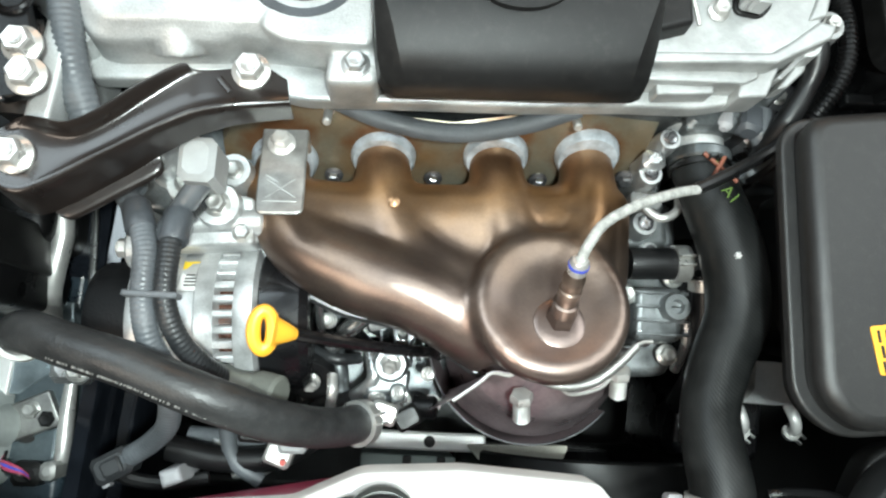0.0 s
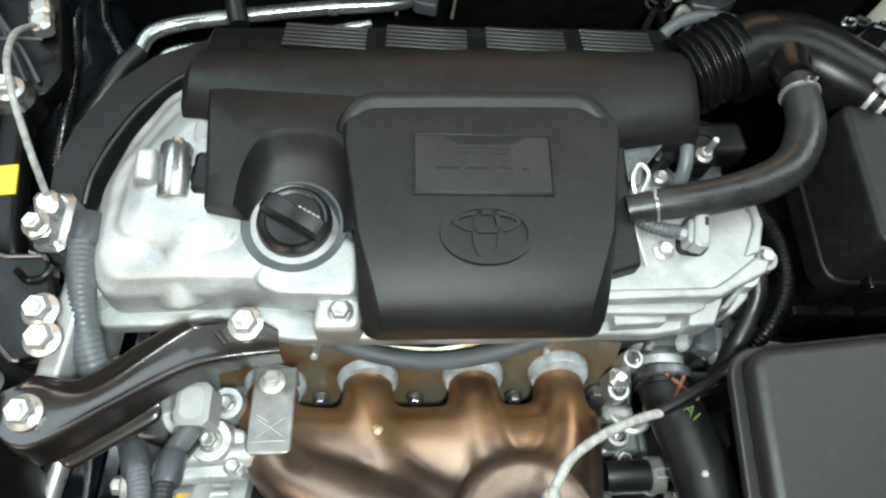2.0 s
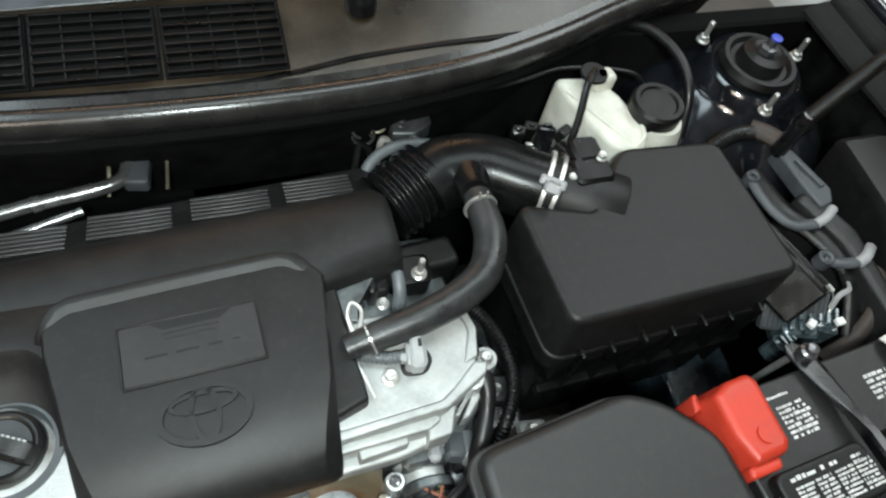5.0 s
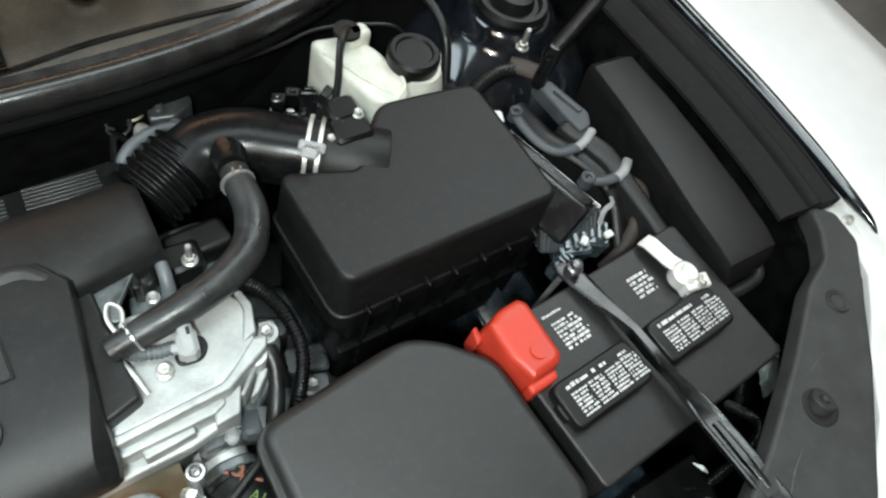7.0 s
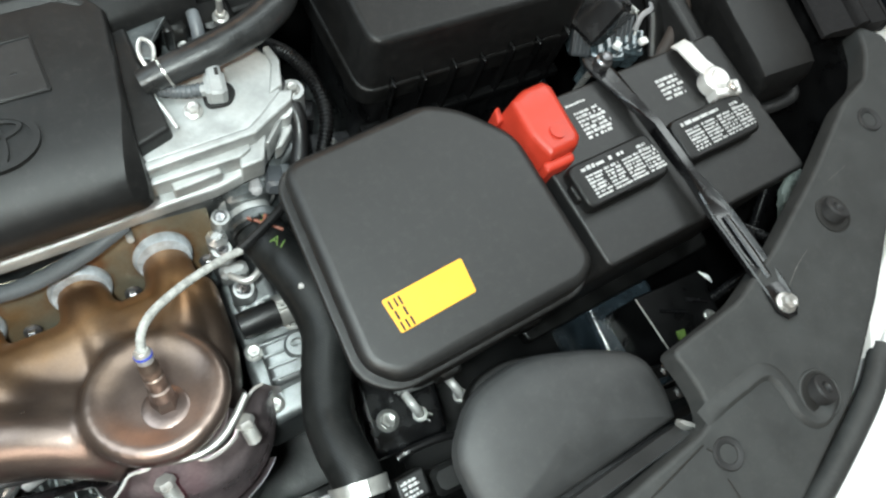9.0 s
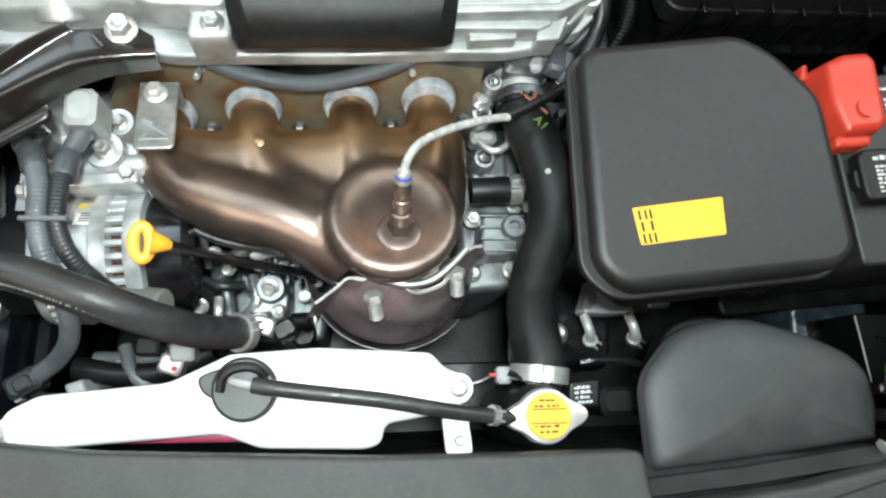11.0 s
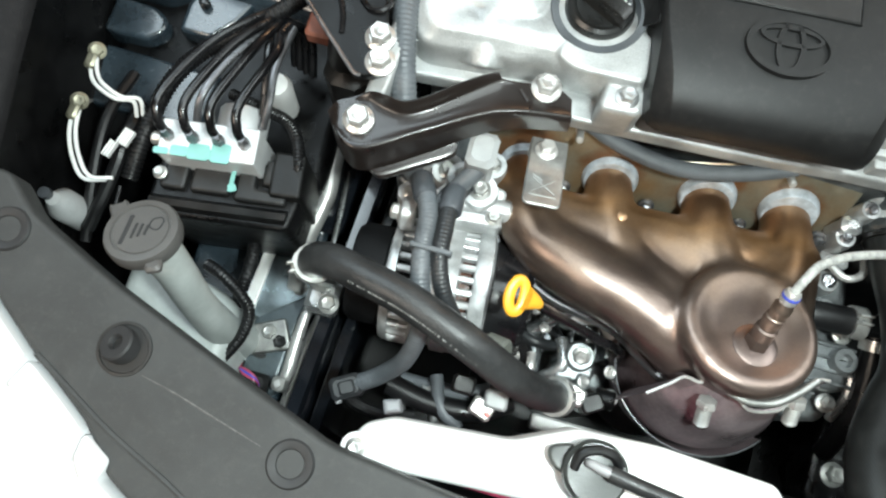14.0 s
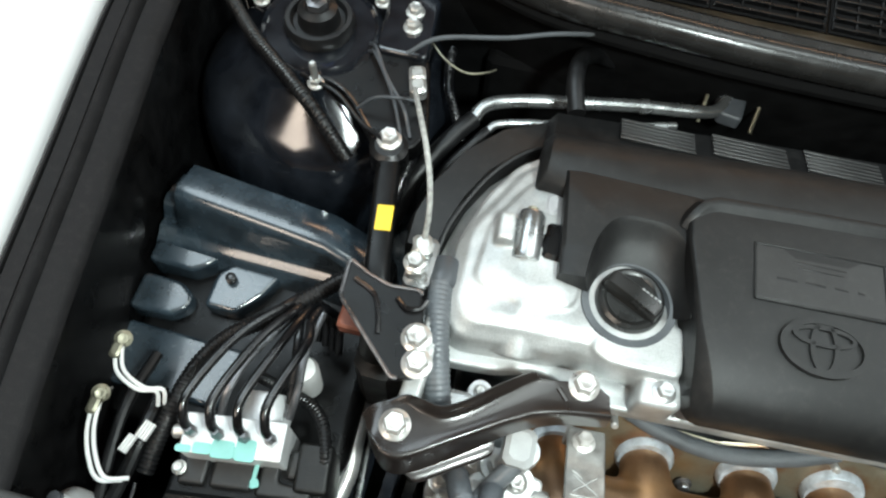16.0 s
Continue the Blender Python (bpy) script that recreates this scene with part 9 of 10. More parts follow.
def water_neck():
    w = thing("water_outlet", (0.2, 0.175, 0.9), "cast aluminium water outlet with plugs and fittings", "water outlet")
    bm = BM()
    lathe(bm, [(0.019, 0), (0.019, 0.03), (0.026, 0.034), (0.028, 0.055)], aim((0.203, 0.148, 0.932), (0.205, 0.22, 0.93)), 26)
    part("neck", bm, CAST, w)
    rnd = random.Random(9)
    for x, y, z, r in ((0.176, 0.172, 0.945, 0.008), (0.168, 0.150, 0.925, 0.009), (0.176, 0.118, 0.89, 0.010), (0.186, 0.098, 0.875, 0.007)):
        bm = BM()
        lathe(bm, [(r * 1.3, z - 0.06), (r * 1.2, z - 0.008), (r, z), (0, z)], Matrix.Translation((x, y, 0)), 16)
        part("boss", bm, MACH, w)
        bolt(w, (x, y, z), r * 0.72, up=(rnd.uniform(-0.4, 0.4), rnd.uniform(-0.7, 0.1), 1), material=DULLSTEEL)
    for x0, y0, z0, x1, y1, z1, m in ((0.158, 0.150, 0.90, 0.176, 0.166, 0.938, MACH), (0.160, 0.128, 0.88, 0.186, 0.142, 0.905, CAST), (0.184, 0.176, 0.93, 0.226, 0.192, 0.960, GREYCAST), (0.236, 0.172, 0.90, 0.262, 0.196, 0.945, DULLSTEEL), (0.246, 0.150, 0.88, 0.262, 0.166, 0.918, GREYCAST)):
        bm = BM()
        block(bm, x0, y0, z0, x1, y1, z1, 0.004)
        part("casting", bm, m, w)
    lathe_at = aim((0.2035, 0.160, 0.933), (0.2045, 0.2, 0.93))
    bm = BM()
    lathe(bm, [(0.0225, -0.004), (0.0240, -0.002), (0.0240, 0.004), (0.0225, 0.006)], lathe_at, 30)
    part("neck_bead", bm, GREYCAST, w)
    for pts in ([(0.255, 0.19, 0.94), (0.262, 0.175, 0.952), (0.258, 0.158, 0.945), (0.25, 0.15, 0.92)], [(0.228, 0.196, 0.955), (0.236, 0.182, 0.962), (0.247, 0.172, 0.955)]):
        bm = BM()
        tube(bm, pts, 0.003, 8)
        part("thin_lead", bm, RUBBER, w)
    bm = BM()
    tube(bm, [(0.244, 0.195, 0.955), (0.240, 0.178, 0.958), (0.246, 0.160, 0.955)], [0.007, 0.009, 0.006], 12)
    part("boot", bm, CORRUGATED, w)
    bm = BM()
    mp = aim((0.232, 0.186, 0.958), (0.226, 0.165, 0.966))
    block(bm, -0.009, -0.008, -0.012, 0.009, 0.008, 0.014, 0.003, mp)
    part("plug", bm, CONNGREY, w, "dark grey plug")
    bm = BM()
    mp = aim((0.214, 0.188, 0.955), (0.208, 0.166, 0.962))
    block(bm, -0.006, -0.006, -0.010, 0.006, 0.006, 0.012, 0.003, mp)
    part("plug", bm, PALEGREY, w)
    # red-brown clip and green chalk mark on the hose
    bm = BM()
    for a, b in (((0.196, 0.158, 0.958), (0.222, 0.138, 0.956)), ((0.202, 0.138, 0.958), (0.212, 0.156, 0.958))):
        tube(bm, [a, b], 0.0016, 8, per=3)
    part("paint_stripe", bm, RUST, w, "red-brown paint stripes")


water_neck()


def gearbox_side():
    """Cast castings, stub hose and plugs right of the manifold, low down."""
    g = thing("water_pump_housing", (0.19, 0.06, 0.75), "grey cast housing with a stub hose below the manifold", "housing")
    bm = BM()
    slab(bm, [(0.155, -0.01), (0.215, -0.005), (0.225, 0.07), (0.22, 0.15), (0.155, 0.15)], 0.62, 0.845, 0.012, 0.008)
    part("casting", bm, MIDCAST, g)
    bm = BM()
    slab(bm, [(0.170, 0.020), (0.212, 0.022), (0.214, 0.068), (0.172, 0.066)], 0.80, 0.878, 0.008, 0.006)
    part("box", bm, MIDCAST, g)
    for k in range(4):
        bm = BM()
        block(bm, 0.171, 0.026 + k * 0.0115, 0.83, 0.216, 0.0285 + k * 0.0115, 0.882, 0.0008)
        part("rib", bm, MIDCAST, g)
    bm = BM()
    lathe(bm, [(0.013, 0.80), (0.0125, 0.884), (0.0105, 0.888), (0.006, 0.888), (0.005, 0.882)], Matrix.Translation((0.204, 0.050, 0)), 20)
    part("boss", bm, MIDCAST, g)
    bm = BM()
    tube(bm, [(0.214, 0.064, 0.872), (0.216, 0.044, 0.876), (0.218, 0.022, 0.870), (0.216, 0.0, 0.85)], 0.0045, 10)
    part("edge_pipe", bm, PIPEMETAL, g)
    bm = BM()
    slab(bm, [(0.165, 0.10), (0.205, 0.105), (0.202, 0.145), (0.165, 0.14)], 0.80, 0.868, 0.006, 0.006)
    part("ledge", bm, MIDCAST, g)
    bm = BM()
    lathe(bm, [(0.0125, 0.0), (0.013, 0.002), (0.013, 0.046), (0.0125, 0.048)], aim((0.160, 0.082, 0.895), (0.23, 0.086, 0.895)), 22)
    part("stub_hose", bm, RUBBER, g)
    spring_clamp(g, (0.203, 0.0845, 0.895), (0.23, 0.086, 0.895), 0.0135, 0.012)
    bm = BM()
    tube(bm, [(0.165, 0.135, 0.90), (0.180, 0.118, 0.91), (0.195, 0.125, 0.91), (0.198, 0.14, 0.905)], 0.0035, 8)
    part("pipe", bm, STEEL, g)
    for x, y, z in ((0.165, 0.06, 0.875), (0.205, 0.012, 0.862), (0.168, 0.01, 0.85), (0.21, 0.078, 0.865)):
        bolt(g, (x, y, z - 0.002), 0.009)


gearbox_side()


def alternator():
    a = thing("alternator", (-0.145, 0.015, 0.85), "silver alternator with slotted vents and black pulley", "alternator")
    axis = aim((-0.237, 0.014, 0.882), (0.0, 0.030, 0.882))

    def drum(profile, material, name, seg=48, label=""):
        bm = BM()
        lathe(bm, profile, axis, seg)
        return part(name, bm, material, a, label)

    drum([(0.020, -0.012), (0.042, -0.012), (0.046, -0.006), (0.046, 0.018), (0.042, 0.022), (0.03, 0.022)], BELT, "pulley", label="black ribbed pulley")
    drum([(0.045, 0.020), (0.055, 0.022), (0.057, 0.026), (0.057, 0.030)], ALTCAST, "front_rim")
    drum([(0.047, 0.028), (0.047, 0.050)], BLACKPL, "front_hollow")
    drum([(0.052, 0.048), (0.0585, 0.050), (0.0585, 0.054), (0.0545, 0.056), (0.0545, 0.068), (0.0585, 0.070), (0.0588, 0.083), (0.05, 0.085)], ALTCAST, "stator")
    drum([(0.0475, 0.080), (0.0475, 0.104)], COPPERCOIL, "rear_coil", label="brown varnished coil")
    drum([(0.05, 0.096), (0.0578, 0.0965), (0.0588, 0.098), (0.0588, 0.110), (0.052, 0.113)], ALTCAST, "rear_rim")
    drum([(0.052, 0.112), (0.054, 0.114), (0.054, 0.142), (0.049, 0.148), (0, 0.148)], PAINT, "rear_cap", label="glossy black rear cap")
    for x0, x1 in ((0.030, 0.049), (0.080, 0.103)):
        for k in range(32):
            th = 2 * math.pi * k / 32
            bm = BM()
            block(bm, 0.0495, -0.0028, x0, 0.0578, 0.0028, x1, 0.0012, axis @ Matrix.Rotation(th, 4, "Z"))
            part("vent_bar", bm, ALTCAST, a)
    bm = BM()
    p = Matrix.Translation((-0.1735, 0.0465, 0.9270)) @ Matrix.Rotation(radians(-40), 4, "X") @ Matrix.Rotation(radians(4), 4, "Z")
    block(bm, -0.0085, -0.015, 0, 0.0085, 0.015, 0.0012, 0.0004, p)
    lb = part("label", bm, WHITEPE, a, "white label with a yellow band")
    bm = BM()
    block(bm, -0.0085, 0.006, 0.0008, 0.0085, 0.015, 0.0016, 0.0002, p)
    part("yellow_band", bm, YELLOW, lb)
    bm = BM()
    for k in range(4):
        block(bm, -0.005, -0.011 + k * 0.0036, 0.0008, 0.004, -0.0095 + k * 0.0036, 0.0015, 0.0002, p)
    part("print", bm, INK, lb)
    bm = BM()
    block(bm, -0.183, 0.072, 0.90, -0.125, 0.105, 0.938, 0.006)
    part("top_lug", bm, ALTCAST, a)
    bm = BM()
    lathe(bm, [(0.010, 0), (0.010, 0.062), (0.008, 0.064)], aim((-0.188, 0.082, 0.938), (0, 0.10, 0.938)), 18)
    part("pivot", bm, ALTCAST, a)
    # clamp bolt with its washer on the pulley side, bracket over the top
    side = aim((-0.214, 0.063, 0.938), (-0.30, 0.059, 0.938))
    bm = BM()
    lathe(bm, [(0.014, -0.010), (0.015, 0.0), (0.013, 0.002), (0.0, 0.002)], side, 24)
    part("washer", bm, ALTCAST, a)
    bolt(a, (-0.216, 0.0629, 0.938), 0.0095, up=(-1, -0.04, 0.1), material=STEEL)
    bm = BM()
    slab(bm, [(-0.190, 0.064), (-0.130, 0.070), (-0.132, 0.104), (-0.150, 0.108), (-0.160, 0.094), (-0.188, 0.090)], 0.915, 0.944, 0.004, 0.003)
    part("bracket", bm, ALTCAST, a)
    for x, y in ((-0.150, 0.098), (-0.138, 0.078)):
        bolt(a, (x, y, 0.944), 0.0075)


alternator()


def alternator_boot():
    b = thing("alternator_boot", (-0.13, -0.028, 0.9), "grey rubber boot over the alternator's terminal", "terminal boot")
    bm = BM()
    slab(bm, [(-0.162, -0.028), (-0.151, -0.010), (-0.130, -0.017), (-0.108, -0.017), (-0.102, -0.030), (-0.106, -0.044), (-0.135, -0.040)], 0.885, 0.953, 0.006, 0.005, draft=0.003)
    part("boot", bm, BOOTGREY, b)
    bm = BM()
    lathe(bm, [(0.0125, 0), (0.0125, 0.016), (0.010, 0.018), (0, 0.018)], aim((-0.116, -0.030, 0.944), (-0.10, -0.033, 0.952)), 20)
    part("boot_end", bm, BOOTGREY, b)


alternator_boot()

for pts, end in (([(-0.218, 0.098, 0.955), (-0.200, 0.078, 0.975), (-0.1895, 0.055, 0.985), (-0.1865, 0.026, 0.988), (-0.181, 0.000, 0.985), (-0.172, -0.025, 0.965), (-0.178, -0.055, 0.93), (-0.195, -0.072, 0.905), (-0.214, -0.085, 0.895)], 0), ([(-0.166, 0.098, 0.955), (-0.174, 0.072, 0.978), (-0.1735, 0.045, 0.988), (-0.171, 0.020, 0.990), (-0.162, -0.002, 0.982), (-0.150, -0.016, 0.965), (-0.138, -0.026, 0.945)], 1)):
    c = hose("alternator_conduit", "dark corrugated conduit passing over the alternator" if end else "grey corrugated conduit passing over the alternator", pts, 0.0072 if end else 0.0080, BOOTDARK if end else CORRUGATED, ridge=0.0003, pitch=0.0032, category="conduit", seg=16)
    bm = BM()
    lathe(bm, [(0.0086, -0.012), (0.0098, -0.010), (0.0098, 0.010), (0.0086, 0.012)], aim(pts[1], pts[2]), 18)
    part("sleeve", bm, CONNGREY, c, "dark grey end sleeve")


def conduit_plug():
    p = thing("conduit_plug", (-0.215, -0.085, 0.88), "dark wiring plug with a pale lock on the conduit", "plug")
    m = Matrix.Translation((-0.220, -0.089, 0.892)) @ Matrix.Rotation(radians(30), 4, "Z")
    bm = BM()
    block(bm, -0.018, -0.010, -0.014, 0.010, 0.010, 0.010, 0.003, m)
    block(bm, -0.010, -0.007, 0.009, 0.004, 0.005, 0.014, 0.0015, m)
    part("shell", bm, BOOTDARK, p)
    bm = BM()
    block(bm, -0.016, -0.012, -0.004, -0.011, -0.009, 0.006, 0.001, m)
    part("lock", bm, PALEGREY, p)
    bm = BM()
    tube(bm, [(-0.226, -0.094, 0.888), (-0.215, -0.102, 0.880), (-0.19, -0.105, 0.875), (-0.16, -0.10, 0.872)], 0.0055, 10)
    part("lead", bm, RUBBER, p)


conduit_plug()


def conduit_tie():
    t = thing("cable_tie", (-0.186, 0.03, 0.96), "grey plastic tie joining two conduits", "cable tie")
    bm = BM()
    block(bm, -0.1965, 0.0235, 0.985, -0.1625, 0.0275, 0.9985, 0.002)
    part("tie", bm, CORRUGATED, t)


conduit_tie()

AC_HOSE = hose("air_conditioning_hose", "thick black hose crossing in front of the alternator", [(-0.272, -0.004, 0.950), (-0.267, -0.001, 0.968), (-0.250, -0.002, 0.985), (-0.222, -0.009, 0.996), (-0.185, -0.0185, 1.002), (-0.135, -0.0365, 0.998), (-0.095, -0.050, 0.972), (-0.065, -0.0545, 0.936), (-0.043, -0.051, 0.905)], 0.0139, HOSE, clamps=(((-0.2705, -0.003, 0.956), (-0.276, -0.006, 0.935), 0.0154, 0.006), ((-0.047, -0.052, 0.911), (-0.032, -0.048, 0.886), 0.0154, 0.009)), seg=24)


def hose_print():
    """Faint print along the hose."""
    rnd = random.Random(4)
    bm = BM()
    line = spline([(-0.232, -0.0165, 1.0040), (-0.205, -0.0235, 1.0105), (-0.180, -0.0305, 1.0128), (-0.150, -0.0415, 1.0105), (-0.122, -0.0515, 1.0005)], 14)
    for a, b in zip(line, line[1:]):
        if rnd.random() < 0.9:
            d = (b - a)
            m = Matrix.Translation(a) @ Matrix.Rotation(math.atan2(d.y, d.x), 4, "Z")
            block(bm, 0, -0.0009, -0.004, d.length * rnd.uniform(0.3, 0.8), 0.0005, 0.0006, 0.0001, m)
    part("printed_marks", bm, HOSEPRINT, AC_HOSE, "faint pale print")


def pipe_joint():
    j = thing("pipe_joint", (-0.28, 0.0, 0.85), "bright pipe joint and bolt on the frame", "pipe joint")
    bm = BM()
    lathe(bm, [(0.012, 0.86), (0.012, 0.94), (0.015, 0.945), (0.015, 0.957)], Matrix.Translation((-0.274, -0.004, 0)), 20)
    part("joint", bm, ZINC, j)
    bm = BM()
    block(bm, -0.285, -0.035, 0.86, -0.255, 0.0, 0.885, 0.005)
    part("block", bm, MACH, j)
    bolt(j, (-0.262, -0.024, 0.885), 0.0095)
    for pts, r in (([(-0.312, 0.225, 0.85), (-0.309, 0.195, 0.86), (-0.3055, 0.150, 0.862), (-0.3025, 0.110, 0.862), (-0.3000, 0.082, 0.860), (-0.3040, 0.055, 0.856), (-0.309, 0.03, 0.845), (-0.311, -0.01, 0.82)], 0.0088), ([(-0.262, 0.13, 0.80), (-0.268, 0.06, 0.80), (-0.275, 0.0, 0.80), (-0.285, -0.05, 0.80), (-0.29, -0.13, 0.80)], 0.005), ([(-0.274, 0.020, 0.850), (-0.280, 0.010, 0.838), (-0.288, -0.014, 0.828), (-0.2915, -0.034, 0.824), (-0.2925, -0.060, 0.822), (-0.2925, -0.095, 0.820), (-0.298, -0.108, 0.812)], [0.0034, 0.0034, 0.0034, 0.005, 0.0062, 0.0062, 0.004])):
        p = thing("metal_pipe", pts[0], "bright metal pipe along the frame rail", "pipe", "frame pipes")
        bm = BM()
        tube(bm, pts, r, 14)
        part("pipe", bm, STEEL, p)


hose_print()
pipe_joint()


def dipstick():
    d = thing("dipstick", (-0.10, 0.01, 0.9), "orange ring-handled oil dipstick", "dipstick")
    bm = BM()
    m = Matrix.Translation((-0.1070, 0.0065, 1.001)) @ Matrix.Rotation(radians(90), 4, "Z") @ Matrix.Rotation(radians(-14), 4, "Y") @ Matrix.Rotation(radians(16), 4, "X")
    n = 32
    rings = []
    for k in range(n + 1):
        t = 2 * math.pi * k / n
        c = Vector((0.0120 * math.cos(t), 0.0060 * math.sin(t), 0))
        u = Vector((math.cos(t), math.sin(t), 0))
        rings.append([m @ (c + u * 0.0046 * math.cos(s) + Vector((0, 0, 0.0030 * math.sin(s)))) for s in [2 * math.pi * j / 10 for j in range(10)]])
    loft(bm, rings, False, False)
    part("ring_handle", bm, ORANGE, d)
    bm = BM()
    tube(bm, [(-0.1005, 0.0065, 1.002), (-0.0935, 0.0060, 0.999), (-0.088, 0.0055, 0.995)], [0.0095, 0.0065, 0.0036], 12)
    part("collar", bm, ORANGE, d)
    bm = BM()
    tube(bm, [(-0.090, 0.0055, 0.995), (-0.062, 0.0035, 0.968), (-0.030, 0.002, 0.935), (0.0, 0.002, 0.90), (0.01, 0.002, 0.86)], 0.0042, 10)
    part("rod", bm, PAINT, d)


dipstick()


def front_clutter():
    """Pipes, bosses, brackets and plugs between alternator and converter."""
    c = thing("engine_front_castings", (-0.04, 0.03, 0.75), "grey castings and bolts on the engine's front", "castings")
    rnd = random.Random(12)
    for k in range(14):
        x, y = rnd.uniform(-0.09, 0.015), rnd.uniform(-0.045, 0.065)
        if y > 0.02 - x * 0.4:
            y -= 0.02
        z = rnd.uniform(0.80, 0.865)
        bm = BM()
        if k % 2:
            r = rnd.uniform(0.006, 0.012)
            lathe(bm, [(r * 1.4, z - 0.10), (r * 1.2, z - 0.006), (r, z), (0, z)], Matrix.Translation((x, y, 0)), 14)
        else:
            m = Matrix.Translation((x, y, z)) @ Matrix.Rotation(rnd.uniform(-0.5, 0.5), 4, "Z")
            block(bm, -rnd.uniform(0.008, 0.022), -rnd.uniform(0.006, 0.014), -0.10, rnd.uniform(0.008, 0.022), rnd.uniform(0.006, 0.014), 0, 0.003, m)
        part("casting", bm, (GREYCAST, MACH, GREYCAST, DARKPL)[k % 4], c)
        if k % 3 == 1:
            bolt(c, (x, y, z), 0.007, up=(rnd.uniform(-0.4, 0.4), rnd.uniform(-0.4, 0.4), 1))
    bm = BM()
    slab(bm, [(-0.11, -0.05), (0.02, -0.05), (0.03, 0.06), (-0.11, 0.07)], 0.60, 0.79, 0.01, 0.006)
    part("block_face", bm, GREYCAST, c)
    for pts, r, m in (([(-0.08, 0.06, 0.85), (-0.045, 0.05, 0.87), (-0.02, 0.035, 0.872), (0.0, 0.02, 0.86)], 0.0065, STEEL), ([(-0.085, 0.03, 0.85), (-0.07, -0.005, 0.86), (-0.066, -0.03, 0.855)], 0.007, GREYCAST), ([(-0.06, 0.02, 0.84), (-0.035, 0.0, 0.85), (-0.01, -0.005, 0.84)], 0.005, DULLSTEEL), ([(-0.055, -0.035, 0.85), (-0.04, -0.02, 0.865), (-0.045, 0.005, 0.86)], 0.006, MACH)):
        bm = BM()
        tube(bm, pts, r, 12)
        part("pipe", bm, m, c)
    # upright pipes, a bent chrome pipe, cast lugs and webs that face the radiator
    for pts, r, m in (([(-0.098, 0.062, 0.905), (-0.097, 0.040, 0.900), (-0.094, 0.012, 0.875)], 0.0042, STEEL), ([(-0.086, 0.062, 0.905), (-0.085, 0.038, 0.900), (-0.083, 0.012, 0.875)], 0.0036, PIPEMETAL), ([(-0.076, 0.003, 0.866), (-0.062, 0.018, 0.876), (-0.044, 0.033, 0.880), (-0.020, 0.046, 0.872)], 0.0075, PIPEMETAL), ([(-0.046, 0.026, 0.868), (-0.020, 0.032, 0.872), (0.008, 0.037, 0.868)], 0.0085, ALTCAST), ([(-0.072, -0.018, 0.880), (-0.071, -0.032, 0.884), (-0.072, -0.044, 0.875)], 0.0042, STEEL), ([(-0.088, 0.000, 0.870), (-0.070, -0.006, 0.874), (-0.052, -0.004, 0.866)], 0.0048, BOOTDARK)):
        bm = BM()
        tube(bm, pts, r, 14)
        part("pipe", bm, m, c)
    for k in range(4):
        x = -0.036 + k * 0.0115
        bm = BM()
        block(bm, x - 0.0013, -0.012 + 0.003 * k, 0.79, x + 0.0013, 0.030 + 0.002 * k, 0.862, 0.0008)
        part("web", bm, GREYCAST, c)
    bm = BM()
    slab(bm, [(-0.046, -0.032), (-0.012, -0.030), (-0.010, -0.012), (-0.044, -0.014)], 0.80, 0.868, 0.003, 0.003)
    slab(bm, [(-0.026, -0.038), (-0.014, -0.037), (-0.014, -0.022), (-0.026, -0.023)], 0.80, 0.874, 0.005, 0.002)
    part("cast_lug", bm, MIDCAST, c)
    bm = BM()
    lathe(bm, [(0.017, 0.80), (0.015, 0.866), (0.012, 0.876), (0.008, 0.876)], Matrix.Translation((-0.027, -0.008, 0)), 20)
    part("boss", bm, MIDCAST, c)
    for p, r in (((-0.027, -0.008, 0.876), 0.0085), ((0.008, -0.037, 0.868), 0.0075), ((-0.020, -0.030, 0.875), 0.0055), ((-0.066, 0.010, 0.876), 0.0070), ((-0.078, 0.024, 0.880), 0.0065), ((0.004, -0.014, 0.866), 0.0060)):
        bolt(c, p, r, up=(rnd.uniform(-0.3, 0.3), rnd.uniform(-0.5, 0.1), 1), material=STEEL)
    bm = BM()
    lathe(bm, [(0.009, 0.0), (0.009, 0.016), (0.007, 0.018), (0, 0.018)], aim((-0.006, -0.040, 0.872), (0.010, -0.040, 0.876)), 18)
    part("clamp_nut", bm, BLACKPL, c)
    # low hose end and fittings by the tank
    f = thing("hose_fittings", (-0.1, -0.08, 0.85), "dark hoses, plugs and clamps low beside the tank", "fittings")
    for pts, r, m in (([(-0.19, -0.078, 0.88), (-0.15, -0.085, 0.88), (-0.11, -0.082, 0.88), (-0.08, -0.065, 0.87)], 0.010, RUBBER), ([(-0.18, -0.07, 0.86), (-0.13, -0.07, 0.87), (-0.10, -0.06, 0.875)], 0.007, CORRUGATED), ([(-0.15, -0.06, 0.88), (-0.14, -0.085, 0.885), (-0.12, -0.10, 0.88)], 0.006, CORRUGATED)):
        bm = BM()
        tube(bm, pts, r, 12)
        part("pipe", bm, m, f)
    for x, y, z, m in ((-0.105, -0.078, 0.90, ZINC), (-0.095, -0.068, 0.905, GREYPE), (-0.125, -0.062, 0.90, DARKPL), (-0.085, -0.052, 0.90, DARKPL), (-0.030, -0.045, 0.895, ZINC), (-0.012, -0.048, 0.89, DARKPL)):
        bm = BM()
        block(bm, -0.010, -0.008, -0.02, 0.010, 0.008, 0.006, 0.002, Matrix.Translation((x, y, z)) @ Matrix.Rotation(rnd.uniform(-0.6, 0.6), 4, "Z"))
        part("plug", bm, m, f)
    bm = BM()
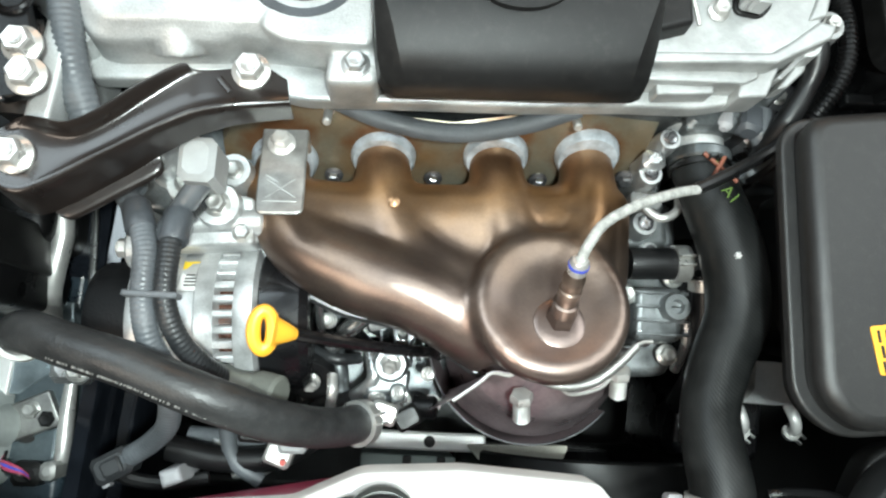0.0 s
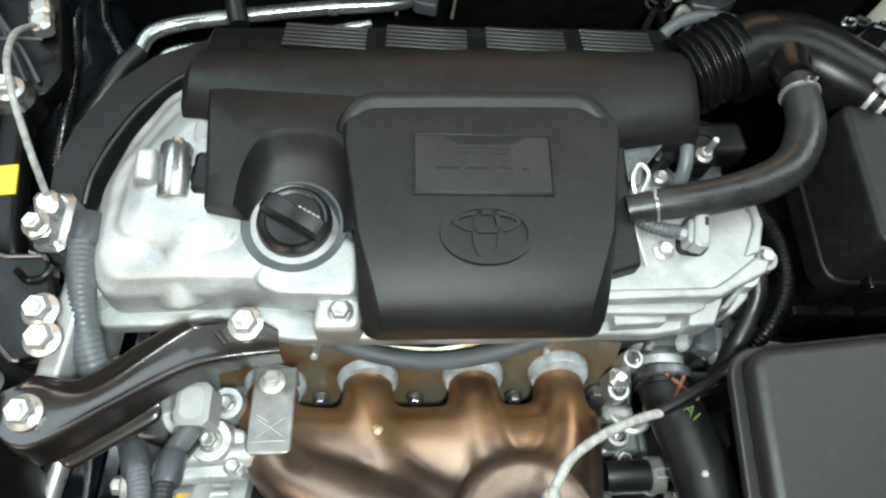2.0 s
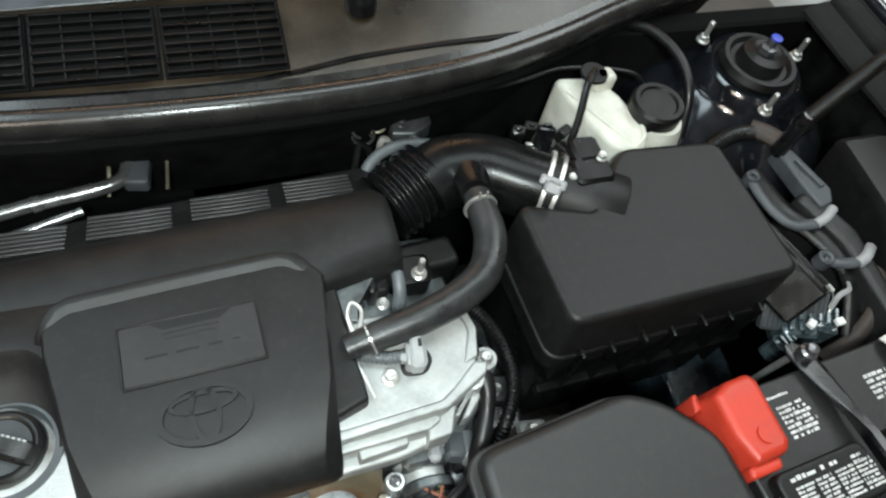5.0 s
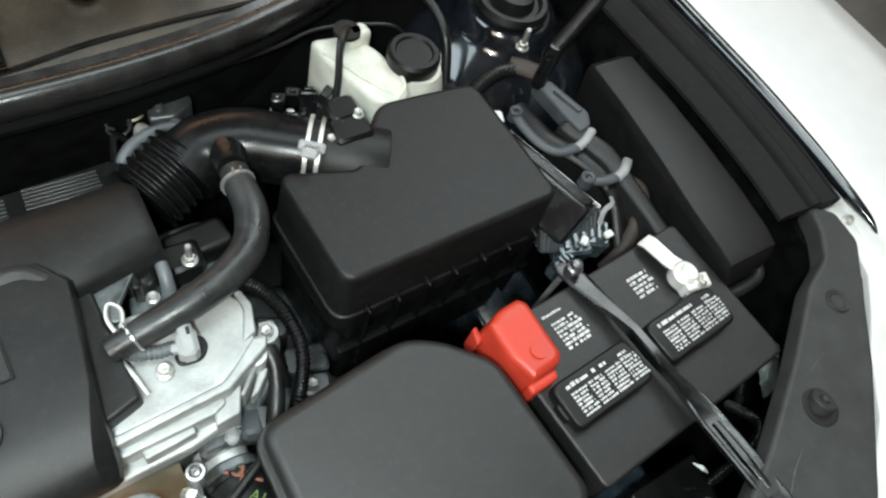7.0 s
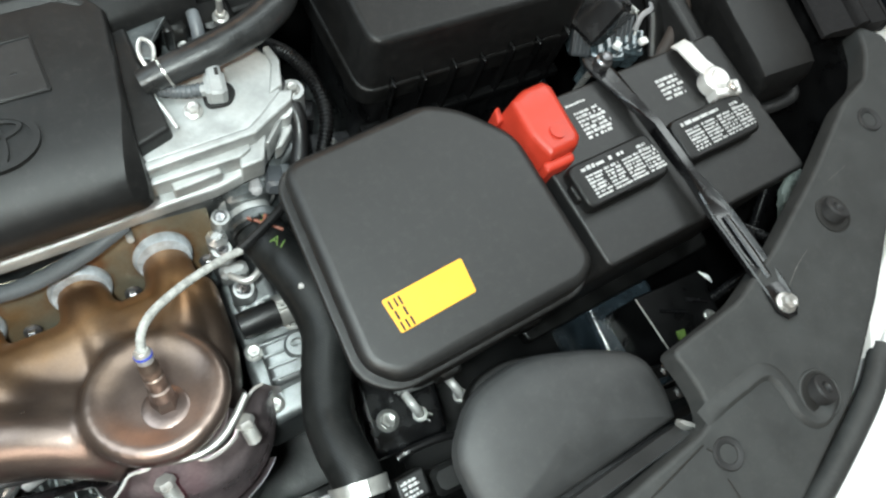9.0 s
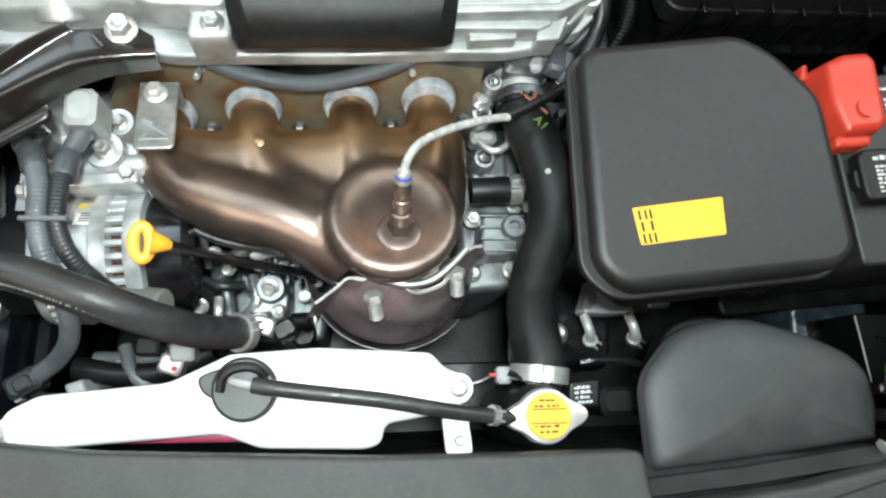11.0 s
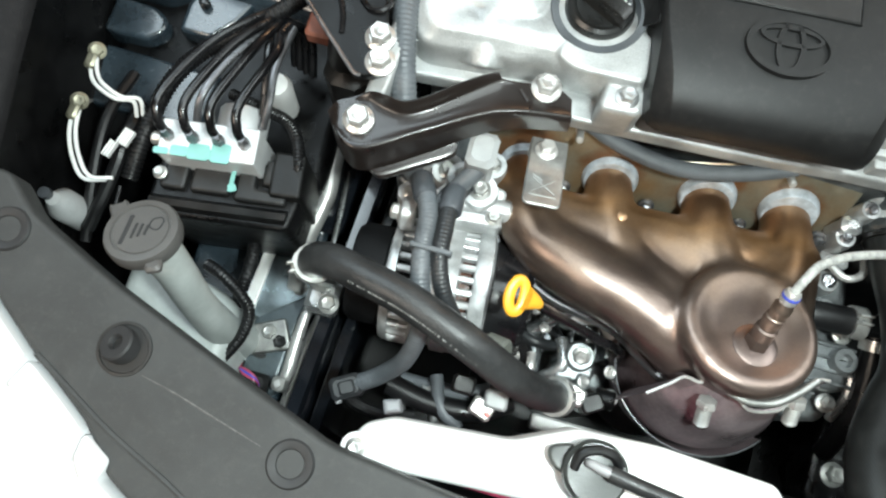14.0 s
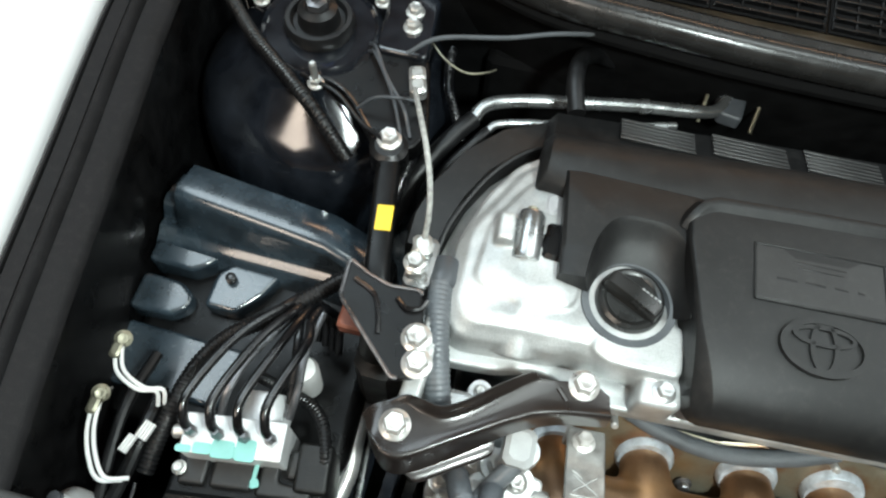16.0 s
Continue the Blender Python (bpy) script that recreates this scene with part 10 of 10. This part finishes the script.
    lathe(bm, [(0.0022, 0), (0.0022, 0.004)], Matrix.Translation((-0.1, -0.082, 0.91)), 8)
    part("red_mark", bm, RED, f)
    x = thing("radiator_support", (0.05, -0.1, 0.7), "black painted radiator crossmember with a hole", "crossmember", kind="structure")
    bm = BM()
    block(bm, -0.48, -0.205, 0.55, 0.62, -0.155, 1.00, 0.006)
    part("panel", bm, UNDER, x)
    bm = BM()
    block(bm, -0.046, -0.0815, 0.772, 0.064, -0.0655, 0.790, 0.002)
    bar = part("bar", bm, BRIGHTPLATE, x, "bright tinned bar with a hole")
    bm = BM()
    lathe(bm, [(0.0052, 0.788), (0.0052, 0.7908), (0, 0.7908)], Matrix.Translation((0.0125, -0.0735, 0)), 20)
    part("hole", bm, INK, bar)
    bm = BM()
    slab(bm, [(-0.050, -0.088), (0.040, -0.089), (0.038, -0.112), (-0.048, -0.110)], 0.70, 0.762, 0.004, 0.002)
    lower = part("lower_panel", bm, LAMPGREEN, x, "grey-green lower panel")
    for x0 in (-0.006, 0.026):
        bm = BM()
        block(bm, x0 - 0.004, -0.106, 0.7605, x0 + 0.004, -0.089, 0.7635, 0.0008)
        part("slot", bm, INK, lower)
    bm = BM()
    slab(bm, [(0.055, -0.078), (0.155, -0.080), (0.110, -0.118)], 0.70, 0.715, 0.004, 0.002)
    part("pale_gusset", bm, WHITEPE, x, "pale gusset plate")


front_clutter()


def inlet_cover():
    h = thing("air_inlet_cover", (0.38, -0.12, 0.95), "black plastic air inlet cover behind the radiator cover", "inlet cover")
    # gently domed top, cut off straight at the front and at the wing end
    outline = [(0.2655, -0.108), (0.2715, -0.092, 0.012), (0.294, -0.066, 0.02), (0.3188, -0.056, 0.02), (0.361, -0.0505, 0.03), (0.415, -0.0655, 0.03), (0.450, -0.081, 0.02), (0.4650, -0.097, 0.012), (0.4690, -0.126, 0.01), (0.4640, -0.1530, 0.003), (0.342, -0.1665, 0.003), (0.268, -0.172, 0.012)]
    bm = BM()
    slab(bm, outline, 0.93, 1.004, 0.018, 0.006, draft=0.002)
    for v in bm.verts:
        if v.co.z < 0.95:
            v.co.x += 0.034 * max(0.0, min(1.0, (0.36 - v.co.x) / 0.08))
    part("shell", bm, INLET, h)
    bm = BM()
    rings = []
    loop = [tuple(p) for p in inset(rounded(ccw(outline), 0.018, 4), 0.0028)]
    mid = Vector((0.372, -0.118))
    for f, z in ((1.0, 0.9985), (0.99, 1.0030), (0.97, 1.0060), (0.9, 1.0095), (0.7, 1.0130), (0.4, 1.0152), (0.1, 1.016)):
        rings.append([(mid.x + (p[0] - mid.x) * f, mid.y + (p[1] - mid.y) * f, z) for p in loop])
    loft(bm, rings)
    part("domed_top", bm, INLET, h, "", 40)
    bm = BM()
    slab(bm, [(0.300, -0.106), (0.304, -0.088), (0.320, -0.058), (0.335, -0.049), (0.365, -0.0435), (0.417, -0.0585), (0.452, -0.074), (0.468, -0.094), (0.470, -0.13), (0.455, -0.16), (0.30, -0.18)], 0.925, 0.945, 0.018, 0.004)
    part("rim", bm, DARKPL, h)
    # sloping strip in front of the top, ending in a bright metal tip
    bm = BM()
    rings = []
    for x, y in ((0.262, -0.1745), (0.342, -0.1685), (0.4545, -0.1560)):
        rings.append([(x, y - 0.012, 0.98), (x, y - 0.0110, 1.020), (x, y - 0.0095, 1.0245), (x, y - 0.0080, 1.0250), (x, y + 0.0005, 1.0120), (x, y + 0.001, 0.98)])
    loft(bm, rings)
    part("front_strip", bm, INLET, h, "", 30)
    bm = BM()
    rings = []
    for x, y, w in ((0.4475, -0.1525, 0.0005), (0.4500, -0.1540, 0.0042), (0.4535, -0.1565, 0.0050), (0.4590, -0.1600, 0.0030)):
        rings.append([(x, y + w, 1.022), (x + 0.001, y + w * 0.4, 1.028), (x + 0.001, y - w * 0.6, 1.028), (x, y - w, 1.020)])
    loft(bm, rings)
    part("clip", bm, ZINC, h, "small bright metal clip")
    # two small catches in the dark gap at the wing end
    for x, y in ((0.4690, -0.1120), (0.4710, -0.1330)):
        bm = BM()
        block(bm, x - 0.004, y - 0.005, 0.985, x + 0.005, y + 0.005, 1.014, 0.002)
        part("catch", bm, DARKPL, h)


inlet_cover()


def lower_right():
    """Valve with two pipe stubs, relay and brackets beside the hose."""
    v = thing("vacuum_valve", (0.31, -0.03, 0.8), "pale valve with two bent stubs under the fuse box", "valve")
    bm = BM()
    slab(bm, [(0.296, -0.024, 0.004), (0.309, 0.014, 0.006), (0.347, 0.014, 0.012), (0.368, -0.006, 0.010), (0.367, -0.023, 0.004), (0.332, -0.027, 0.03)], 0.772, 0.802, 0.006, 0.002)
    part("body", bm, BLOCKALU, v, "brushed silver can")
    bm = BM()
    slab(bm, [(0.298, -0.020), (0.309, 0.010), (0.347, 0.010), (0.365, -0.006), (0.365, -0.020), (0.332, -0.024)], 0.72, 0.774, 0.006, 0.003)
    part("lower_body", bm, BLACKPL, v)
    bm = BM()
    slab(bm, [(0.294, -0.020), (0.303, 0.002), (0.314, 0.012), (0.312, -0.012), (0.303, -0.022)], 0.800, 0.8045, 0.002, 0.001)
    part("plate", bm, ZINC, v, "bright bracket plate")
    for x, y in ((0.301, -0.027), (0.352, -0.026)):
        bm = BM()
        tube(bm, [(x, y, 0.79), (x + 0.002, y - 0.012, 0.796), (x + 0.006, y - 0.021, 0.790), (x + 0.013, y - 0.027, 0.765)], 0.0052, 12)
        part("stub", bm, BRIGHTPLATE, v)
        spring_clamp(v, (x + 0.0105, y - 0.025, 0.775), (x + 0.018, y - 0.032, 0.745), 0.0068, 0.006)
    r = thing("transmission_mount", (0.30, -0.03, 0.66), "black gearbox mount with a bright nut", "gearbox mount")
    bm = BM()
    slab(bm, [(0.25, -0.08), (0.34, -0.085), (0.35, 0.0), (0.26, 0.02)], 0.62, 0.755, 0.015, 0.008)
    part("bracket", bm, PAINT, r)
    bolt(r, (0.279, -0.043, 0.755), 0.013)
    k = thing("horn_bracket", (0.29, -0.1, 0.85), "small black relay with white print beside the cap", "relay")
    bm = BM()
    slab(bm, [(0.226, -0.125), (0.255, -0.122), (0.256, -0.098), (0.228, -0.10)], 0.90, 0.952, 0.003, 0.003)
    part("body", bm, DARKPL, k)
    bars(k, "white_print", (0.2405, -0.111, 0.9521), 0.016, 0.016, 4, WHITEINK, 4, 71)
    bm = BM()
    block(bm, 0.262, -0.13, 0.88, 0.30, -0.105, 0.935, 0.004)
    part("side_box", bm, DARKPL, k)
    hose("thin_cable", "thin black cable with a red end beside the radiator hose", [(0.238, -0.085, 0.955), (0.252, -0.083, 0.958), (0.285, -0.085, 0.95), (0.32, -0.095, 0.93), (0.345, -0.09, 0.90)], 0.0036, RUBBER, category="cable", seg=10)
    # frame parts in the dark beyond the battery
    b = thing("side_bracket", (0.55, -0.06, 0.75), "black steel bracket in front of the battery", "bracket")
    bm = BM()
    slab(bm, [(0.5700, -0.035), (0.5790, -0.112), (0.66, -0.118), (0.67, -0.035)], 0.70, 0.86, 0.004, 0.002)
    part("bracket", bm, BLACKPL, b)
    bm = BM()
    slab(bm, [(0.596, -0.0975), (0.605, -0.099), (0.6075, -0.089), (0.5985, -0.0875)], 0.859, 0.864, 0.001, 0.0005)
    part("green_tag", bm, GREEN, b)
    bolt(b, (0.6480, -0.0870, 0.86), 0.007)
    bm = BM()
    tube(bm, [(0.5705, -0.037, 0.861), (0.5750, -0.072, 0.861), (0.5790, -0.108, 0.861)], 0.0010, 6)
    part("bright_edge", bm, STEEL, b, "thin bright line along the edge")
    for x0, x1, y in ((0.592, 0.622, -0.060), (0.630, 0.655, -0.060)):
        bm = BM()
        tube(bm, [(x0, y, 0.861), (0.5 * (x0 + x1), y - 0.006, 0.862), (x1, y - 0.012, 0.861)], 0.0022, 8)
        part("pressed_rib", bm, PAINT, b)
    # what hangs in the dark between battery and wing
    q = thing("lamp_bracket", (0.77, 0.0, 0.90), "pale green-grey plastic bracket between battery and wing", "bracket")
    bm = BM()
    slab(bm, [(0.742, -0.024), (0.764, -0.020), (0.806, 0.016), (0.798, 0.026), (0.764, 0.006)], 0.926, 0.934, 0.003, 0.0015)
    part("plate", bm, LAMPGREEN, q)
    for x, y, w in ((0.756, -0.008, 0.010), (0.785, 0.010, 0.008)):
        bm = BM()
        slab(bm, turned((x, y), w * 1.4, w, 40), 0.930, 0.942, 0.002, 0.0015)
        part("boss", bm, LAMPGREEN, q)
    # glossy looms and bright wires added to give this dark gap its glints
    t = thing("gap_glint_looms", (0.77, 0.05, 0.85), "glossy black ribbed looms added for glints beside the battery", "wiring")
    for pts, r in (([(0.748, 0.105, 0.85), (0.760, 0.085, 0.92), (0.768, 0.062, 0.94), (0.772, 0.03, 0.92), (0.760, -0.02, 0.86)], 0.0065), ([(0.760, 0.115, 0.84), (0.778, 0.092, 0.915), (0.788, 0.066, 0.930), (0.796, 0.04, 0.90)], 0.0055), ([(0.735, -0.01, 0.88), (0.722, -0.04, 0.92), (0.700, -0.058, 0.915), (0.665, -0.070, 0.86)], 0.0060)):
        bm = BM()
        tube(bm, pts, r, 12, ridge=0.0008, pitch=0.0038)
        part("loom", bm, PAINT, t)
    for x, y, z in ((0.766, 0.070, 0.945), (0.786, 0.072, 0.938)):
        bm = BM()
        tube(bm, [(x, y, z), (x + 0.004, y + 0.014, z - 0.006), (x + 0.004, y + 0.030, z - 0.02)], 0.0016, 8)
        part("wire_clip", bm, ZINC, t, "bright wire added for a glint")
    bm = BM()
    tube(bm, [(0.630, -0.040, 0.905), (0.6345, -0.049, 0.908), (0.641, -0.056, 0.902)], [0.001, 0.0030, 0.001], 8, flatten=0.5)
    part("torn_tape", bm, WHITEPE, t, "scrap of white tape")


lower_right()


def frame_details():
    """Brackets, bolts, plugs and looms on the rail below the washer filler."""
    f = thing("frame_bracket", (-0.31, -0.02, 0.78), "blue-grey frame bracket with bolts", "bracket")
    bm = BM()
    slab(bm, [(-0.345, -0.115), (-0.300, -0.120), (-0.296, -0.040), (-0.285, 0.010), (-0.300, 0.030), (-0.340, 0.020)], 0.78, 0.814, 0.01, 0.006)
    part("plate", bm, BLUEGREY, f)
    for p in ((-0.307, -0.009, 0.814), (-0.322, -0.060, 0.814), (-0.309, -0.066, 0.814)):
        bolt(f, p, 0.0095 if p[1] < -0.03 else 0.0085, material=ZINC if p[1] > -0.062 else DARKPL)
    bm = BM()
    lathe(bm, [(0.0055, 0.8135), (0.0055, 0.8148), (0, 0.8148)], Matrix.Translation((-0.326, -0.083, 0)) @ Matrix.Diagonal((1.3, 0.7, 1, 1)), 18)
    part("hole", bm, INK, f)
    bm = BM()
    block(bm, -0.335, 0.055, 0.79, -0.285, 0.20, 0.812, 0.004)
    part("rail_cap", bm, GLOSS, f)
    hose("frame_loom", "thin dark wiring loom along the frame rail", [(-0.352, 0.015, 0.86), (-0.348, -0.01, 0.865), (-0.350, -0.035, 0.86), (-0.352, -0.065, 0.85)], 0.0065, RUBBER, ridge=0.0007, pitch=0.0036, category="wiring", seg=12)
    c = thing("frame_plug", (-0.31, -0.09, 0.82), "black wiring plug with pale clip on the frame", "plug")
    bm = BM()
    block(bm, -0.330, -0.120, 0.79, -0.306, -0.100, 0.826, 0.004)
    part("shell", bm, DARKPL, c)
    for k, mt in enumerate((PINK, BLUE, PINK, RUBBER)):
        bm = BM()
        tube(bm, [(-0.342 + 0.002 * k, -0.102 + 0.003 * k, 0.822), (-0.332, -0.100 - 0.002 * k, 0.832), (-0.320 + 0.001 * k, -0.104 - 0.002 * k, 0.833), (-0.314, -0.112 - 0.001 * k, 0.824)], 0.0013, 8)
        part("wire", bm, mt, c)
    bm = BM()
    block(bm, -0.300, -0.112, 0.81, -0.288, -0.098, 0.842, 0.003)
    part("clip", bm, ZINC, c)
    b = thing("side_lamp_plug", (-0.5, -0.01, 0.9), "pale grey lamp plug beside the inner wing", "lamp plug")
    bm = BM()
    lathe(bm, [(0.014, 0.90), (0.014, 0.94), (0.009, 0.948), (0.006, 0.955), (0, 0.956)], Matrix.Translation((-0.497, -0.008, 0)), 20)
    part("socket", bm, GREYPE, b)
    bm = BM()
    lathe(bm, [(0.005, 0.953), (0.005, 0.962), (0, 0.963)], Matrix.Translation((-0.502, -0.006, 0)), 14)
    part("bulb_cap", bm, CONNGREY, b)

    s = thing("rail_sheen_panel", (-0.33, -0.02, 0.79), "bluish silver sheen panel on the frame rail with a white edge", "shield")
    # panel whose blue colour stands for the reflection on the rail's top
    bm = BM()
    slab(bm, [(-0.3440, 0.0300), (-0.3030, 0.0330), (-0.2960, -0.0150), (-0.3370, -0.0475), (-0.3460, -0.0475)], 0.806, 0.8155, 0.002, 0.0015)
    part("panel", bm, RAILSHEEN, s)
    bm = BM()
    slab(bm, [(-0.3530, 0.0320), (-0.3415, 0.0300), (-0.3455, -0.0540), (-0.3590, -0.0560)], 0.806, 0.8185, 0.002, 0.0015)
    part("edge_strip", bm, BRIGHTPLATE, s, "white metal edge strip")
    bm = BM()
    slab(bm, [(-0.3400, -0.0560), (-0.3105, -0.0420), (-0.2960, -0.0700), (-0.3340, -0.0860)], 0.810, 0.8205, 0.003, 0.002)
    part("end_plate", bm, PLATEGREY, s)
    bolt(s, (-0.3225, -0.0590, 0.8205), 0.0075, material=ZINC)
    bm = BM()
    tube(bm, [(-0.2945, 0.122, 0.822), (-0.2905, 0.083, 0.822), (-0.2870, 0.031, 0.822), (-0.2890, -0.03, 0.822)], 0.0030, 8, flatten=0.6)
    part("bright_edge", bm, PIPEMETAL, s)


frame_details()


hose("bypass_hose", "thin black bypass hose beside the radiator hose", [(0.222, 0.078, 0.895), (0.226, 0.062, 0.888), (0.229, 0.035, 0.878), (0.231, 0.005, 0.862), (0.230, -0.03, 0.82)], 0.0095, RUBBER, seg=16, clamps=(((0.2235, 0.070, 0.892), (0.221, 0.085, 0.898), 0.0102, 0.010),))


def hose_marks():
    """Chalk strokes and a white spot on the radiator hose, and the plug beside it."""
    chalk = bpy.data.curves.new("chalk_letters", "FONT")
    chalk.body, chalk.size, chalk.extrude, chalk.align_x, chalk.align_y = "A1", 0.0120, 0.0004, "CENTER", "CENTER"
    ob = bpy.data.objects.new("chalk_letters", chalk)
    me = bpy.data.meshes.new_from_object(ob)
    bpy.data.objects.remove(ob)
    me.materials.append(GREEN)
    lo = new("chalk_letters", me)
    lo.parent = RAD_HOSE
    lo["label"] = "green chalk letters"
    lo.location = Vector((0.2130, 0.1255, 0.9635)) - RAD_HOSE.location
    lo.rotation_euler = (0, 0, radians(-48))
    bm = BM()
    tube(bm, [(0.206, 0.150, 0.9560), (0.209, 0.157, 0.955), (0.212, 0.152, 0.956)], 0.0010, 6, per=4)
    part("chalk_stroke", bm, GREEN, RAD_HOSE, "green chalk stroke")
    bm = BM()
    for k in range(3):
        block(bm, -0.0026, -0.0006, -0.002, 0.0026, 0.0006, 0.0010, 0.0002, Matrix.Translation((0.2165, 0.0800, 0.9655)) @ Matrix.Rotation(k * 1.05, 4, "Z"))
    part("paint_spot", bm, WHITEINK, RAD_HOSE, "small white paint spot")
    p = thing("sensor_wire_plug", (0.172, -0.094, 0.95), "white plug on a thin wire beside the hose", "plug")
    bm = BM()
    block(bm, 0.166, -0.101, 0.945, 0.178, -0.087, 0.958, 0.002)
    part("plug", bm, PALEGREY, p)
    bm = BM()
    block(bm, 0.160, -0.095, 0.950, 0.167, -0.092, 0.954, 0.0006)
    part("red_wire", bm, RED, p)
    bm = BM()
    tube(bm, [(0.162, -0.094, 0.951), (0.150, -0.099, 0.953), (0.138, -0.100, 0.945), (0.13, -0.09, 0.92)], 0.0012, 6)
    part("wire", bm, DULLSTEEL, p)
    f = thing("cooling_fan", (0.13, -0.07, 0.70), "black plastic cooling fan shroud behind the radiator", "fan shroud")
    bm = BM()
    lathe(bm, [(0.115, 0.0), (0.118, 0.0), (0.118, 0.05), (0.115, 0.052), (0.110, 0.05), (0.110, 0.0)], aim((0.16, -0.13, 0.74), (0.16, -0.05, 0.74)), 48)
    part("shroud", bm, DARKPL, f)
    bm = BM()
    lathe(bm, [(0.035, 0.0), (0.035, 0.045), (0.030, 0.052), (0, 0.052)], aim((0.16, -0.13, 0.74), (0.16, -0.05, 0.74)), 30)
    part("motor", bm, PAINT, f)
    for k in range(5):
        bm = BM()
        block(bm, -0.006, 0.03, 0.035, 0.006, 0.115, 0.041, 0.001, aim((0.16, -0.13, 0.74), (0.16, -0.05, 0.74)) @ Matrix.Rotation(radians(72 * k + 20), 4, "Z"))
        part("spoke", bm, DARKPL, f)


hose_marks()


def frame_strips():
    """Pressed strips, flange and brackets between frame rail and alternator, and silver brackets behind the tank."""
    f = thing("frame_flange", (-0.26, 0.0, 0.7), "glossy black upright flange of the frame rail", "frame flange", kind="structure")
    for x, z, w in ((-0.258, 0.845, 0.004), (-0.240, 0.800, 0.004)):
        bm = BM()
        rings = [[(x + dx - 0.05 * (0.1 - y), y, zz) for dx, zz in ((-w, 0.62), (-w, z - 0.01), (-w * 2.2, z), (w * 0.6, z), (w, z - 0.004), (w, 0.62))] for y in (-0.15, -0.05, 0.05, 0.16, 0.3)]
        loft(bm, rings)
        part("flange", bm, GLOSS, f)
    b = thing("pump_bracket", (-0.12, -0.07, 0.8), "silver cast pump bracket low behind the tank", "bracket")
    for pts, z0, z1, m in (([(-0.165, -0.068), (-0.125, -0.064), (-0.120, -0.078), (-0.160, -0.084)], 0.80, 0.872, MACH), ([(-0.122, -0.058), (-0.085, -0.060), (-0.080, -0.078), (-0.112, -0.080)], 0.80, 0.880, DARKPL), ([(-0.150, -0.092), (-0.118, -0.088), (-0.116, -0.100), (-0.146, -0.104)], 0.80, 0.866, CAST), ([(-0.192, -0.092), (-0.174, -0.086), (-0.168, -0.100), (-0.186, -0.108)], 0.84, 0.905, PALEGREY)):
        bm = BM()
        slab(bm, pts, z0, z1, 0.004, 0.004, draft=0.002)
        part("bracket_piece", bm, m, b)
    for p in ((-0.150, -0.075, 0.872), (-0.132, -0.096, 0.866), (-0.098, -0.068, 0.880)):
        bolt(b, p, 0.0065, up=(0.2, -0.3, 1))
    h = thing("engine_pulley", (-0.05, -0.02, 0.85), "small black pulley with a bright bolt on the engine's front", "pulley")
    bm = BM()
    lathe(bm, [(0.018, -0.02), (0.019, 0.0), (0.017, 0.004), (0.010, 0.004), (0.008, 0.002)], aim((-0.089, -0.022, 0.872), (-0.089, -0.04, 0.90)), 24)
    part("wheel", bm, RUBBER, h)
    bolt(h, (-0.089, -0.0245, 0.876), 0.008, up=(0, -0.55, 0.83), material=STEEL)


frame_strips()
